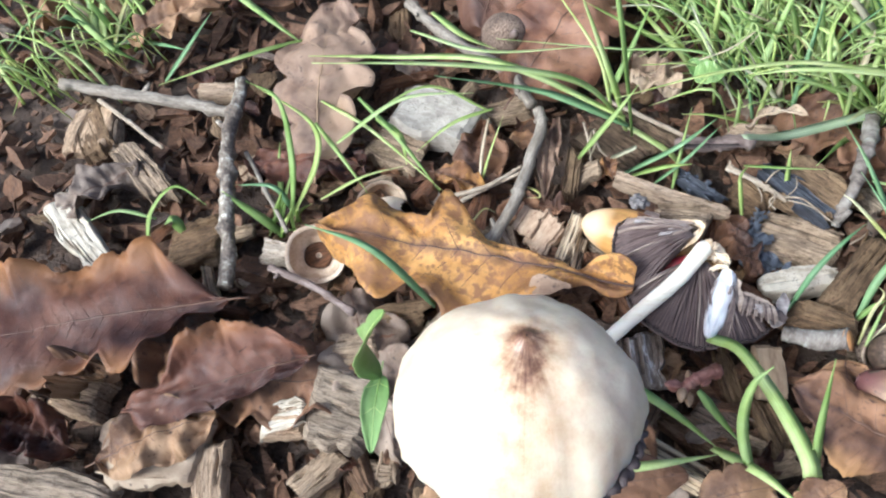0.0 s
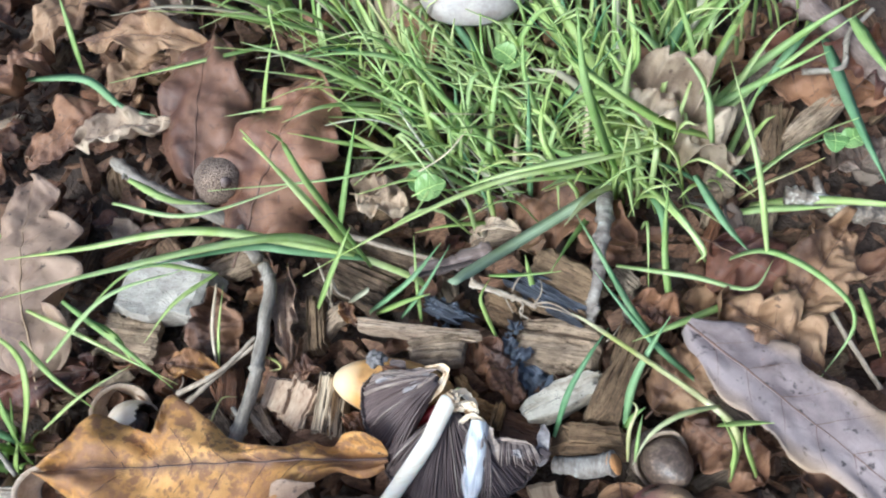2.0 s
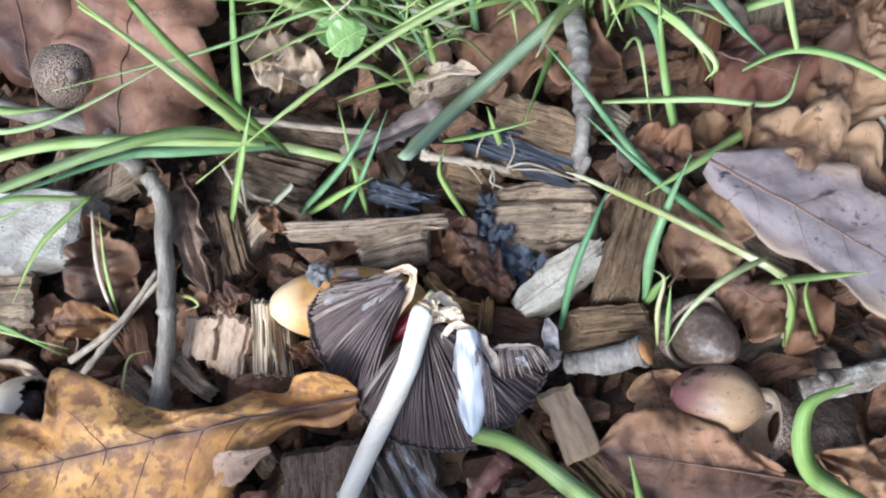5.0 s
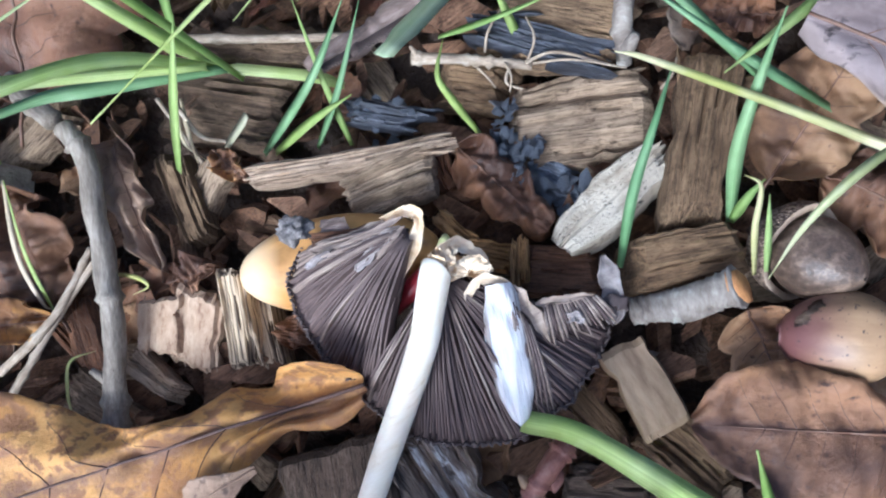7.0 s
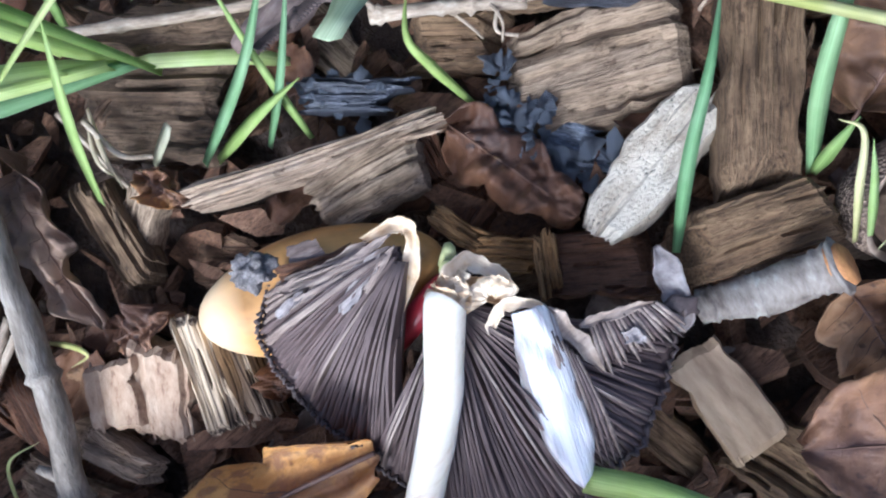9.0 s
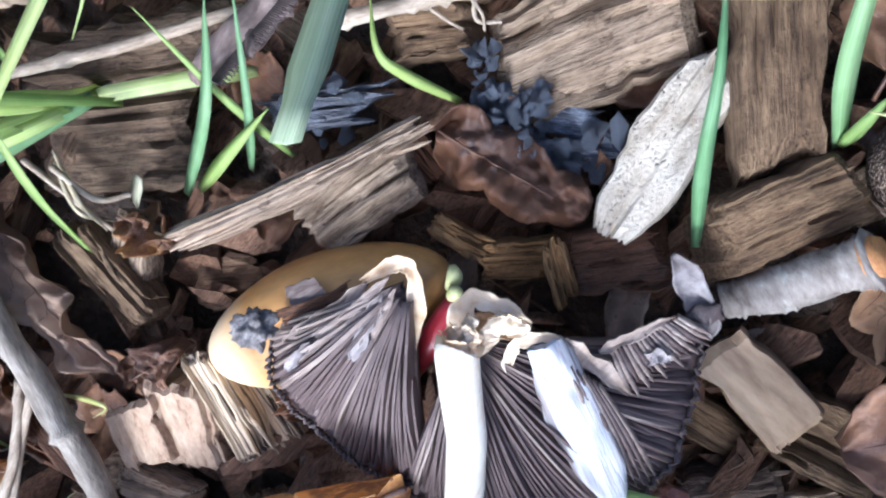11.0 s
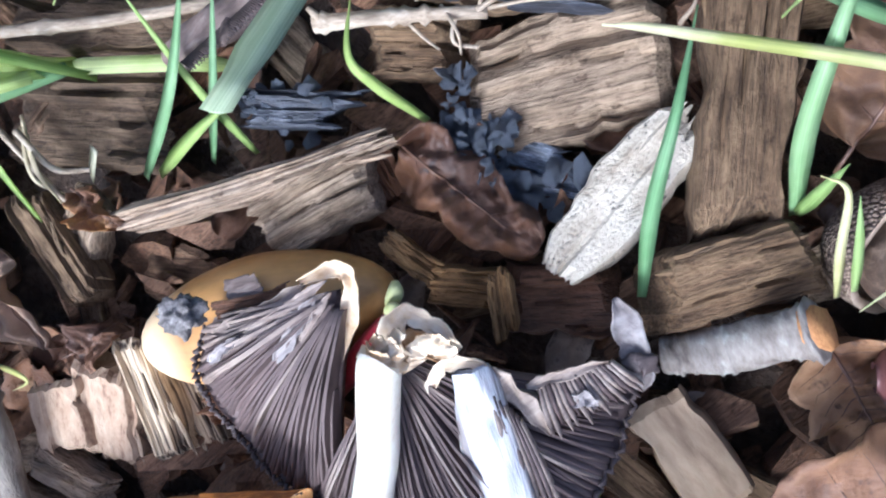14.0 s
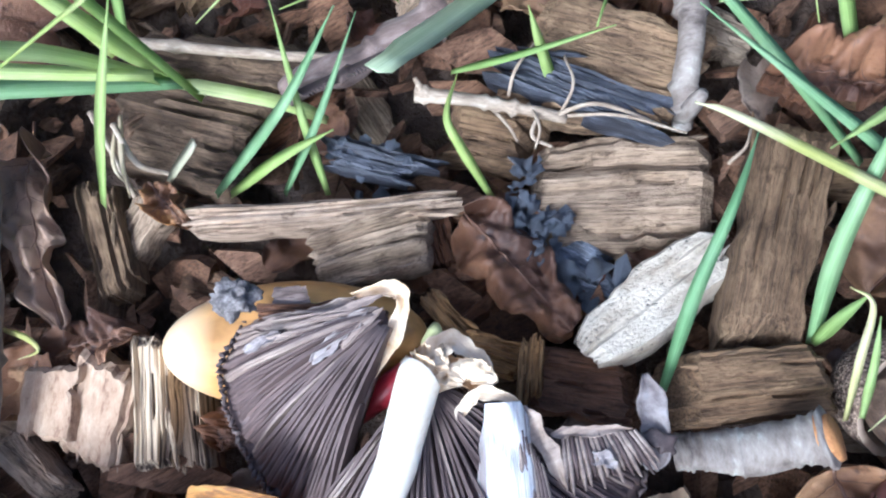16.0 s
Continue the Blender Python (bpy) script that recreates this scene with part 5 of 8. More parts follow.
for ends in ([(0.0486, 0.1042, 0.0040), (0.0501, 0.1044, 0.0050), (0.0508, 0.1054, 0.0046)], [(0.0484, 0.1034, 0.0056), (0.0494, 0.1033, 0.0062), (0.0500, 0.1034, 0.0060)]):
    v, f = tube(bent(ends, 4), [0.0004 + 0.0005 * math.sin(math.pi * k / 8) for k in range(9)], 8)
    bud = link("seed_bud", v, f, SHOOT_GREEN, sprout, "pale green bud")
    bud.matrix_parent_inverse = sprout.matrix_world.inverted()
chip((0.0369, 0.1157, 0.0068), (0.0405, 0.1140, 0.0072), 0.0024, 0.0005, BARK_BROWN, 91, "thin dark bark flake on the acorn", name="bark_flake", splinters=False)
chip((0.0351, 0.1148, 0.0078), (0.0424, 0.1113, 0.0078), 0.0019, 0.0006, WOOD_BROWN, 92, "dark brown bark strip along the cap's edge", name="bark_flake", splinters=False)

# ---- wood chips one by one ----
C = "weathered wood chip in the mulch"
chip((0.0674, 0.1153, -0.0030), (0.0857, 0.1059, -0.0030), 0.0147, .011, WOOD_GREY, 1, "thick blocky weathered wood chip with charred end", ragged=.1, ridge=.12, round_end=.16)
chip((0.0632, 0.0959, 0.0020), (0.0829, 0.0996, -0.0010), 0.86 * 0.0086, .0055, LICHEN_SMOOTH, 2, "whitish lichen-flecked wood chip", round_end=.5, ridge=.16, ragged=.1, roll=-10, cracks=False, wavy=1.0)
chip((0.0797, 0.0890, 0.0030), (0.0965, 0.1062, 0.0010), 0.0082, .007, WOOD_TAN, 3, "flat brown plank-like wood chip", ridge=.07, ragged=.06, roll=4)
chip((0.0701, 0.0875, 0.0040), (0.0825, 0.0826, 0.0030), 0.0075, .007, WOOD_TAN, 4, "squared tan wood chip with clear grain", ridge=.08, ragged=.07)
chip((0.0619, 0.0802, 0.0010), (0.0611, 0.0674, 0.0000), 0.0068, .005, WOOD_SMOOTH, 5, "smooth tan wood chip below the fallen cap", ridge=.03, ragged=.03, wavy=.3, cracks=False)
chip((0.0314, 0.1296, 0.0050), (0.0592, 0.1176, 0.0030), 0.0036, .005, WOOD_PALE, 6, "long pale splinter of wood", ragged=.1, ridge=.25, taper=.45, cuts=10)
chip((0.0413, 0.1196, 0.0010), (0.0546, 0.1164, 0.0020), 0.0080, .007, WOOD_GREY, 7, "ridged grey wood chip with open grain", lanes=10, ragged=.14, ridge=.3, cuts=8)
chip((0.0209, 0.1206, 0.0010), (0.0150, 0.1073, -0.0010), 0.0044, .006, WOOD_STRIPED, 8, "striped pale wood chip standing on edge", ragged=.04, ridge=.16, wavy=.25)
chip((0.0213, 0.1157, -0.0030), (0.0178, 0.1056, -0.0040), 0.0039, .006, WOOD_STRIPED, 9, "dark striped wood chip on edge", ragged=.05, ridge=.16, wavy=.25)
chip((0.0094, 0.1232, 0.0010), (0.0046, 0.1164, 0.0000), 0.0070, .006, WOOD_PINK, 10, "pinkish crumbly wood chip", ragged=.12, ridge=.1, wavy=.6, cracks=False)
chip((0.0148, 0.1206, 0.0000), (0.0075, 0.1119, -0.0020), 0.0083, .006, WOOD_PINK, 11, "pinkish wood chip with torn ends", ragged=.12, ridge=.1, wavy=.6, cracks=False)
chip((0.0217, 0.1411, 0.0020), (0.0191, 0.1285, 0.0000), 0.0045, .005, WOOD_TAN, 12, "upright tan splinter of split wood", lanes=6, ragged=.2, ridge=.3)
chip((0.0278, 0.1362, 0.0010), (0.0195, 0.1333, -0.0020), 0.0053, .004, WOOD_GREY, 13, C)
leaf((0.0593, 0.1161, 0.0000), (0.0632, 0.0986, 0.0010), .0046, LEAF_DARK, 95, "dark reddish-brown leaf piece between the chips", lobes=2.3, lobe=.24, curl=-.3, arch=.05, wave=.45, stalk=0, name="leaf_scrap", shape=.55, full=.35)
chip((0.0566, 0.1191, -0.0020), (0.0550, 0.1128, -0.0040), 0.0034, .004, WOOD_BROWN, 15, "small brown wood chip in mulch")
chip((0.0590, 0.0996, 0.0030), (0.0554, 0.0941, 0.0020), 0.0026, .003, WOOD_YELLOW, 16, "small yellow wood splinter standing up", lanes=4, ragged=.15)
chip((0.0575, 0.0963, -0.0015), (0.0653, 0.0904, -0.0015), 0.0079, .005, WOOD_BROWN, 17, "reddish-brown damp wood chip")
chip((0.0519, 0.1033, -0.0010), (0.0570, 0.0984, -0.0010), 0.0041, .004, WOOD_YELLOW, 18, "yellow-brown wood chip under the cap", ragged=.15)
chip((0.0512, 0.1102, -0.0010), (0.0530, 0.1034, -0.0010), 0.0027, .003, WOOD_YELLOW, 93, "small tan bark chip by the acorn", ragged=.2)
chip((0.0206, 0.0904, 0.0000), (0.0153, 0.0781, 0.0000), 0.0171, .007, WOOD_DARK, 19, "square dark brown wood chip beneath the stem", ridge=.1, ragged=.06)
chip((0.0312, 0.0849, -0.0010), (0.0317, 0.0718, -0.0010), 0.0129, .006, WOOD_SCORCHED, 20, "blackened wood chip with pale streaks", ridge=.55, lanes=7)
chip((0.0602, 0.0684, -0.0040), (0.0635, 0.0578, -0.0040), 0.0088, .006, WOOD_TAN, 21, C)
chip((0.0446, 0.0680, -0.0040), (0.0544, 0.0608, -0.0040), 0.0077, .006, WOOD_DARK, 22, C)
chip((0.0281, 0.1546, -0.0010), (0.0440, 0.1391, -0.0010), 0.0198, .008, WOOD_STUB, 23, "weathered fibrous stub of wood among grass roots", lanes=24, ridge=.5, ragged=.2)
chip((0.0637, 0.1275, -0.0020), (0.0698, 0.1217, -0.0020), 0.0074, .006, WOOD_TAN, 24, "orange-brown wood chip with rough end", ragged=.2)
chip((0.0763, 0.1312, 0.0020), (0.0895, 0.1170, 0.0010), 0.0142, .008, WOOD_TAN, 25, "broad tan wood chip with a charred side", ridge=.15)
chip((-0.0292, 0.1636, 0.0030), (-0.0074, 0.1523, 0.0030), 0.0178, .010, GREY_BLOCK, 26, "pale grey blocky wood chip", ragged=.05, ridge=.03, wavy=.7, round_end=.25, cracks=False)
chip((-0.0381, 0.1530, -0.0010), (-0.0227, 0.1454, -0.0010), 0.0127, .006, WOOD_GREY, 27, C)
chip((0.1502, 0.1429, 0.0020), (0.1685, 0.1501, 0.0020), 0.0068, .007, WOOD_GREY, 28, "grey wood chip lying on edge", round_end=.3)
chip((0.1445, 0.1385, 0.0000), (0.1534, 0.1554, 0.0000), 0.0051, .006, WOOD_TAN, 29, C)
chip((0.1450, 0.1548, 0.0000), (0.1421, 0.1413, 0.0000), 0.0036, .005, WOOD_PALE, 30, C)
chip((0.0284, 0.0586, 0.0000), (0.0431, 0.0488, 0.0000), 0.0064, .006, WOOD_STRIPED, 31, "striped pale wood chip near the standing mushroom", ridge=.3, lanes=9)
chip((-0.0481, 0.0697, 0.0060), (-0.0335, 0.0647, 0.0040), 0.0192, .008, WOOD_GREY, 32, "beige squared wood chip", ridge=.12)
chip((-0.0961, 0.1198, -0.0020), (-0.0805, 0.1213, -0.0020), 0.0157, .006, WOOD_TAN, 33, C)
chip((-0.1169, 0.1554, 0.0020), (-0.1009, 0.1369, 0.0020), 0.0084, .006, WOOD_GREY, 34, C)
chip((-0.1315, 0.1570, 0.0000), (-0.1296, 0.1742, 0.0000), 0.0141, .005, WOOD_PALE, 35, C)
chip((-0.0000, 0.1180, 0.0000), (0.0035, 0.1103, -0.0010), 0.0030, .004, WOOD_PALE, 36, "thin pale splinter of split wood")
chip((0.0013, 0.1187, 0.0000), (0.0031, 0.1104, -0.0020), 0.0026, .004, WOOD_PALE, 37, "thin pale splinter of split wood")
chip((-0.0673, 0.1161, 0.0010), (-0.0584, 0.1140, 0.0010), 0.0062, .005, WOOD_LICHEN, 39, C)
chip((-0.0963, 0.1776, 0.0000), (-0.0832, 0.1765, 0.0000), 0.0059, .005, WOOD_PALE, 40, C)
chip((-0.0599, 0.0650, 0.0030), (-0.0503, 0.0654, 0.0030), 0.0072, .005, WOOD_PALE, 41, C)
chip((-0.1177, 0.0791, -0.0000), (-0.1062, 0.0749, 0.0000), 0.0128, .006, WOOD_PALE, 42, C)
chip((0.0661, 0.1453, -0.0000), (0.0780, 0.1436, 0.0000), 0.0051, .004, WOOD_PALE, 44, "small pale wood chip among grass")
chip((0.1551, 0.1693, 0.0000), (0.1653, 0.1670, 0.0000), 0.0099, .006, WOOD_GREY, 45, C)
chip((0.1403, 0.1549, 0.0000), (0.1521, 0.1663, 0.0000), 0.0056, .006, WOOD_GREY, 46, C)
chip((0.1448, 0.1415, 0.0000), (0.1550, 0.1528, -0.0000), 0.0051, .006, WOOD_TAN, 47, C)
chip((0.1076, 0.1148, 0.0000), (0.0974, 0.1103, 0.0000), 0.0070, .004, WOOD_BROWN, 48, C)

chip((-0.0999, 0.0592, 0.0040), (-0.0751, 0.0594, 0.0050), 0.0191, .004, LEAF_PALE, 49, "smooth tan sheet of inner bark", ridge=.1, ragged=.08, round_end=.25, name="bark_sheet")
chip((-0.0733, 0.0613, 0.0030), (-0.0716, 0.0453, 0.0030), 0.0082, .006, WOOD_PALE, 50, "upright pale wood chip by the leaf")
chip((-0.1278, 0.0527, 0.0060), (-0.0956, 0.0464, 0.0040), 0.0122, .006, WOOD_GREY, 51, "grey weathered wood at the edge", round_end=.3)
chip((-0.0604, 0.0657, 0.0030), (-0.0500, 0.0682, 0.0030), 0.0082, .004, LICHEN_SMOOTH, 52, "sunlit cream wood chip")
chip((-0.0519, 0.0493, 0.0000), (-0.0416, 0.0583, 0.0000), 0.0072, .005, WOOD_GREY, 53, "grey wood chip by the standing mushroom")
chip((-0.0443, 0.0838, 0.0020), (-0.0333, 0.0848, 0.0020), 0.0094, .006, WOOD_GREY, 54, "grey crumbling wood chip")
chip((-0.1343, 0.1375, 0.0020), (-0.1127, 0.1123, 0.0030), 0.0095, .006, LICHEN_SMOOTH, 55, "pale streaked wood chip on the mulch")
chip((-0.0951, 0.1183, 0.0000), (-0.0816, 0.1229, 0.0000), 0.0142, .006, WOOD_TAN, 56, "tan wood chip split along its grain")
chip((-0.1338, 0.1717, 0.0000), (-0.1265, 0.1573, 0.0000), 0.0103, .005, WOOD_TAN, 57, "tan wood chip among leaves")
chip((-0.1191, 0.1559, 0.0010), (-0.1003, 0.1394, 0.0010), 0.0069, .005, WOOD_GREY, 58, "grey splinter on dark mulch")

# charred flakes
CHAR_MESHES = []
for k in range(14):
    rng = random.Random(500 + k)
    bm = bmesh.new()
    n = rng.randint(5, 8)
    for q in range(n):
        a = 2 * math.pi * q / n + rng.uniform(-0.3, 0.3)
        r = rng.uniform(0.5, 1.1)
        for z in (-0.05, 0.05):
            bm.verts.new((r * math.cos(a), r * 0.75 * math.sin(a), z * rng.uniform(0.6, 1.4) + 0.3 * r * math.cos(a * 2 + k)))
    bmesh.ops.convex_hull(bm, input=bm.verts)
    bmesh.ops.bevel(bm, geom=bm.edges[:], offset=0.04, segments=1, affect="EDGES")
    me = bpy.data.meshes.new("charcoal_flake")
    bm.to_mesh(me)
    bm.free()
    me.materials.append(CHARCOAL)
    CHAR_MESHES.append(me)


def char_patch(p, q, count, size, seed, z=0.0, tilt=0.6, wide=0.28):
    """Flakes of charcoal heaped between p and q."""
    rng = random.Random(seed)
    a, b = Vector(p), Vector(q)
    for k in range(count):
        t, s = rng.random(), rng.uniform(-1, 1)
        c = a.lerp(b, t) + (b - a).cross(Vector((0, 0, 1))) * wide * s
        c.z += rng.uniform(-0.0022, 0.0012) + z
        ob = new("charcoal_flake", rng.choice(CHAR_MESHES))
        ob.matrix_world = (Matrix.Translation(c) @ Euler((rng.uniform(-tilt, tilt), rng.uniform(-tilt, tilt), rng.uniform(0, 6))).to_matrix().to_4x4()
                           @ Matrix.Scale(size * rng.uniform(0.5, 1.5), 4))
        tagged(ob, "blue-black flake of charcoal in a heap", "charcoal", "charcoal flakes")


chip((0.0621, 0.1141, -0.0035), (0.0702, 0.1021, -0.0045), 0.0075, 0.005, CHARCOAL, 61, "crumbling charred lump under its flakes", ridge=.4, ragged=.3, name="charred_lump")
chip((0.0491, 0.1306, 0.0020), (0.0569, 0.1233, 0.0010), 0.0043, .003, CHAR_BLACK, 62, "layered blue-grey slab of charcoal", ridge=.5, ragged=.5, name="charred_slab")
char_patch((0.0491, 0.1324, 0.0010), (0.0565, 0.1236, 0.0010), 20, .0009, 1, tilt=.5, wide=.25)
char_patch((0.0488, 0.1290, -0.0010), (0.0538, 0.1236, -0.0010), 12, .0011, 6, tilt=.5, wide=.3)
char_patch((0.0617, 0.1147, -0.0012), (0.0675, 0.1087, -0.0012), 95, .00115, 2, tilt=1.0, wide=.38)
char_patch((0.0691, 0.1191, -0.0010), (0.0656, 0.1140, -0.0010), 30, .0010, 5, tilt=1.0, wide=.25)
char_patch((0.0628, 0.1091, -0.0025), (0.0703, 0.1006, -0.0025), 34, .0016, 3, tilt=.8, wide=.2)
chip((0.0723, 0.1292, 0.0030), (0.0845, 0.1147, 0.0010), 0.0053, .005, CHAR_BLACK, 60, "charred black slab of wood", ridge=.1, ragged=.4, name="charred_slab")

# ---- twigs ----
twig([(0.0118, 0.1517, 0.0080), (0.0117, 0.1451, 0.0070), (0.0079, 0.1324, 0.0060), (0.0030, 0.1217, 0.0050), (-0.0054, 0.1092, 0.0020)], .0016, .0017, BARK_GREY, 1, "smooth grey twig with swollen nodes", 4)
twig([(0.0660, 0.0831, 0.0010), (0.0691, 0.0817, 0.0020), (0.0724, 0.0803, 0.0030), (0.0753, 0.0792, 0.0050), (0.0781, 0.0783, 0.0070)], 0.0019, 0.0025, BARK_RINGED, 2, "short grey stick with ringed bark and orange broken end", 12, cut=CUT_WOOD, lumpy=.28, stubs=0)
twig([(0.1007, 0.1425, 0.0040), (0.0955, 0.1310, 0.0070), (0.0900, 0.1200, 0.0045), (0.0861, 0.1139, -0.0020)], .0021, .0012, BARK_RINGED, 3, "upright grey-brown twig among the grass", 5, lumpy=.35)
twig([(-0.0784, 0.1741, 0.0060), (-0.0795, 0.1480, 0.0070), (-0.0765, 0.1253, 0.0060), (-0.0748, 0.1021, 0.0040)], .0019, .0021, BARK_LICHEN, 4, "mossy dark twig on the chips", 5, lumpy=.45)
twig([(-0.1427, 0.1821, 0.0030), (-0.1101, 0.1723, 0.0040), (-0.0804, 0.1636, 0.0030)], .002, .0018, BARK_GREY, 5, "thick grey twig lying flat", 3)
twig([(-0.0635, 0.1085, 0.0030), (-0.0504, 0.1014, 0.0040), (-0.0392, 0.0932, 0.0030)], .0011, .0009, BARK_BROWN, 6, "thin reddish twig on wood chips", 3)
twig([(-0.0275, 0.2038, 0.0040), (-0.0138, 0.1864, 0.0040), (0.0053, 0.1697, 0.0040)], .0016, .002, BARK_GREY, 7, "knobbly lilac-grey twig beside leaves", 5, lumpy=.4)
twig([(0.0053, 0.1697, 0.0040), (0.0098, 0.1543, 0.0060)], .0017, .0016, BARK_GREY, 17, "knobbly lilac-grey twig beside leaves", 2, lumpy=.4)
twig([(0.0309, 0.1578, 0.0030), (0.0435, 0.1474, 0.0040), (0.0555, 0.1392, 0.0030)], .0007, .0006, ROOT, 8, "pale dry stalk on the litter", 1, stubs=0)
withered = twig([(0.0478, 0.1372, 0.0060), (0.0519, 0.1366, 0.0070), (0.0573, 0.1358, 0.0070), (0.0685, 0.1367, 0.0060)], .0016, .0020, BARK_BROWN, 9, "withered hairy stalk beside a grass blade", 2, lumpy=.5)
hv, hf = [], []
wm = withered.matrix_world.inverted()
for k in range(60):
    t = k / 60
    b = wm @ (Vector((0.0493, 0.1351, 0.0088)).lerp(Vector((0.0636, 0.1340, 0.0088)), t))
    d = wm.to_3x3() @ Vector((0.35, -1, 0.3)).normalized()
    tv, tf = tube([b, b + d * 0.0012, b + d * 0.0021 + Vector((0.0004 * math.sin(k * 3), 0, 0.0002))], [0.00012, 0.0001, 0.00005], 4)
    hf += [tuple(q + len(hv) for q in f) for f in tf]
    hv += tv
link("hair_fringe", hv, hf, RIM, withered, "dark bristly hairs")
for k, (a, b, c) in enumerate((((0.0717, 0.1235, 0.0020), (0.0712, 0.1200, 0.0030), (0.0701, 0.1191, 0.0000)), ((0.0736, 0.1204, 0.0010), (0.0767, 0.1221, 0.0040), (0.0779, 0.1261, 0.0030)), ((0.0748, 0.1205, 0.0010), (0.0796, 0.1165, 0.0030), (0.0852, 0.1118, 0.0010)), ((0.0875, 0.1067, 0.0000), (0.0893, 0.1070, 0.0020), (0.0915, 0.1089, 0.0010)), ((0.0702, 0.1256, 0.0020), (0.0723, 0.1272, 0.0040), (0.0769, 0.1295, 0.0040)), ((0.0680, 0.1258, 0.0010), (0.0684, 0.1221, 0.0020), (0.0687, 0.1209, 0.0000)))):
    twig([a, b, c], .00022, .00014, ROOT, 70 + k, "fine pale rootlet over the mulch", 0, name="root", stubs=0)
twig([(0.0609, 0.1308, 0.0030), (0.0675, 0.1258, 0.0030), (0.0746, 0.1202, 0.0010)], .0009, .0006, ROOT, 10, "pale knotted root with fine hairs", 5, lumpy=.5, name="root")
twig([(0.0741, 0.1207, 0.0020), (0.0782, 0.1190, 0.0030), (0.0837, 0.1135, 0.0010)], .0003, .0002, ROOT, 11, "fine pale rootlet over the mulch", 0, name="root", stubs=0)
twig([(0.0731, 0.1227, 0.0010), (0.0703, 0.1203, 0.0010), (0.0717, 0.1183, 0.0000)], .00025, .0002, ROOT, 12, "fine pale rootlet over the mulch", 0, name="root", stubs=0)
twig([(0.0271, 0.1466, 0.0030), (0.0278, 0.1403, 0.0030), (0.0304, 0.1380, 0.0010)], .0004, .0003, ROOT, 13, "fine pale rootlet over the mulch", 0, name="root", stubs=0)
twig([(0.0247, 0.1504, 0.0020), (0.0256, 0.1412, 0.0020), (0.0255, 0.1374, 0.0010)], .0004, .0003, ROOT, 14, "fine pale rootlet over the mulch", 0, name="root", stubs=0)
twig([(0.1709, 0.1850, 0.0040), (0.1765, 0.1691, 0.0040), (0.1803, 0.1449, 0.0040)], .0028, .003, BARK_BROWN, 15, "dark fallen branch in the litter", 4)
twig([(0.1618, 0.1590, 0.0040), (0.1689, 0.1541, 0.0080), (0.1741, 0.1621, 0.0100), (0.1823, 0.1658, 0.0120)], .0008, .0006, BARK_GREY, 16, "forked bare twiglet on a branch", 3)
twig([(0.1407, 0.1261, 0.0040), (0.1495, 0.1207, 0.0040), (0.1617, 0.1123, 0.0040)], .0024, .0022, BARK_LICHEN, 18, "lichen-crusted twig lying in litter", 4, lumpy=.5)
budded = twig([(0.0492, 0.0734, 0.0035), (0.0445, 0.0717, 0.0050), (0.0398, 0.0691, 0.0030)], .0014, .0012, BARK_RED, 19, "red-brown budded twig under the cap", 5, lumpy=.4, stubs=0)
for base, way, r, tall, hue in (((0.0421, 0.0708, 0.0035), (0.0416, 0.0743, 0.0050), .0010, .0030, BUD_OCHRE), ((0.0462, 0.0719, 0.0035), (0.0438, 0.0686, 0.0050), .0012, .0034, BARK_RED), ((0.0396, 0.0698, 0.0040), (0.0354, 0.0701, 0.0060), .0017, .0042, BARK_RED), ((0.0400, 0.0691, 0.0040), (0.0392, 0.0663, 0.0050), .0014, .0040, BUD_OCHRE), ((0.0412, 0.0687, 0.0030), (0.0410, 0.0650, 0.0030), .0012, .0036, BUD_OCHRE)):
    m = budded.matrix_world.inverted() @ aimed(base, Vector(way) - Vector(base))
    bv, bf = lathe([(r * math.sin(math.pi * (0.08 + 0.9 * k / 12)) ** 0.7 * (1 - 0.35 * k / 12), tall * k / 12) for k in range(13)], 16, 0.45, r * 9e4)
    link("bud", [m @ Vector(q) for q in bv], bf, hue, budded, "knobbly bud")
twig([(0.0979, 0.0607, 0.0030), (0.1092, 0.0578, 0.0050), (0.1227, 0.0534, 0.0040)], .0022, .002, BARK_LICHEN, 20, "lichen-crusted twig lying in litter", 4, lumpy=.5)
twig([(0.1363, 0.1036, 0.0040), (0.1362, 0.0887, 0.0050), (0.1375, 0.0764, 0.0040)], .0006, .0005, ROOT, 21, "dry bent stalk over brown leaves", 2, stubs=0)
twig([(-0.0177, 0.1214, 0.0040), (-0.0045, 0.1276, 0.0050), (0.0066, 0.1319, 0.0060)], .0006, .0005, ROOT, 22, "dry bent stalk over brown leaves", 2, stubs=0)
twig([(-0.0163, 0.1264, 0.0040), (-0.0045, 0.1276, 0.0060), (0.0060, 0.1337, 0.0060)], .0007, .0005, ROOT, 23, "dry bent stalk over brown leaves", 2, stubs=0)
twig([(-0.1284, 0.1747, 0.0020), (-0.1144, 0.1628, 0.0030), (-0.1026, 0.1531, 0.0020)], .0008, .0006, ROOT, 24, "dry thin twig on wood chips", 2, stubs=0)
twig([(-0.0753, 0.1481, 0.0030), (-0.0667, 0.1325, 0.0040), (-0.0600, 0.1198, 0.0020)], .0007, .0006, BARK_GREY, 25, "thin grey twig on wood chips", 2, stubs=0)

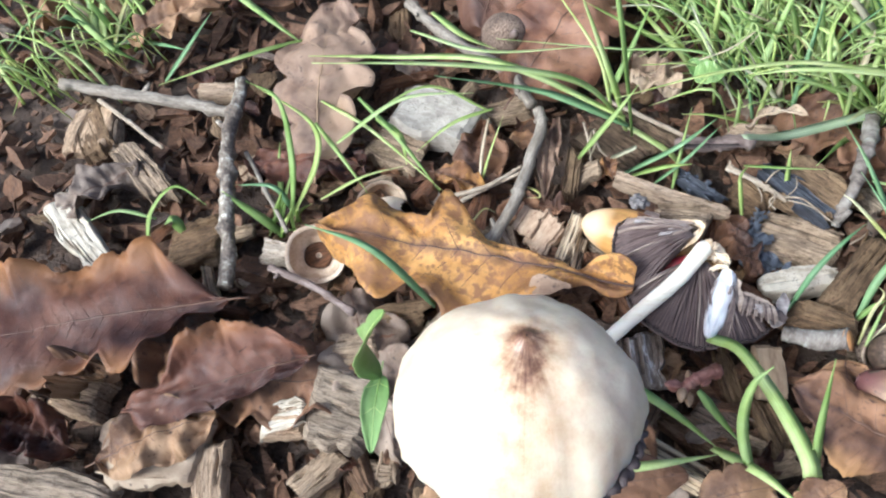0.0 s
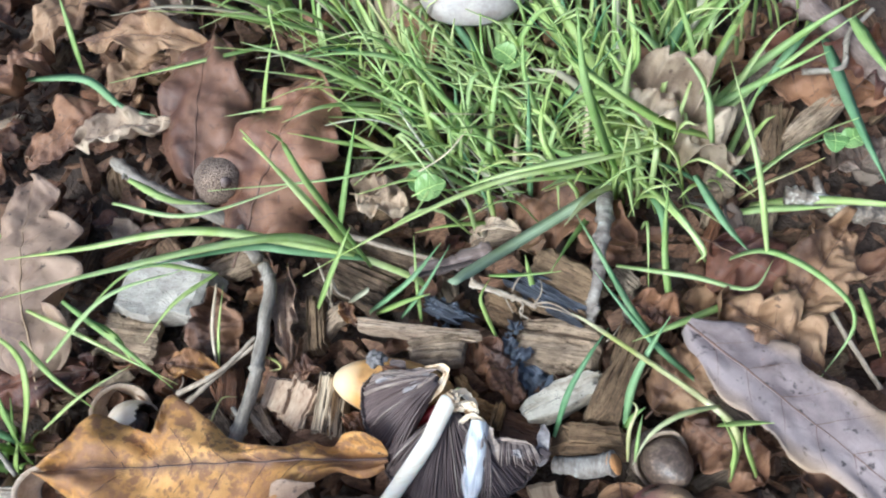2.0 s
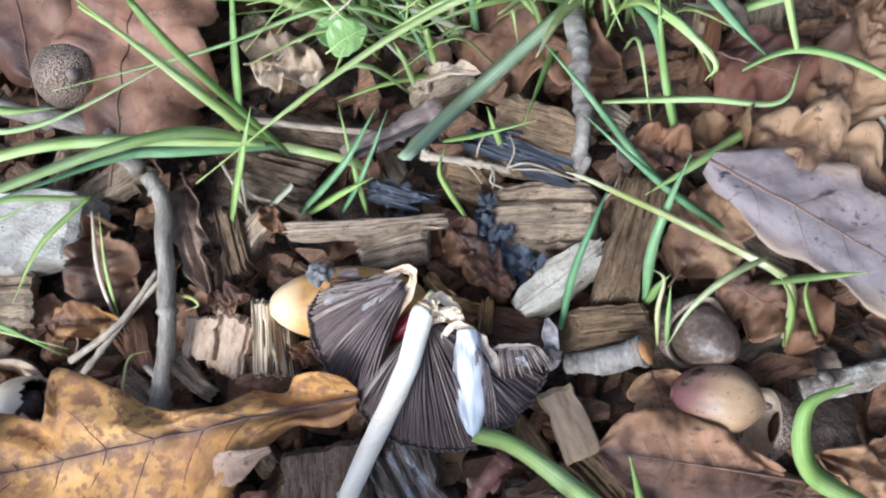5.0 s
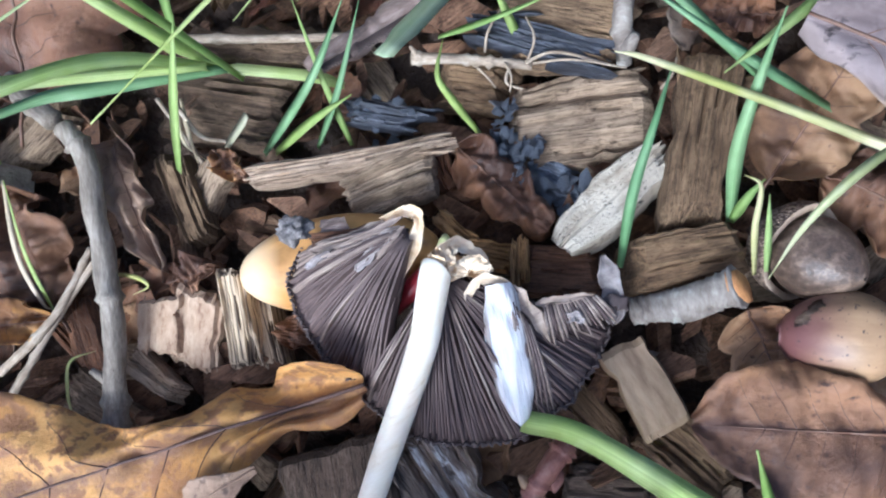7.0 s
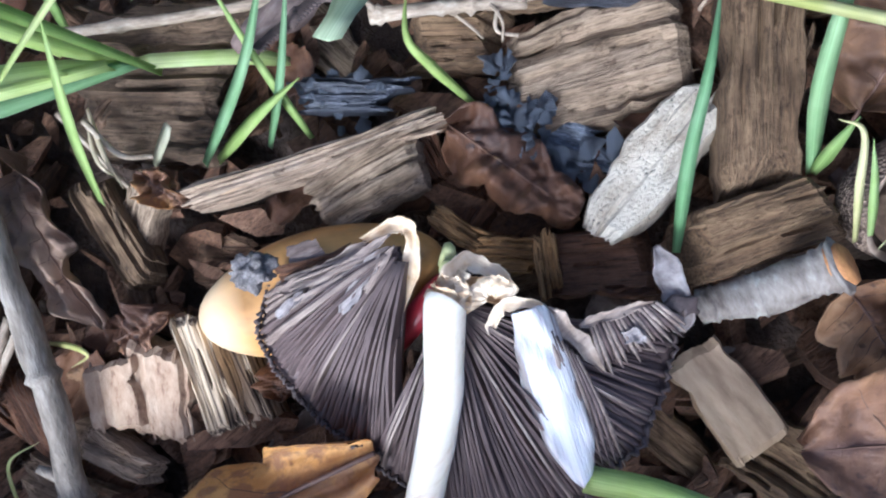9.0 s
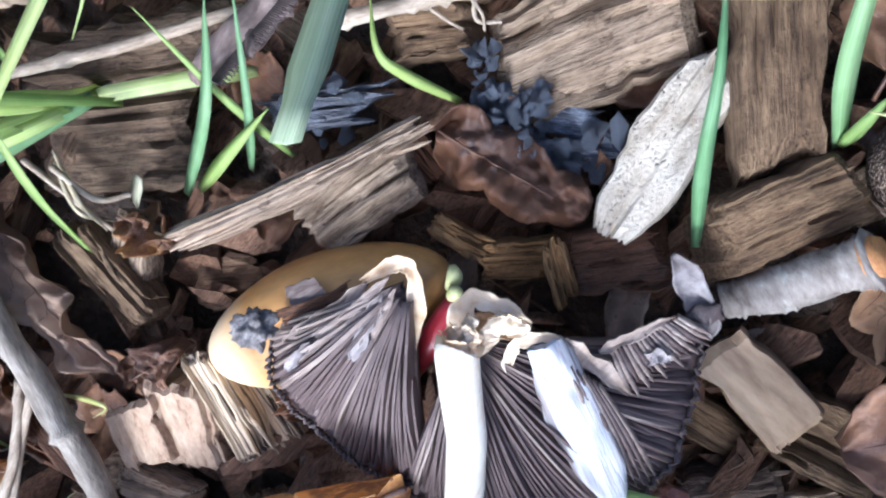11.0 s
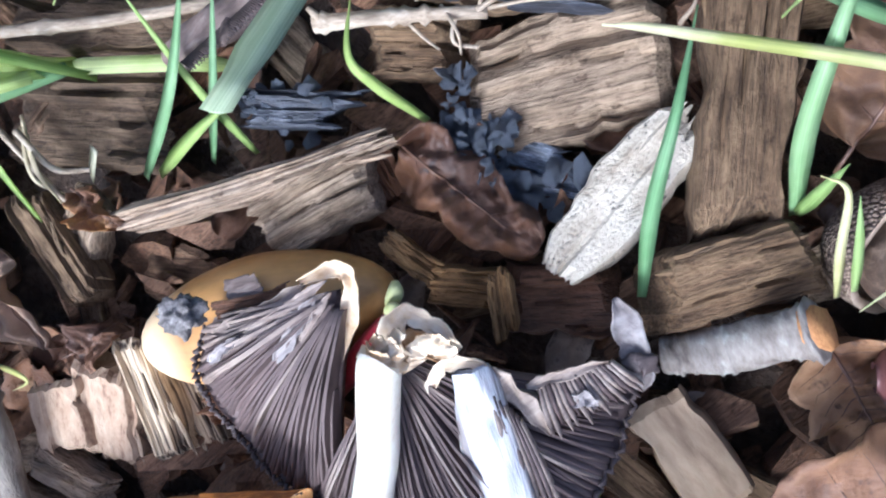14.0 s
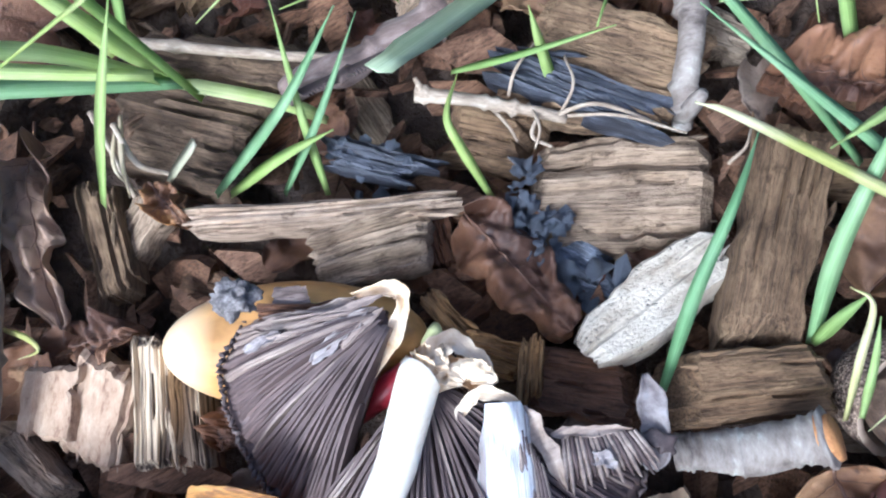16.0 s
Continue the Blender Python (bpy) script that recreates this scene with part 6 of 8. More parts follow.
# ---- acorns and cups ----
acorn_cup((0.0886, 0.0778, -0.0005), (0.15, -0.5, 0.5), .0068, .0060, 1, "grey acorn cup with its nut", ACORN_DARK)
nut = new("acorn")
nut.matrix_world = aimed((0.0853, 0.0660, 0.0030), (0.80, -0.60, 0.10))
tagged(nut, "rosy-tan acorn with a ragged split in its shell", "acorn", "acorns and cups")
shell_rows = [(0.0061 * max(0.03, math.sin(math.pi * (k / 80) ** 1.12)) ** (0.42 if k < 38 else 0.6), 0.0152 * (k / 80 - 0.5)) for k in range(81)]
v, f = lathe(shell_rows, 140, 0.07, 3)
turn = nut.matrix_world.to_3x3().inverted()
rent = [(turn @ Vector((-0.12 - 0.15 * k, 0.92 - 0.03 * k, 0.52 + 0.01 * k))).normalized() for k in range(4)]


def rent_in(face):
    c = sum((Vector(v[i]) for i in face), Vector()) / len(face)
    return max(c.normalized().dot(w) for w in rent) > math.cos(0.12 + 0.12 * noise.noise(c * 520) + 0.05 * noise.noise(c * 1900))


link("shell", v, [q for q in f if not rent_in(q)], ACORN_PALE, nut)
# closed inner shell just below, coloured dark in place of shade in the split
v2 = [(x * 0.92, y * 0.92, z * 0.95) for x, y, z in v]
link("hollow", v2, [q[::-1] for q in f], ACORN_DARK, nut, "dark inner shell standing in for the split's shade")
v2, f2 = tube([(0, 0, 0.0072), (0, 0, 0.0086)], [0.0009, 0.0004], 8)
link("tip", v2, f2, ACORN_DARK, nut)
leaf((0.0783, 0.0753, 0.0010), (0.0760, 0.0637, -0.0010), .0058, LEAF_TAN, 87, "scalloped tan leaf scrap in dark mulch", lobes=3, lobe=.2, curl=.15, wave=.2, stalk=0, name="leaf_scrap", full=.4)
acorn_cup((0.0907, 0.0588, -0.0020), (-0.6, 0.5, 0.3), .0062, .005, 4, "small grey-brown acorn cup against an acorn")
acorn_cup((0.0032, 0.1845, 0.0045), (-0.3, 0.5, -0.5), .0072, .008, 2, "rounded grey acorn cup lying mouth down")
acorn_cup((-0.0345, 0.1295, -0.0030), (0.25, -0.45, 0.5), .0078, .007, 3, "acorn cup holding a broken white nut")
acorn_cup((-0.0508, 0.1118, 0.0030), (0.15, -0.42, 0.88), .0084, .0078, 5, "upturned acorn cup showing its pale lining")
broken = new("broken_acorn")
broken.matrix_world = aimed((-0.0312, 0.1242, -0.0015), (-0.55, -0.45, 0.35))
tagged(broken, "broken acorn with a gaping cream shell", "acorn", "acorns and cups")
hole = broken.matrix_world.to_3x3().inverted() @ Vector((0.95, -0.15, 0.35)).normalized()
v, f = lathe(acorn_profile(0.0150, 0.0068), 40, 0.05, 6)


def gaping(face):
    c = sum((Vector(v[i]) for i in face), Vector()) / len(face)
    c.z *= 0.9
    return c.normalized().dot(hole) > 0.74 + 0.14 * noise.noise(c * 420)


link("shell", v, [q for q in f if not gaping(q)], ACORN_INSIDE, broken)
v2 = [(x * 0.9, y * 0.9, z * 0.94) for x, y, z in v]
link("hollow", v2, [q[::-1] for q in f if not gaping(q)], WOOD_DARK, broken, "dark hollow of the nut")
v3, f3 = lathe(acorn_profile(0.0095, 0.0036), 24, 0.12, 9)
link("kernel", v3, f3, ACORN_DARK, broken, "shrivelled dark kernel")

# ---- fallen leaves ----
# lobe tips and sinuses down each side of the yellow leaf
LOBES = ([(0, 0.0022), (0.018, 0.0034), (0.059, 0.005), (0.111, 0.0056), (0.157, 0.0034), (0.21, 0.0052), (0.236, 0.0056), (0.282, 0.0035), (0.383, 0.0042), (0.463, 0.0064), (0.51, 0.0113), (0.56, 0.015), (0.603, 0.0162), (0.612, 0.012), (0.63, 0.0066), (0.731, 0.0092), (0.784, 0.011), (0.826, 0.0131), (0.866, 0.0136), (0.885, 0.009), (0.912, 0.0061), (0.97, 0.0037), (1, 0.001)],
         [(0, 0.0022), (0.03, 0.004), (0.069, 0.004), (0.138, 0.0024), (0.167, 0.0041), (0.207, 0.0062), (0.237, 0.0102), (0.301, 0.015), (0.341, 0.0171), (0.398, 0.0207), (0.48, 0.0219), (0.511, 0.0181), (0.55, 0.0146), (0.595, 0.0137), (0.648, 0.0111), (0.66, 0.0155), (0.697, 0.0184), (0.761, 0.0156), (0.8, 0.0135), (0.843, 0.009), (0.922, 0.0056), (1, 0.001)])
leaf((0.0315, 0.0937, 0.0100), (-0.0483, 0.1152, 0.0115), .0165, LEAF_YELLOW, 1, "yellow-brown oak leaf curled at its lobes", lobes=3.6, lobe=.36, curl=.10, arch=.012, wave=.2, stalk=.0, vein=VEIN_RUST, sides=LOBES)
FOLD_SIDES = ([(0, 0.0005), (0.2, 0.0009), (0.4, 0.0017), (0.6, 0.0026), (0.75, 0.0029), (0.9, 0.0024), (0.97, 0.0014), (1, 0.0003)],
              [(0, 0.0005), (0.2, 0.001), (0.4, 0.0021), (0.55, 0.0029), (0.75, 0.003), (0.9, 0.0023), (0.97, 0.0012), (1, 0.0003)])
leaf((0.0161, 0.0915, 0.0155), (0.0062, 0.0919, 0.0158), .0032, LEAF_FOLD, 61, "pale underside of a lobe folded over the yellow leaf", lobes=.02, lobe=.0, curl=.1, wave=.05, stalk=0, name="leaf_scrap", vein=LEAF_FOLD, sides=FOLD_SIDES)
MAUVE_LOBES = ([(0, 0.0012), (0.019, 0.0026), (0.052, 0.0041), (0.133, 0.0055), (0.204, 0.0078), (0.27, 0.0088), (0.342, 0.0075), (0.408, 0.0084), (0.47, 0.008), (0.527, 0.0099), (0.613, 0.0091), (0.65, 0.0064), (0.78, 0.0061), (0.85, 0.009), (0.93, 0.005), (1, 0.001)],
         [(0, 0.0012), (0.012, 0.0022), (0.04, 0.0031), (0.069, 0.0044), (0.131, 0.0079), (0.17, 0.0079), (0.224, 0.0076), (0.286, 0.0109), (0.325, 0.0109), (0.351, 0.0091), (0.37, 0.0074), (0.415, 0.0072), (0.504, 0.0089), (0.592, 0.0106), (0.7, 0.012), (0.78, 0.009), (0.9, 0.006), (1, 0.001)])
leaf((0.1034, 0.1009, 0.0125), (0.1303, 0.0493, 0.0115), .0110, LEAF_MAUVE, 2, "mauve-grey oak leaf with pale curled edges", lobes=2.7, lobe=.33, curl=.22, arch=.02, wave=.10, stalk=.0, sides=MAUVE_LOBES)
leaf((0.1269, 0.0835, 0.0070), (0.1131, 0.1057, 0.0090), .011, LEAF_TAN, 3, "tan oak leaf tucked behind another", lobes=3, lobe=.35, curl=.2, wave=.3, stalk=.15)
RUST_LOBES = ([(0, 0.0012), (0.056, 0.0024), (0.235, 0.0045), (0.32, 0.0062), (0.481, 0.0075), (0.671, 0.0082), (0.85, 0.0066), (0.95, 0.0034), (1, 0.001)],
         [(0, 0.0014), (0.15, 0.0037), (0.252, 0.009), (0.352, 0.0114), (0.45, 0.0125), (0.62, 0.0112), (0.713, 0.0066), (0.834, 0.0055), (0.93, 0.0038), (1, 0.001)])
leaf((0.0876, 0.0504, 0.0040), (0.0634, 0.0676, 0.0070), .0115, LEAF_RUST, 4, "rust-brown leaf over the wood chips", lobes=3, lobe=.2, curl=.12, arch=.06, wave=.12, vein=VEIN_DARK, sides=RUST_LOBES)
leaf((-0.0034, 0.1857, 0.0060), (0.0102, 0.2365, 0.0080), .0135, LEAF_GLOSSY, 5, "glossy chestnut-brown leaf in the litter", lobes=3, lobe=.07, curl=-.3, wave=.15)
leaf((0.0058, 0.1623, 0.0040), (0.0384, 0.2058, 0.0090), .0175, LEAF_GLOSSY, 6, "glossy brown leaf with a shiny back", lobes=4, lobe=.1, curl=-.35, wave=.15)
RED_LOBES = ([(0, 0.0005), (0.025, 0.0016), (0.133, 0.0084), (0.202, 0.0141), (0.235, 0.0175), (0.32, 0.0182), (0.385, 0.0158), (0.46, 0.0168), (0.515, 0.016), (0.564, 0.0144), (0.656, 0.0172), (0.755, 0.0182), (0.822, 0.0198), (0.888, 0.0173), (0.93, 0.01), (1, 0.001)],
         [(0, 0.0005), (0.03, 0.0019), (0.148, 0.0056), (0.208, 0.0081), (0.268, 0.0116), (0.299, 0.0153), (0.358, 0.0167), (0.428, 0.0121), (0.5, 0.0125), (0.575, 0.0158), (0.677, 0.0169), (0.777, 0.016), (0.87, 0.013), (0.94, 0.008), (1, 0.001)])
leaf((-0.0704, 0.0952, 0.0115), (-0.1385, 0.0859, 0.0125), .0190, LEAF_RED, 7, "large dark red-brown oak leaf", lobes=6.5, lobe=.15, curl=.14, arch=.03, wave=.10, stalk=.08, sides=RED_LOBES)
CURLED_LOBES = ([(0, 0.002), (0.136, 0.0085), (0.269, 0.0125), (0.459, 0.014), (0.527, 0.013), (0.62, 0.0105), (0.7, 0.006), (0.78, 0.0035), (0.923, 0.0043), (1, 0.001)],
         [(0, 0.002), (0.139, 0.004), (0.291, 0.004), (0.374, 0.0055), (0.514, 0.0058), (0.657, 0.0062), (0.77, 0.0058), (0.887, 0.0064), (1, 0.001)])
leaf((-0.0483, 0.0791, 0.0100), (-0.0930, 0.0670, 0.0110), .0105, LEAF_RED, 8, "curled orange-brown oak leaf", lobes=4.5, lobe=.15, curl=.30, arch=.02, wave=.16, roll=-12, stalk=.05, sides=CURLED_LOBES)
leaf((-0.1079, 0.0603, 0.0060), (-0.1269, 0.0676, 0.0120), .007, LEAF_RED, 50, "orange curled leaf lit by the sun", lobes=2, lobe=.25, curl=1.0, wave=.7)
leaf((-0.1162, 0.0750, 0.0060), (-0.0998, 0.0788, 0.0100), .006, LEAF_TAN, 51, "crumpled tan leaf under a larger one", lobes=2, lobe=.25, curl=.8, wave=.8)
leaf((-0.0530, 0.1428, 0.0040), (-0.0506, 0.2052, 0.0060), .0165, LEAF_DUN, 10, "pale brown oak leaf with deep lobes", lobes=4, lobe=.32, curl=.1, wave=.16, vein=VEIN_PALE)
leaf((0.0912, 0.0877, 0.0010), (0.1115, 0.0963, 0.0060), .0075, LEAF_TAN, 11, "tan leaf with a dark midrib", lobes=2, lobe=.2, curl=.3, wave=.3)
leaf((0.0973, 0.0843, 0.0000), (0.1069, 0.0657, 0.0010), .0075, LEAF_BROWN, 12, "dull brown torn leaf on chips", lobes=3, lobe=.3, curl=.2, wave=.4)
leaf((-0.0343, 0.2569, 0.0030), (0.0073, 0.2353, 0.0040), .007, LEAF_TAN, 13, "tan oak leaf in the litter", lobes=3, lobe=.3, wave=.3)
leaf((0.0668, 0.2011, 0.0030), (0.0693, 0.2218, 0.0060), .007, LEAF_TAN, 14, "upright brown leaf among the grass", lobes=2, lobe=.1, curl=.3)
leaf((0.1160, 0.1673, 0.0140), (0.1315, 0.1358, 0.0080), .0085, LEAF_CREAM, 15, "crumpled pale dry leaf caught in the grass", lobes=3, lobe=.4, curl=.6, wave=.9, vein=VEIN_PALE)
leaf((0.0394, 0.1647, 0.0060), (0.0520, 0.1552, 0.0060), .006, LEAF_PALE, 16, "small pale dry leaf beside grass", lobes=2, lobe=.3, curl=.4, wave=.5, vein=VEIN_PALE)
leaf((0.1202, 0.1216, 0.0020), (0.1342, 0.0988, 0.0030), .011, LEAF_RED, 17, "red-brown leaf under the grass", lobes=3, lobe=.2, curl=-.3, wave=.2)
leaf((0.1271, 0.0971, 0.0060), (0.1507, 0.1146, 0.0030), .009, LEAF_TAN, 18, "tan crumpled leaf among grass stalks", lobes=3, lobe=.3, wave=.5)
leaf((-0.1002, 0.0569, 0.0040), (-0.0700, 0.0666, 0.0060), .009, LEAF_TAN, 19, "tan leaf lit by the sun", lobes=2, lobe=.15, wave=.3)
leaf((0.0147, 0.0465, 0.0040), (0.0382, 0.0492, 0.0060), .006, LEAF_BROWN, 20, "brown leaf under the standing mushroom", lobes=2, lobe=.2, curl=.4)
leaf((0.0394, 0.0431, 0.0060), (0.0550, 0.0458, 0.0080), .006, LEAF_TAN, 21, "tan curled leaf near the mushroom", lobes=2, lobe=.2, curl=.5)
leaf((0.0591, 0.0405, 0.0040), (0.0689, 0.0456, 0.0080), .005, LEAF_TAN, 22, "tan curled leaf near the mushroom", lobes=2, lobe=.2, curl=.5)
leaf((0.0158, 0.1525, -0.0005), (0.0118, 0.1265, 0.0010), .0036, LEAF_DUN, 23, "long shrivelled grey-brown leaf", lobes=3, lobe=.15, curl=.8, wave=.6)
leaf((-0.0060, 0.1301, 0.0000), (-0.0043, 0.1532, 0.0000), .008, LEAF_BROWN, 24, "dull brown leaf beneath dry stalks", lobes=3, lobe=.25, wave=.4)
leaf((-0.0182, 0.1353, 0.0040), (-0.0041, 0.1278, 0.0030), .004, LEAF_YELLOW, 25, "small orange-brown curled leaf", lobes=2, lobe=.2, curl=.9, wave=.4)
leaf((-0.1222, 0.1979, 0.0040), (-0.0896, 0.2074, 0.0060), .008, LEAF_TAN, 26, "light brown oak leaf in the litter", lobes=3, lobe=.3, wave=.3)
leaf((-0.0972, 0.2135, 0.0040), (-0.0660, 0.2265, 0.0060), .008, LEAF_BROWN, 27, "dull brown oak leaf in the litter", lobes=3, lobe=.3, wave=.3)
leaf((0.0011, 0.2546, 0.0040), (-0.0111, 0.2801, 0.0060), .009, LEAF_PALE, 28, "pale oak leaf in the litter", lobes=3, lobe=.3, wave=.3)
leaf((-0.0378, 0.2135, 0.0040), (-0.0052, 0.2076, 0.0060), .006, LEAF_PALE, 29, "pale broken leaf on dark litter", lobes=3, lobe=.3, wave=.4)
leaf((-0.0714, 0.2416, 0.0030), (-0.0449, 0.2558, 0.0050), .010, LEAF_BROWN, 30, "dull brown oak leaf in the litter", lobes=3, lobe=.3, wave=.4)
leaf((0.1564, 0.1300, 0.0020), (0.1699, 0.1312, 0.0030), .010, LEAF_GREYBROWN, 31, "grey-brown leaf under a twig", lobes=3, lobe=.2, wave=.4)
leaf((0.1045, 0.1054, 0.0030), (0.0952, 0.1130, 0.0040), .004, LEAF_BROWN, 32, "curled red-brown leaf fragment", lobes=2, lobe=.2, curl=1.0, wave=.4)
leaf((0.0104, 0.1255, -0.0020), (0.0191, 0.1226, -0.0010), .0035, LEAF_BROWN, 70, "red-brown leaf scrap among chips", lobes=2, lobe=.2, curl=.3, wave=.4, name="leaf_scrap", stalk=0)
leaf((0.0255, 0.1099, -0.0040), (0.0217, 0.1061, -0.0040), .003, LEAF_BROWN, 71, "red-brown leaf scrap among chips", lobes=2, lobe=.2, curl=.4, wave=.4, name="leaf_scrap", stalk=0)
leaf((0.0289, 0.1359, 0.0040), (0.0307, 0.1293, 0.0040), .0022, LEAF_YELLOW, 33, "small orange leaf scrap on chips", lobes=2, lobe=.1, curl=1.0, wave=.6, name="leaf_scrap")
leaf((-0.0279, 0.0698, 0.0200), (-0.0207, 0.0692, 0.0541), .0045, HERB, 35, "young green arrow-shaped leaf", lobes=1, lobe=.25, curl=.5, name="green_leaf", vein=GRASS_LIGHT, group="green leaves", stalk=.5)
leaf((-0.0279, 0.0698, 0.0200), (-0.0285, 0.0511, 0.0240), .003, HERB, 36, "narrow green leaf hanging down", lobes=1, lobe=.1, curl=.4, name="green_leaf", vein=GRASS_LIGHT, group="green leaves", stalk=.2)
for k, (p, r) in enumerate((((0.0547, 0.1550, 0.0120), .0042), ((0.0585, 0.1566, 0.0100), .0036), ((0.0745, 0.1803, 0.0080), .004), ((0.0882, 0.1875, 0.0100), .004), ((0.0911, 0.1864, 0.0120), .0035), ((0.1578, 0.1368, 0.0080), .003), ((0.1579, 0.1333, 0.0080), .003))):
    a = k * 2.1
    q = Vector(p) + Vector((math.cos(a), math.sin(a), 0.1)) * r * 2
    leaf(p, q, r, HERB, 40 + k, "small round green herb leaf", lobes=1, lobe=.05, curl=.3, name="herb_leaf", vein=GRASS_LIGHT, group="green leaves", shape=.7, category="herb leaf")

# ---- grass: single blades ----
grass([(0.1158, 0.1515, -0.0042), (0.1012, 0.1440, 0.0040), (0.0740, 0.1326, 0.0125), (0.0570, 0.1180, 0.0330)], .0037, GRASS_DULL, "broad pale blade with a cut blunt end", blunt=True, fold=.15)
grass([(0.1017, 0.0697, -0.0010), (0.1040, 0.0764, 0.0089), (0.1004, 0.0858, 0.0080), (0.0832, 0.1037, 0.0208), (0.0793, 0.1076, 0.0225)], .0021, GRASS_YELLOW, "yellowing blade with a withered tip", twist=.6)
grass([(0.1000, 0.0780, 0.0135), (0.1020, 0.0745, 0.026), (0.1041, 0.0718, 0.0342)], .002, GRASS, "short green side blade of grass")
grass([(0.0600, 0.0420, -0.0060), (0.0625, 0.0492, 0.0095), (0.0529, 0.0718, 0.0145), (0.0465, 0.0790, 0.0105)], .0052, GRASS_LIGHT, "broad green blade arching by the fallen cap", fold=.06, width_end=.62)
grass([(0.0500, 0.1365, -0.003), (0.0462, 0.1397, 0.0000), (0.0368, 0.1475, 0.0015)], .0022, GRASS_LIGHT, "pale stalk of a grass plant", fold=.9, blunt=True)
grass([(0.0368, 0.1482, 0.0000), (0.0258, 0.1490, 0.0176), (0.0112, 0.1479, 0.0273), (-0.0143, 0.1454, 0.0363), (-0.0442, 0.1445, 0.0414)], .0034, GRASS_LIGHT, "long blade arching over the litter", fold=.3)
grass([(0.0368, 0.1470, 0.0030), (0.0202, 0.1515, 0.0107), (0.0090, 0.1550, 0.0130), (-0.0154, 0.1510, 0.0260)], .0034, GRASS_DEEP, "pale green blade arching over the litter", fold=.3)
grass([(0.0378, 0.1453, 0.0008), (0.0330, 0.1512, 0.0361), (0.0315, 0.1560, 0.0469), (0.0316, 0.1500, 0.0590)], .0020, GRASS, "upright blade with a bent yellow tip")
grass([(0.0370, 0.1500, -0.0060), (0.0328, 0.1502, 0.0145), (0.0221, 0.1663, 0.0431)], .0034, GRASS_LIGHT, "upright narrow blade of green grass")
grass([(0.120, 0.118, -0.003), (0.1261, 0.1104, 0.0143), (0.133, 0.098, 0.018), (0.1357, 0.0895, 0.0127), (0.128, 0.083, 0.0)], .0021, GRASS_LIGHT, "bent blade beside the leaves")
grass([(0.1261, 0.1104, 0.0143), (0.132, 0.13, 0.02), (0.1392, 0.1589, 0.0196)], .002, GRASS_LIGHT, "long straight blade of green grass")
grass([(0.0342, 0.1336, -0.0010), (0.0472, 0.1333, 0.0100), (0.0571, 0.1372, 0.0160)], .0022, GRASS_DEEP)
grass([(0.0358, 0.1327, -0.0010), (0.0442, 0.1301, 0.0060), (0.0508, 0.1291, 0.0080)], .0022, GRASS)
grass([(0.0417, 0.1294, -0.0010), (0.0495, 0.1307, 0.0080), (0.0590, 0.1375, 0.0130)], .0016, GRASS_DEEP)
grass([(0.0463, 0.1267, -0.0010), (0.0486, 0.1335, 0.0080), (0.0515, 0.1416, 0.0160)], .0014, GRASS)
grass([(0.0630, 0.1165, -0.0010), (0.0621, 0.1211, 0.0060), (0.0623, 0.1242, 0.0080), (0.0659, 0.1291, 0.0060)], .0015, GRASS)
grass([(0.0681, 0.0889, 0.0010), (0.0739, 0.0950, 0.0100), (0.0804, 0.1001, 0.0140), (0.0871, 0.1055, 0.0120)], .0018, GRASS_DEEP, "blue-green blade across the wood chips")
grass([(0.0838, 0.0860, 0.0000), (0.0874, 0.0921, 0.0090), (0.0931, 0.0972, 0.0150), (0.0994, 0.1018, 0.0180)], .0024, GRASS_DEEP, "broad blue-green blade of grass")
grass([(0.0839, 0.0859, 0.0000), (0.0861, 0.0869, 0.0050), (0.0887, 0.0875, 0.0070)], .0018, GRASS)
grass([(0.0813, 0.0784, 0.0030), (0.0830, 0.0829, 0.0100), (0.0861, 0.0866, 0.0120), (0.0854, 0.0889, 0.0120)], .0011, GRASS_YELLOW, "bent yellow-green blade of grass")
grass([(0.0828, 0.0779, 0.0030), (0.0850, 0.0822, 0.0080), (0.0870, 0.0854, 0.0100)], .0012, GRASS_LIGHT, "bent yellow-green blade of grass")
grass([(0.1021, 0.0901, 0.0040), (0.0955, 0.0978, 0.0120), (0.0920, 0.1069, 0.0140), (0.0888, 0.1191, 0.0140)], .0020, GRASS_DEEP, "broad blue-green blade of grass")
grass([(0.0755, 0.1244, 0.0000), (0.0754, 0.1274, 0.0060), (0.0756, 0.1301, 0.0100)], .0018, GRASS)
grass([(0.0661, 0.1322, 0.0010), (0.0729, 0.1274, 0.0060), (0.0822, 0.1232, 0.0100)], .0014, GRASS)
grass([(0.0221, 0.1378, 0.0020), (0.0302, 0.1405, 0.0140), (0.0378, 0.1456, 0.0220)], .0026, GRASS, "upright green blade over a stub of wood")
grass([(-0.0056, 0.1308, 0.0020), (-0.0022, 0.1378, 0.0080), (0.0020, 0.1472, 0.0120)], .0010, GRASS_LIGHT)
grass([(0.0316, 0.1583, 0.0000), (0.0386, 0.1661, 0.0120), (0.0470, 0.1803, 0.0200)], .0024, GRASS)
grass([(0.0303, 0.2134, 0.0220), (0.0242, 0.2067, 0.0140), (0.0161, 0.1985, 0.0000)][::-1], .0020, GRASS)
grass([(-0.0009, 0.1548, 0.0060), (-0.0126, 0.1489, 0.0080), (-0.0235, 0.1429, 0.0040)], .0018, GRASS)
grass([(-0.0020, 0.1565, 0.0030), (-0.0207, 0.1598, 0.0120), (-0.0435, 0.1440, 0.0120)], .0016, GRASS)
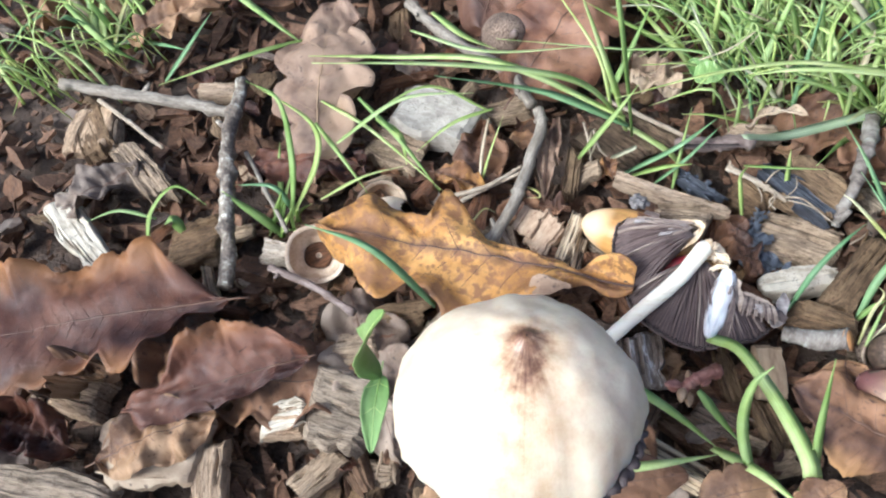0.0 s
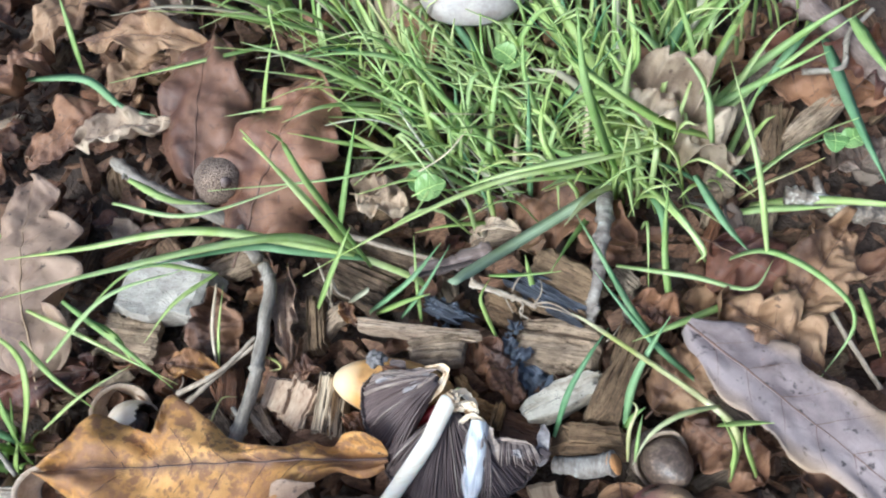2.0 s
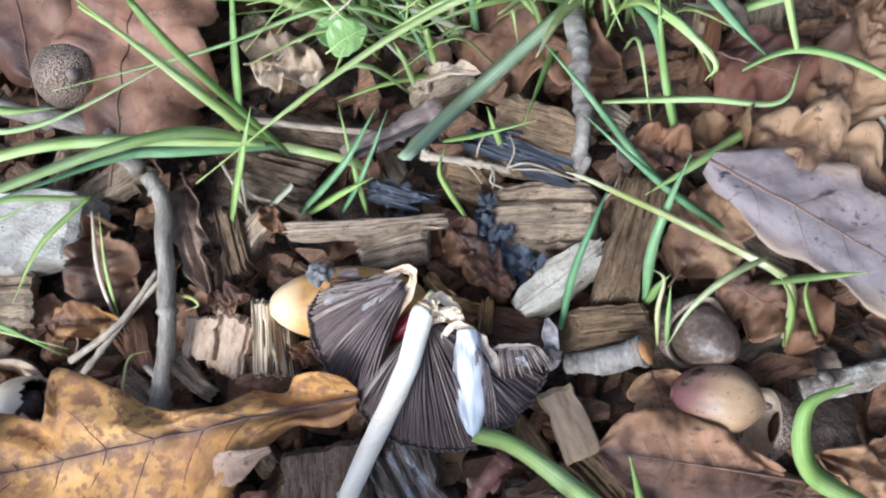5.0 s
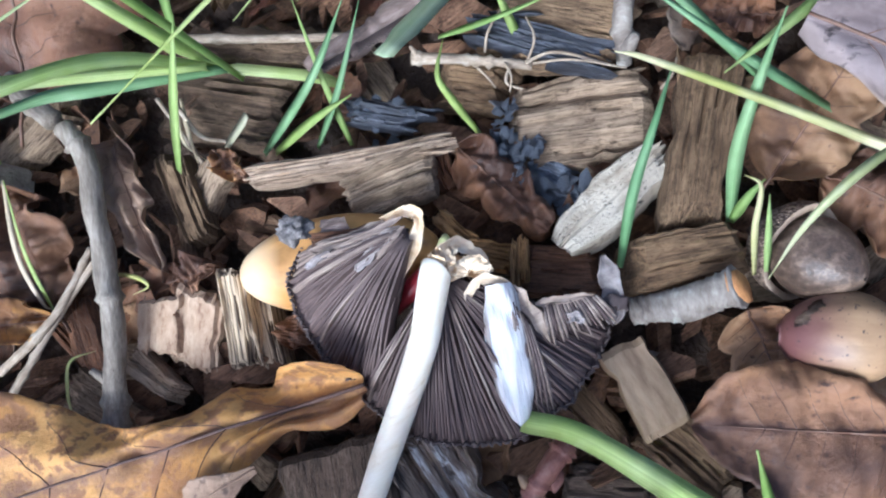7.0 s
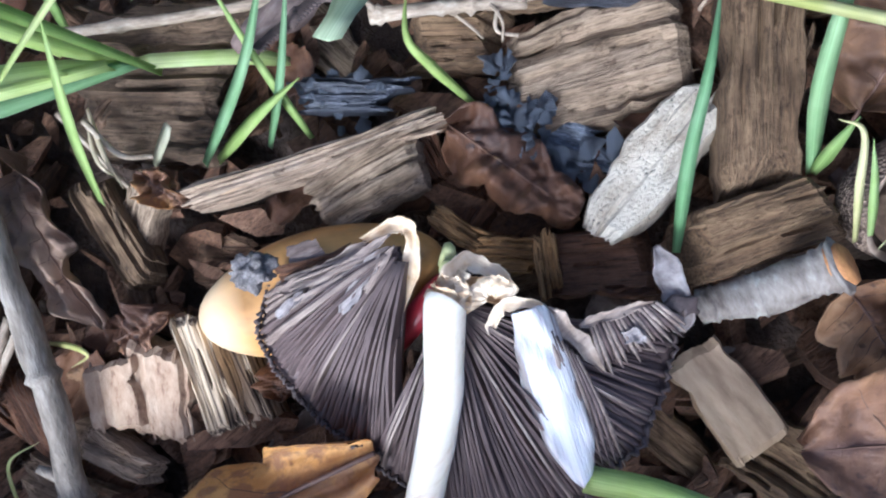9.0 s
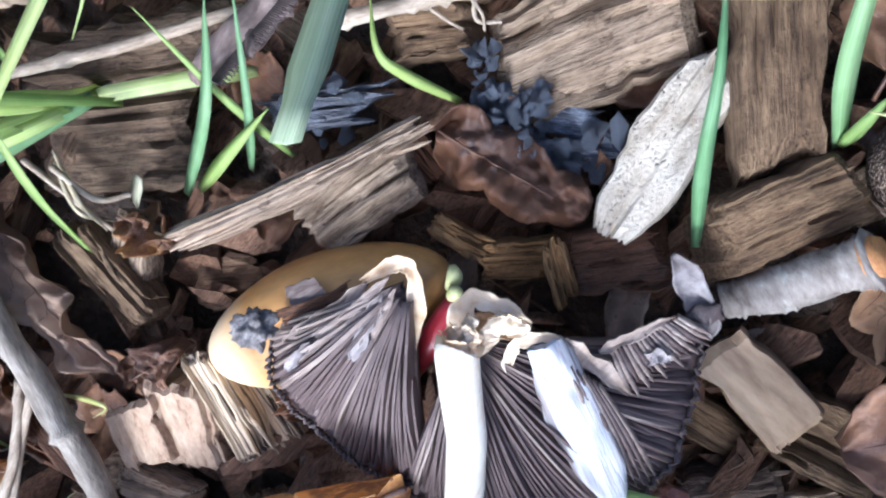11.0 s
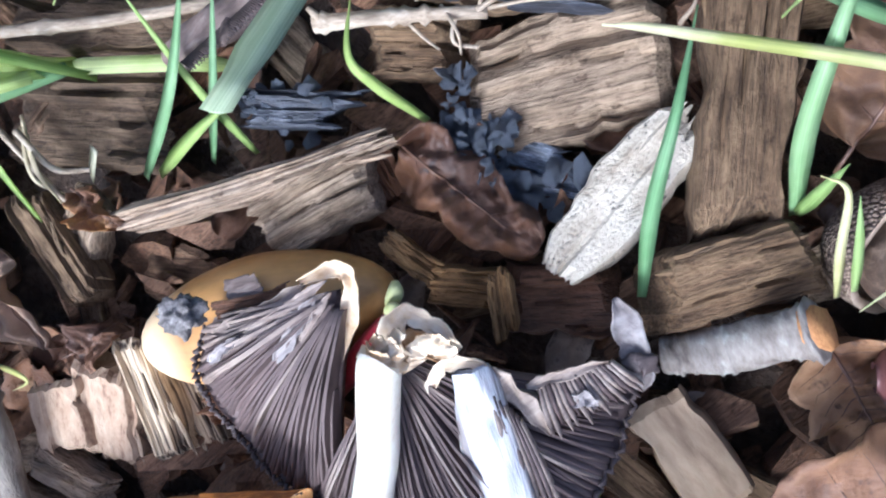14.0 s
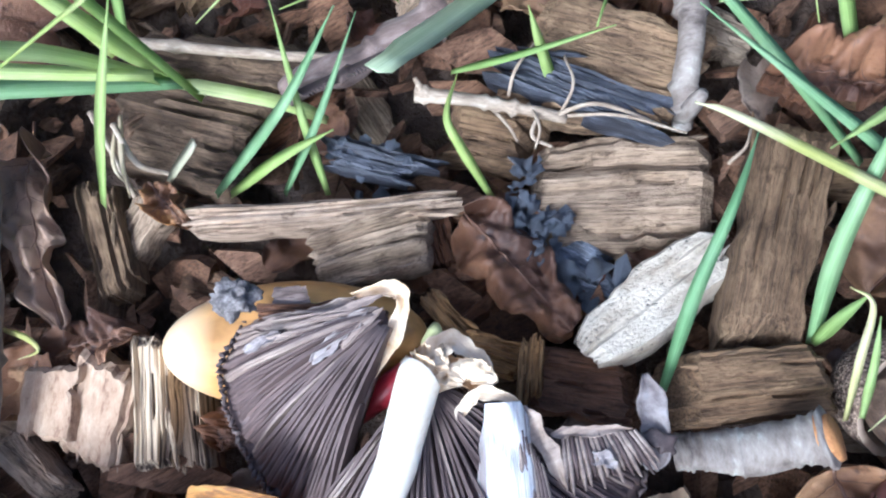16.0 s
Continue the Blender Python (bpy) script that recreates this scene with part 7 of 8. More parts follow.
grass([(0.0277, 0.2279, 0.0040), (0.0063, 0.2228, 0.0120), (-0.0228, 0.2261, 0.0120)], .0024, GRASS)
grass([(-0.0525, 0.2453, 0.0060), (-0.0312, 0.2326, 0.0100), (-0.0206, 0.2173, 0.0100), (-0.0115, 0.2117, 0.0080)], .0036, GRASS_DEEP, "blue-green curved blade of grass")
grass([(-0.0369, 0.2468, 0.0000), (-0.0338, 0.2523, 0.0120), (-0.0331, 0.2631, 0.0200)], .0028, GRASS)
grass([(0.1201, 0.1458, 0.0120), (0.0913, 0.1391, 0.0280), (0.0719, 0.1362, 0.0360), (0.0507, 0.1315, 0.0400), (0.0285, 0.1267, 0.0400)], .0022, GRASS_LIGHT, "long pale blade lying over the tuft")
grass([(0.1160, 0.1166, 0.0040), (0.1129, 0.1218, 0.0140), (0.1121, 0.1326, 0.0120), (0.1173, 0.1437, 0.0040)], .0018, GRASS_LIGHT)
grass([(0.0962, 0.1232, 0.0030), (0.1095, 0.1119, 0.0100), (0.1204, 0.1048, 0.0100), (0.1290, 0.1103, 0.0080)], .0018, GRASS_LIGHT)
grass([(0.1037, 0.1066, 0.0000), (0.1067, 0.1203, 0.0100), (0.1131, 0.1345, 0.0160)], .0022, GRASS)
grass([(0.0982, 0.0995, 0.0020), (0.0939, 0.1094, 0.0100), (0.0919, 0.1237, 0.0120), (0.0907, 0.1376, 0.0100)], .002, GRASS_DEEP)
grass([(0.1221, 0.1053, 0.0040), (0.1018, 0.1015, 0.0120), (0.0905, 0.1003, 0.0140)], .0022, GRASS, "long blade crossing the chips")
grass([(-0.0513, 0.1596, 0.0100), (-0.0350, 0.1453, 0.0120), (-0.0160, 0.1288, 0.0040)], .0016, GRASS_LIGHT)
grass([(-0.0339, 0.1496, 0.0120), (-0.0268, 0.1423, 0.0120), (-0.0259, 0.1372, 0.0060)], .0026, GRASS)
grass([(-0.0499, 0.1274, 0.0060), (-0.0374, 0.1311, 0.0100), (-0.0267, 0.1368, 0.0060)], .0014, GRASS_LIGHT)
grass([(0.1720, 0.1668, 0.0040), (0.1638, 0.1423, 0.0100), (0.1602, 0.1171, 0.0100)], .0042, GRASS_DEEP, "broad blue-green blade of grass")
grass([(0.1695, 0.1702, 0.0080), (0.1542, 0.1595, 0.0100), (0.1424, 0.1521, 0.0060)], .0030, GRASS_DEEP)
grass([(0.1420, 0.0973, 0.0100), (0.1415, 0.0908, 0.0080), (0.1420, 0.0834, 0.0020)], .0022, GRASS)
grass([(0.1761, 0.1651, 0.0120), (0.1754, 0.1537, 0.0120), (0.1776, 0.1416, 0.0100)], .0044, GRASS)
grass([(0.1024, 0.0819, 0.0120), (0.0932, 0.0814, 0.0180), (0.0861, 0.0799, 0.0160), (0.0816, 0.0770, 0.0060)], .0015, GRASS_YELLOW, "pale blade hanging over an acorn")
grass([(0.1000, 0.0684, 0.0020), (0.1021, 0.0734, 0.0100), (0.0997, 0.0785, 0.0200)], .0016, GRASS)
grass([(0.1057, 0.0676, 0.0020), (0.1040, 0.0735, 0.0120), (0.1038, 0.0757, 0.0180)], .0016, GRASS)
grass([(-0.0596, 0.1264, 0.0000), (-0.0566, 0.1357, 0.0140), (-0.0603, 0.1520, 0.0200), (-0.0708, 0.1605, 0.0200)], .0024, GRASS)
grass([(-0.0596, 0.1264, 0.0000), (-0.0502, 0.1360, 0.0120), (-0.0518, 0.1468, 0.0160), (-0.0704, 0.1638, 0.0140)], .0024, GRASS)
grass([(-0.0597, 0.1282, 0.0000), (-0.0634, 0.1313, 0.0080), (-0.0759, 0.1345, 0.0060)], .0022, GRASS_DEEP)
grass([(-0.0518, 0.1498, 0.0120), (-0.0431, 0.1368, 0.0120), (-0.0368, 0.1286, 0.0060)], .0018, GRASS)
grass([(-0.0166, 0.0891, 0.0136), (-0.0286, 0.0950, 0.0324), (-0.0464, 0.1060, 0.0275)], .0026, GRASS_DEEP, "blue-green blade over the yellow leaf")
grass([(-0.1014, 0.1177, 0.0000), (-0.0983, 0.1255, 0.0080), (-0.0905, 0.1311, 0.0120), (-0.0822, 0.1268, 0.0080)], .0020, GRASS)
grass([(-0.0976, 0.1247, 0.0060), (-0.1083, 0.1269, 0.0080), (-0.1191, 0.1251, 0.0060)], .0016, GRASS_LIGHT)
grass([(-0.0899, 0.1212, 0.0040), (-0.0913, 0.1227, 0.0080), (-0.0935, 0.1213, 0.0080)], .004, GRASS)
grass([(-0.0597, 0.1892, 0.0060), (-0.0768, 0.1758, 0.0140), (-0.1025, 0.1695, 0.0120)], .0026, GRASS)
grass([(-0.1055, 0.1782, 0.0040), (-0.0970, 0.1854, 0.0100), (-0.0892, 0.1968, 0.0140)], .0026, GRASS_DEEP)
grass([(-0.0938, 0.2175, 0.0120), (-0.0725, 0.1955, 0.0120), (-0.0595, 0.1863, 0.0060)], .0032, GRASS)
grass([(-0.1430, 0.2093, 0.0120), (-0.1232, 0.1884, 0.0120), (-0.1144, 0.1868, 0.0040)], .0030, GRASS)
grass([(-0.0567, 0.1761, 0.0120), (-0.0308, 0.1669, 0.0180), (0.0015, 0.1591, 0.0200), (0.0353, 0.1461, 0.0080)][::-1], .0032, GRASS_LIGHT, "long pale blade in the sun")
grass([(-0.0248, 0.1826, 0.0120), (-0.0018, 0.1676, 0.0160), (0.0290, 0.1699, 0.0120)], .0018, GRASS_LIGHT)
grass([(-0.0178, 0.1853, 0.0160), (-0.0083, 0.1763, 0.0140), (0.0010, 0.1738, 0.0100)], .0028, GRASS)
grass([(-0.0391, 0.1562, 0.0140), (-0.0274, 0.1419, 0.0120), (-0.0164, 0.1273, 0.0060)], .0020, GRASS)
grass([(-0.0449, 0.1418, 0.0120), (-0.0258, 0.1506, 0.0180), (-0.0057, 0.1527, 0.0160)], .0020, GRASS_LIGHT)
grass([(0.0245, 0.0683, 0.0160), (0.0350, 0.0608, 0.0140), (0.0461, 0.0555, 0.0020)], .0028, GRASS)
grass([(0.0225, 0.0498, 0.0100), (0.0320, 0.0502, 0.0120), (0.0455, 0.0538, 0.0040)], .0026, GRASS_LIGHT)
grass([(0.0452, 0.0562, 0.0000), (0.0513, 0.0476, 0.0120), (0.0574, 0.0394, 0.0160)], .0034, GRASS_LIGHT)
grass([(0.0409, 0.0645, 0.0160), (0.0447, 0.0604, 0.0120), (0.0513, 0.0563, 0.0020)], .0028, GRASS)
grass([(0.0644, 0.0475, 0.0020), (0.0640, 0.0558, 0.0160), (0.0651, 0.0651, 0.0300)], .0026, GRASS, "upright pointed blade of grass")
grass([(0.0523, 0.0450, 0.0020), (0.0483, 0.0551, 0.0160), (0.0498, 0.0620, 0.0240), (0.0538, 0.0649, 0.0280)], .0032, GRASS_LIGHT, "broad curved blade of grass")
grass([(0.0975, 0.0400, 0.0040), (0.0879, 0.0515, 0.0180), (0.0905, 0.0596, 0.0240), (0.0989, 0.0596, 0.0220)], .0040, GRASS, "broad curved blade of grass")
grass([(0.1012, 0.1640, 0.0500), (0.0983, 0.1504, 0.0400), (0.1022, 0.1426, 0.0180), (0.1097, 0.1442, 0.0000)][::-1], .0040, GRASS, "tall green blade of grass")
grass([(0.1089, 0.1459, 0.0000), (0.1043, 0.1555, 0.0180), (0.0993, 0.1724, 0.0340)], .0036, GRASS, "broad upright blade of the thick tuft")
grass([(0.1206, 0.1474, 0.0100), (0.0945, 0.1452, 0.0200), (0.0768, 0.1462, 0.0220), (0.0655, 0.1488, 0.0180)], .0028, GRASS_LIGHT, "pale blade bent flat over the tuft")
grass([(0.1109, 0.1433, 0.0040), (0.1094, 0.1278, 0.0110), (0.1053, 0.1164, 0.0050)], .0030, GRASS_DEEP, "broad hanging blade of the tuft")
grass([(0.1093, 0.1432, 0.0060), (0.1114, 0.1268, 0.0140), (0.1143, 0.1165, 0.0120), (0.1127, 0.1156, 0.0080)], .0024, GRASS_LIGHT, "pale curled blade of the tuft")
grass([(0.1205, 0.1355, 0.0120), (0.1218, 0.1218, 0.0110), (0.1268, 0.1145, 0.0040)], .0028, GRASS_DEEP, "dark green blade beside dry leaves")
grass([(0.1281, 0.1425, 0.0120), (0.1292, 0.1523, 0.0220), (0.1244, 0.1641, 0.0300)], .0024, GRASS_LIGHT, "pale upright blade of the tuft")
grass([(0.1292, 0.1452, 0.0100), (0.1158, 0.1487, 0.0200), (0.1031, 0.1627, 0.0280), (0.0993, 0.1694, 0.0300)], .0036, GRASS, "broad blade leaning over the tuft")
grass([(0.0945, 0.1447, 0.0040), (0.0893, 0.1555, 0.0160), (0.0929, 0.1659, 0.0200)], .0024, GRASS_LIGHT, "pale upright blade of the tuft")
grass([(0.0799, 0.1591, 0.0020), (0.0644, 0.1753, 0.0160), (0.0511, 0.1926, 0.0220)], .0024, GRASS, "green blade leaning out of the tuft")
grass([(0.0817, 0.1600, 0.0020), (0.0687, 0.1787, 0.0180), (0.0609, 0.1934, 0.0260)], .0026, GRASS, "green blade leaning out of the tuft")
grass([(0.0797, 0.1626, 0.0020), (0.0672, 0.1830, 0.0180), (0.0647, 0.1952, 0.0280)], .0022, GRASS_LIGHT, "light green blade leaning out")
grass([(0.0755, 0.1717, 0.0020), (0.0619, 0.1779, 0.0140), (0.0480, 0.1911, 0.0180)], .0018, GRASS, "green blade leaning out of the tuft")
grass([(0.0879, 0.1644, 0.0020), (0.0832, 0.1756, 0.0180), (0.0804, 0.1876, 0.0280)], .0024, GRASS, "green blade leaning out of the tuft")
grass([(0.0935, 0.1636, 0.0020), (0.0905, 0.1722, 0.0200), (0.0927, 0.1796, 0.0300)], .0020, GRASS_LIGHT, "light green blade leaning out")
grass([(0.0960, 0.1698, 0.0020), (0.1148, 0.1642, 0.0200), (0.1187, 0.1686, 0.0300)], .0026, GRASS, "green blade leaning out of the tuft")
grass([(0.1110, 0.1558, 0.0020), (0.1131, 0.1616, 0.0180), (0.1170, 0.1677, 0.0300)], .0028, GRASS_LIGHT, "light green blade leaning out")
grass([(0.0739, 0.1548, 0.0020), (0.0597, 0.1631, 0.0120), (0.0344, 0.1663, 0.0140), (0.0011, 0.1781, 0.0100)], .0016, GRASS_LIGHT, "thin pale blade over brown leaves")
grass([(0.0676, 0.1492, 0.0020), (0.0584, 0.1760, 0.0140), (0.0573, 0.1811, 0.0150)], .0012, GRASS_STRAW, "dry straw-coloured blade of grass")
grass([(-0.0115, 0.1159, -0.0000), (-0.0079, 0.1181, 0.0040), (-0.0045, 0.1207, 0.0060), (-0.0016, 0.1207, 0.0040)], .0009, GRASS_YELLOW, "pale curly sprout between wood chips")
grass([(0.0062, 0.1294, 0.0030), (0.0098, 0.1259, 0.0050), (0.0105, 0.1239, 0.0050), (0.0075, 0.1246, 0.0040)], .0009, GRASS_YELLOW, "pale curly sprout between wood chips")
grass([(-0.0025, 0.1530, 0.0040), (-0.0045, 0.1398, 0.0060), (-0.0055, 0.1320, 0.0040), (-0.0056, 0.1309, 0.0020)], .0012, GRASS_STRAW, "dry straw-coloured blade of grass")
grass([(0.0277, 0.1487, 0.0010), (0.0268, 0.1408, 0.0040), (0.0249, 0.1378, 0.0010)], .0010, GRASS_STRAW, "dry straw-coloured blade of grass")
grass([(0.0267, 0.1478, 0.0010), (0.0253, 0.1411, 0.0030), (0.0260, 0.1379, 0.0000)], .0008, GRASS_STRAW, "dry straw-coloured blade of grass")
grass([(0.0298, 0.1370, 0.0010), (0.0337, 0.1355, 0.0060), (0.0369, 0.1343, 0.0100)], .0022, GRASS_STRAW, "pale blunt straw stub standing up", blunt=True)
grass([(0.0443, 0.1629, 0.0060), (0.0636, 0.1618, 0.0140), (0.0736, 0.1656, 0.0180), (0.0697, 0.1636, 0.0100)], .0009, GRASS_STRAW, "dry straw-coloured blade of grass")
grass([(0.0785, 0.1596, 0.0100), (0.0868, 0.1523, 0.0160), (0.0897, 0.1467, 0.0120)], .0013, GRASS_YELLOW, "orange dying blade bent over the tuft")
grass([(0.0320, 0.1908, 0.0060), (0.0479, 0.1815, 0.0140), (0.0590, 0.1753, 0.0100)], .0010, GRASS_STRAW, "dry straw-coloured blade of grass")

grass([(0.0320, 0.1511, 0.0080), (0.0286, 0.1594, 0.0200), (0.0183, 0.1768, 0.0280)], .0018, GRASS_LIGHT, "upright blade with a pale broken tip", width_end=0.4)
leaf((0.0674, 0.1415, 0.0058), (0.0750, 0.1286, 0.0263), .0022, LEAF_CREAM, 83, "whitish ribbed leaf scrap below the grass", lobes=2, lobe=.1, curl=.3, wave=.3, stalk=0, name="leaf_scrap")

# ---- grass tufts ----
tuft((0.0782, 0.1530, -0.0020), 19, .034, 1, (-.1, .25), .75, width=.0016)
tuft((0.1038, 0.1478, -0.0020), 19, .042, 2, (-.2, .25), .7, width=.002)
tuft((0.0658, 0.1729, -0.0020), 19, .036, 3, (-.25, .1), .8, width=.0016)
tuft((0.0967, 0.1694, -0.0020), 19, .042, 4, (-.2, .2), .7, width=.0018)
tuft((0.1196, 0.1596, -0.0020), 19, .046, 5, (-.1, .25), .7, width=.0024)
tuft((0.0624, 0.1944, -0.0020), 19, .044, 6, (-.4, .2), .7, width=.002)
tuft((0.0890, 0.1933, -0.0020), 19, .044, 7, (-.2, .3), .7, width=.002)
tuft((0.1160, 0.1853, -0.0020), 19, .046, 8, (-.1, .3), .7, width=.002)
tuft((0.0560, 0.2216, -0.0020), 19, .044, 9, (-.4, .2), .7, width=.002)
tuft((0.1105, 0.2102, -0.0020), 19, .046, 10, (-.1, .3), .7, width=.002)
tuft((0.1393, 0.1855, -0.0020), 19, .046, 11, (.2, .3), .7, width=.0022)
tuft((0.1336, 0.1593, -0.0020), 16, .040, 12, (.2, .1), .8, width=.0024)
tuft((0.0306, 0.2475, -0.0020), 20, .046, 13, (-.3, .2), .7)
tuft((0.0680, 0.2412, -0.0020), 20, .046, 14, (-.1, .2), .7)
tuft((-0.1316, 0.2078, -0.0020), 16, .040, 15, (.2, -.1), .8, width=.0024)
tuft((-0.1509, 0.2304, -0.0020), 18, .046, 16, (.2, 0), .8, width=.0026)
tuft((-0.0964, 0.2418, -0.0020), 14, .038, 17, (.2, 0), .8)
tuft((-0.0630, 0.1279, -0.0030), 10, .026, 20, (-.2, .1), .7, GRASS, "small tuft by the curled leaf", .0022)
tuft((0.1335, 0.1362, -0.0020), 12, .034, 21, (.1, -.2), .8, width=.0018)
tuft((0.0534, 0.2550, -0.0020), 22, .05, 22, (0, .2), .7)
tuft((0.0927, 0.2358, -0.0020), 22, .05, 23, (0, .2), .7)
tuft((0.1381, 0.2136, -0.0020), 22, .05, 24, (0, .2), .7)

# ---- litter: loose chips and leaves between, each a thing; the crumbs below are stuff ----
lrng = random.Random(77)
VARIANTS = []
for k in range(16):
    L, W, T = lrng.uniform(0.008, 0.019), lrng.uniform(0.0035, 0.0085), lrng.uniform(0.0022, 0.005)
    v, f = chip_mesh(random.Random(300 + k), L, W, T, 11, 8, 0.2, 0.2, lrng.uniform(0, 0.4), lrng.choice([0, 0, 0.35]))
    v = [(x - L / 2, y, z) for x, y, z in v]
    me = bpy.data.meshes.new("litter_chip")
    me.from_pydata(v, [], f)
    me.materials.append([WOOD_LITTER, WOOD_TAN, WOOD_BROWN, WOOD_GREY][k % 4])
    me.shade_smooth()
    me.set_sharp_from_angle(angle=radians(28))
    VARIANTS.append(me)


count = 0
while count < 290:
    x, y = lrng.uniform(-0.19, 0.21), lrng.uniform(0.02, 0.31)
    if lrng.random() > (1.0 if -0.12 < x < 0.15 and y < 0.2 else 0.5):
        continue
    ob = new("litter_chip", lrng.choice(VARIANTS))
    ob.matrix_world = (Matrix.Translation((x, y, lrng.uniform(-0.0075, -0.0025) - (0.003 if 0.0 < x < 0.1 and 0.06 < y < 0.145 else 0))) @ Euler((lrng.uniform(-.5, .5), lrng.uniform(-.35, .35), lrng.uniform(0, 6.3))).to_matrix().to_4x4()
                       @ Matrix.Diagonal((lrng.uniform(.7, 1.25), lrng.uniform(.7, 1.25), 1, 1)))
    tagged(ob, "loose brown wood chip in the mulch bed", "wood chip", "loose chips of the mulch bed")
    count += 1

for k in range(46):
    x, y = lrng.uniform(-0.19, 0.20), lrng.uniform(0.03, 0.32)
    if -0.03 < x < 0.10 and 0.05 < y < 0.15:
        continue
    a, L = lrng.uniform(0, 6.3), lrng.uniform(0.02, 0.05)
    z = lrng.uniform(-0.004, 0.0015)
    b = (x, y, z)
    t = (x + L * math.cos(a), y + L * math.sin(a), z + lrng.uniform(-0.003, 0.004))
    leaf(b, t, L * lrng.uniform(.2, .3), lrng.choice([LEAF_BROWN, LEAF_TAN, LEAF_GREYBROWN, LEAF_PALE, LEAF_BROWN, LEAF_RED]), 100 + k,
         "brown oak leaf lying in the litter", lobes=lrng.choice([3, 4]), lobe=lrng.uniform(.15, .4), curl=lrng.uniform(-.3, .5), wave=lrng.uniform(.2, .6), stalk=.1)


# crumpled leaf scraps in the gaps
SCRAPS = []
for k in range(10):
    srng = random.Random(900 + k)
    L, W = srng.uniform(0.005, 0.010), srng.uniform(0.002, 0.0045)

    def scrap(u, v, k=k, L=L, W=W):
        e = 2 * v - 1
        w = W * math.sin(math.pi * (0.08 + 0.84 * u)) ** 0.5 * (1 + 0.35 * noise.noise((u * 5, e * 0.7, k * 7.7)) + 0.15 * noise.noise((u * 16, e, k)))
        return (L * (u - 0.5) + 0.2 * W * noise.noise((e * 3, k, 1)), e * w, W * (0.5 * e * e + 0.45 * noise.noise((u * 2.5, e * 1.4, k * 3.1)) + 0.12 * noise.noise((u * 9, e * 5, k))))
    v, f = sheet(16, 10, scrap)
    n = len(v)
    v = v + [(x, y, z - 0.00022) for x, y, z in v]
    f = f + [tuple(n + q for q in t[::-1]) for t in f]
    for i in range(16):
        for j in (0, 10):
            a, b = i * 11 + j, (i + 1) * 11 + j
            f.append((a, b, n + b, n + a) if j == 0 else (b, a, n + a, n + b))
    me = bpy.data.meshes.new("leaf_scrap")
    me.from_pydata(v, [], f)
    me.materials.append([LEAF_BROWN, LEAF_RED, LEAF_GREYBROWN, LEAF_TAN, LEAF_BROWN][k % 5])
    me.shade_smooth()
    SCRAPS.append(me)
for _ in range(190):
    x, y = lrng.uniform(-0.15, 0.17), lrng.uniform(0.03, 0.24)
    under = 0.015 < x < 0.085 and 0.07 < y < 0.125
    ob = new("leaf_scrap", lrng.choice(SCRAPS))
    ob.matrix_world = Matrix.Translation((x, y, lrng.uniform(-0.0065, -0.0015) - (0.003 if under else 0))) @ Euler((lrng.uniform(-.6, .6), lrng.uniform(-.5, .5), lrng.uniform(0, 6.3))).to_matrix().to_4x4()
    tagged(ob, "crumpled brown leaf scrap between wood chips", "leaf scrap", "leaf scraps in the litter")


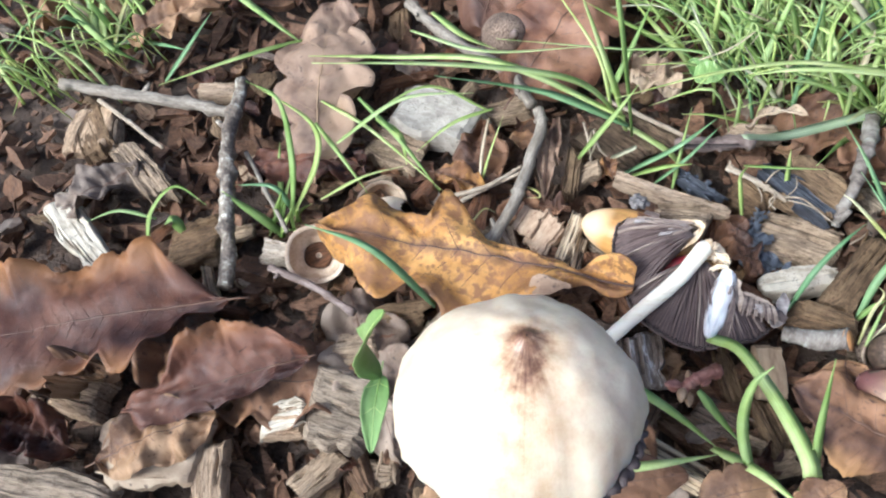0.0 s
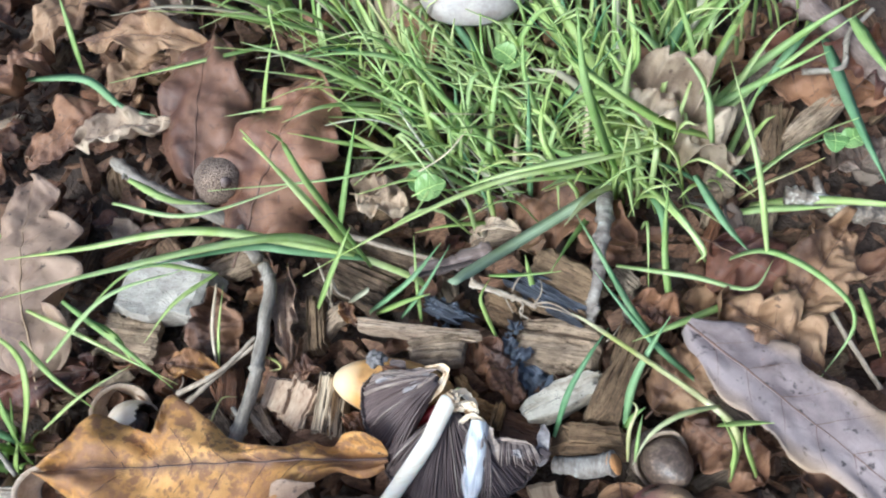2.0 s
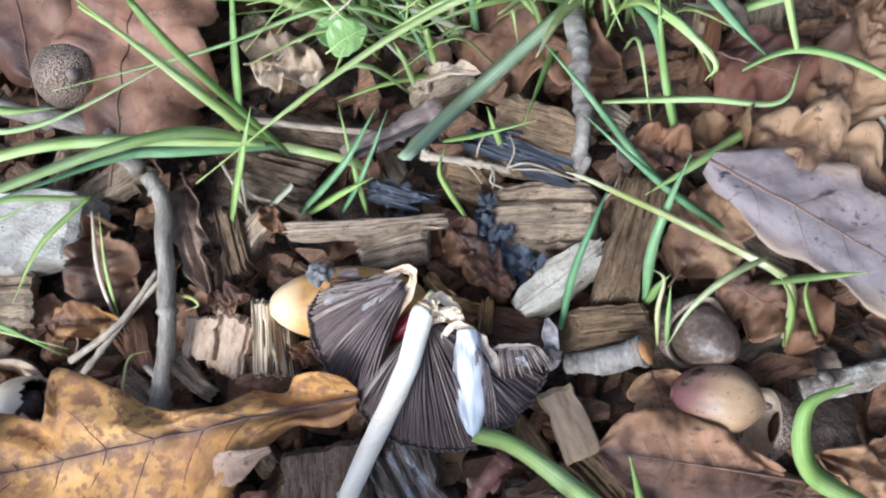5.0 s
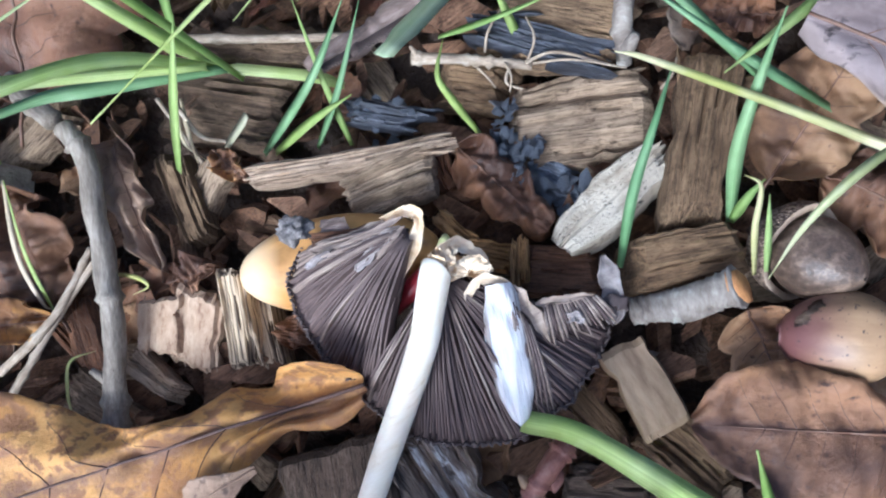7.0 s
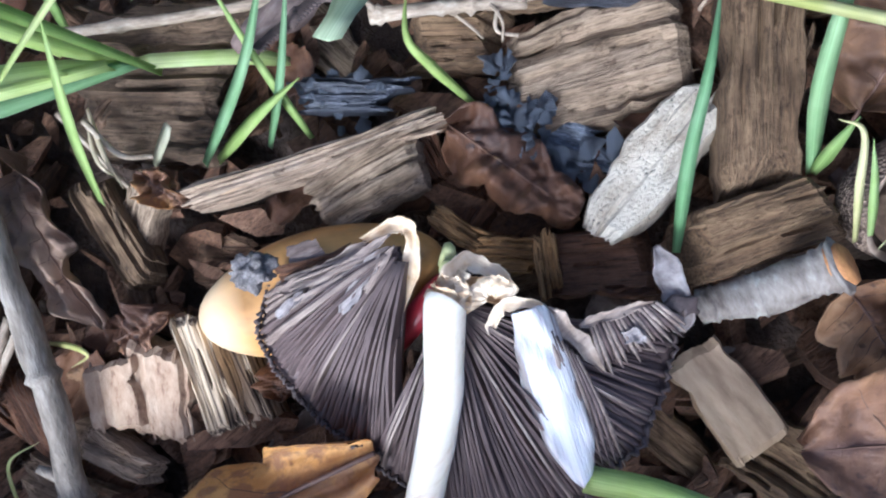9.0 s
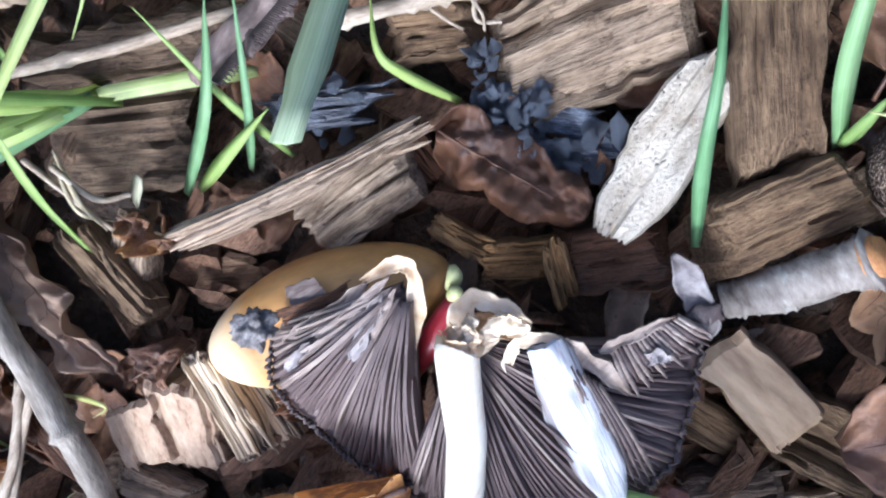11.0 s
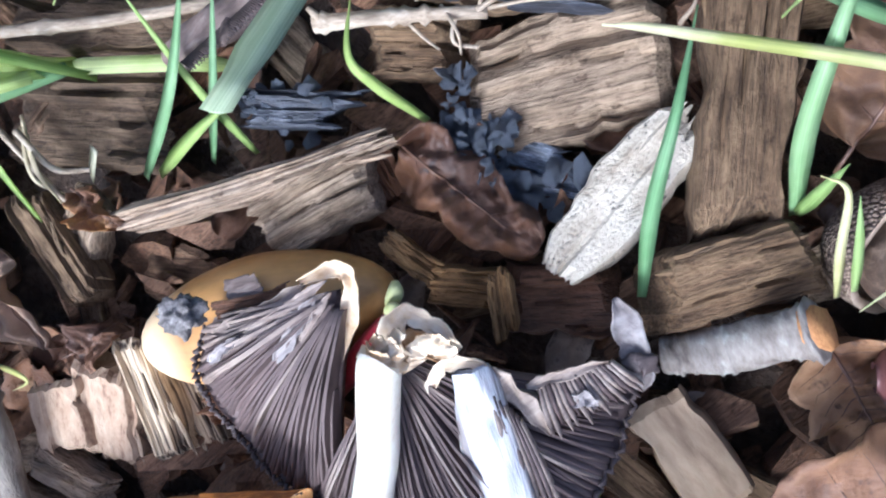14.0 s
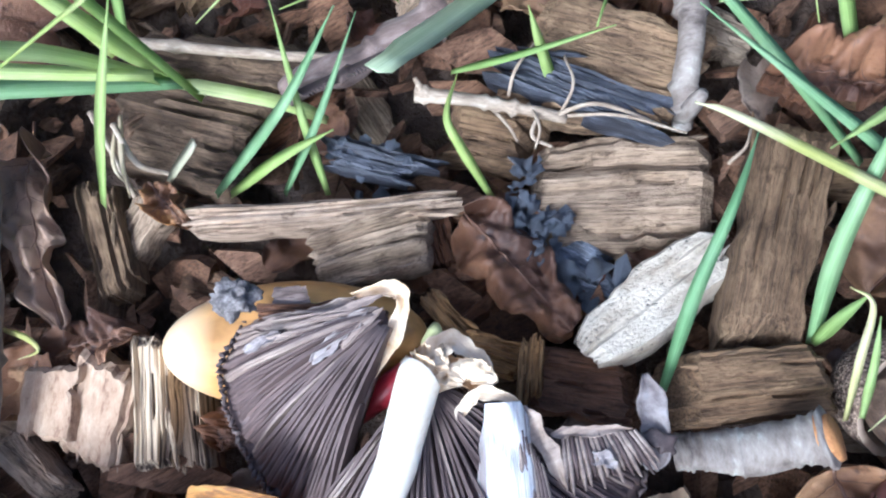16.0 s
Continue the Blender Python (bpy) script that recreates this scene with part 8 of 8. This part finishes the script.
def crumbs(name, total, size, area, depth, material, label, seed):
    rng = np.random.default_rng(seed)
    V, F = [], []
    for _ in range(total):
        L, W, T = size * rng.uniform(.5, 1.7), size * rng.uniform(.22, .6), size * rng.uniform(.12, .35)
        x, y, z = rng.uniform(area[0], area[1]), rng.uniform(area[2], area[3]), rng.uniform(*depth)
        m = Euler((rng.uniform(-.8, .8), rng.uniform(-.6, .6), rng.uniform(0, 6.3))).to_matrix()
        o = len(V)
        ends = [(a + rng.uniform(-.3, .3), rng.uniform(.7, 1.15)) for a in (0.35, 1.5, 2.8, 3.5, 4.7, 5.9)]
        for lift, grow in ((-.5, .85), (.5, 1.0)):
            for a, k in ends:
                p = m @ Vector((L / 2 * k * grow * math.cos(a), W / 2 * k * grow * math.sin(a), T * lift * rng.uniform(.7, 1.2)))
                V.append((p.x + x, p.y + y, p.z + z))
        F += [tuple(o + 5 - q for q in range(6)), tuple(o + 6 + q for q in range(6))]
        F += [(o + q, o + (q + 1) % 6, o + 6 + (q + 1) % 6, o + 6 + q) for q in range(6)]
    ob = link(name, V, F, material, smooth=False)
    return tagged(ob, label, "mulch", kind="stuff")


crumbs("mulch_crumbs", 6500, .0048, (-.24, .26, .0, .36), (-.012, -.0055), WOOD_CRUMBS, "dark crumbled bark and wood bits of the mulch", 5)
crumbs("coarse_mulch", 2300, .0105, (-.24, .26, .0, .36), (-.011, -.0045), WOOD_CRUMBS, "coarse brown mulch between the chips", 6)
crumbs("distant_mulch", 5000, .016, (-.75, .8, -.45, 1.0), (-.013, -.007), WOOD_CRUMBS, "mulch bed reaching out round the spot", 7)


# ---- fine grass in the clump behind, too thick to count ----
def grass_mass(name, spots, count, seed):
    rng = random.Random(seed)
    V, F = [], []
    for _ in range(count):
        cx, cy, r = rng.choice(spots)
        a, d = rng.uniform(0, 6.3), r * math.sqrt(rng.random())
        p0 = Vector((cx + d * math.cos(a), cy + d * math.sin(a), -0.004))
        h = rng.uniform(0, 6.3)
        out = Vector((math.cos(h), math.sin(h), 0)) * rng.uniform(.2, .8) + Vector((-.15, .1, 0))
        L = rng.uniform(.02, .046)
        run = bent([p0, p0 + out * L * .35 + Vector((0, 0, L * .5)), p0 + out * L + Vector((0, 0, L * rng.uniform(.2, .7)))], 4)
        v, f = blade_mesh(run, rng.uniform(.0009, .0019), twist=rng.uniform(-1, 1))
        o = len(V)
        V += v
        F += [tuple(i + o for i in q) for q in f]
    return tagged(blade_lay(link(name, V, F, GRASS_MASS)), "fine short grass growing through the litter", "grass", kind="stuff")


SPOTS = [(*(0.0813, 0.1613, 0.0000)[:2], .022), (*(0.1051, 0.1663, 0.0000)[:2], .024), (*(0.0690, 0.1819, 0.0000)[:2], .02), (*(0.1129, 0.1481, 0.0000)[:2], .016), (*(0.0977, 0.1984, 0.0000)[:2], .03), (*(0.1274, 0.1891, 0.0000)[:2], .03), (*(0.0576, 0.2122, 0.0000)[:2], .02)]
grass_mass("fine_grass", SPOTS, 260, 3)
grass_mass("sparse_grass", [(-.14, .2, .03), (.06, .27, .05), (.16, .2, .03)], 160, 4)
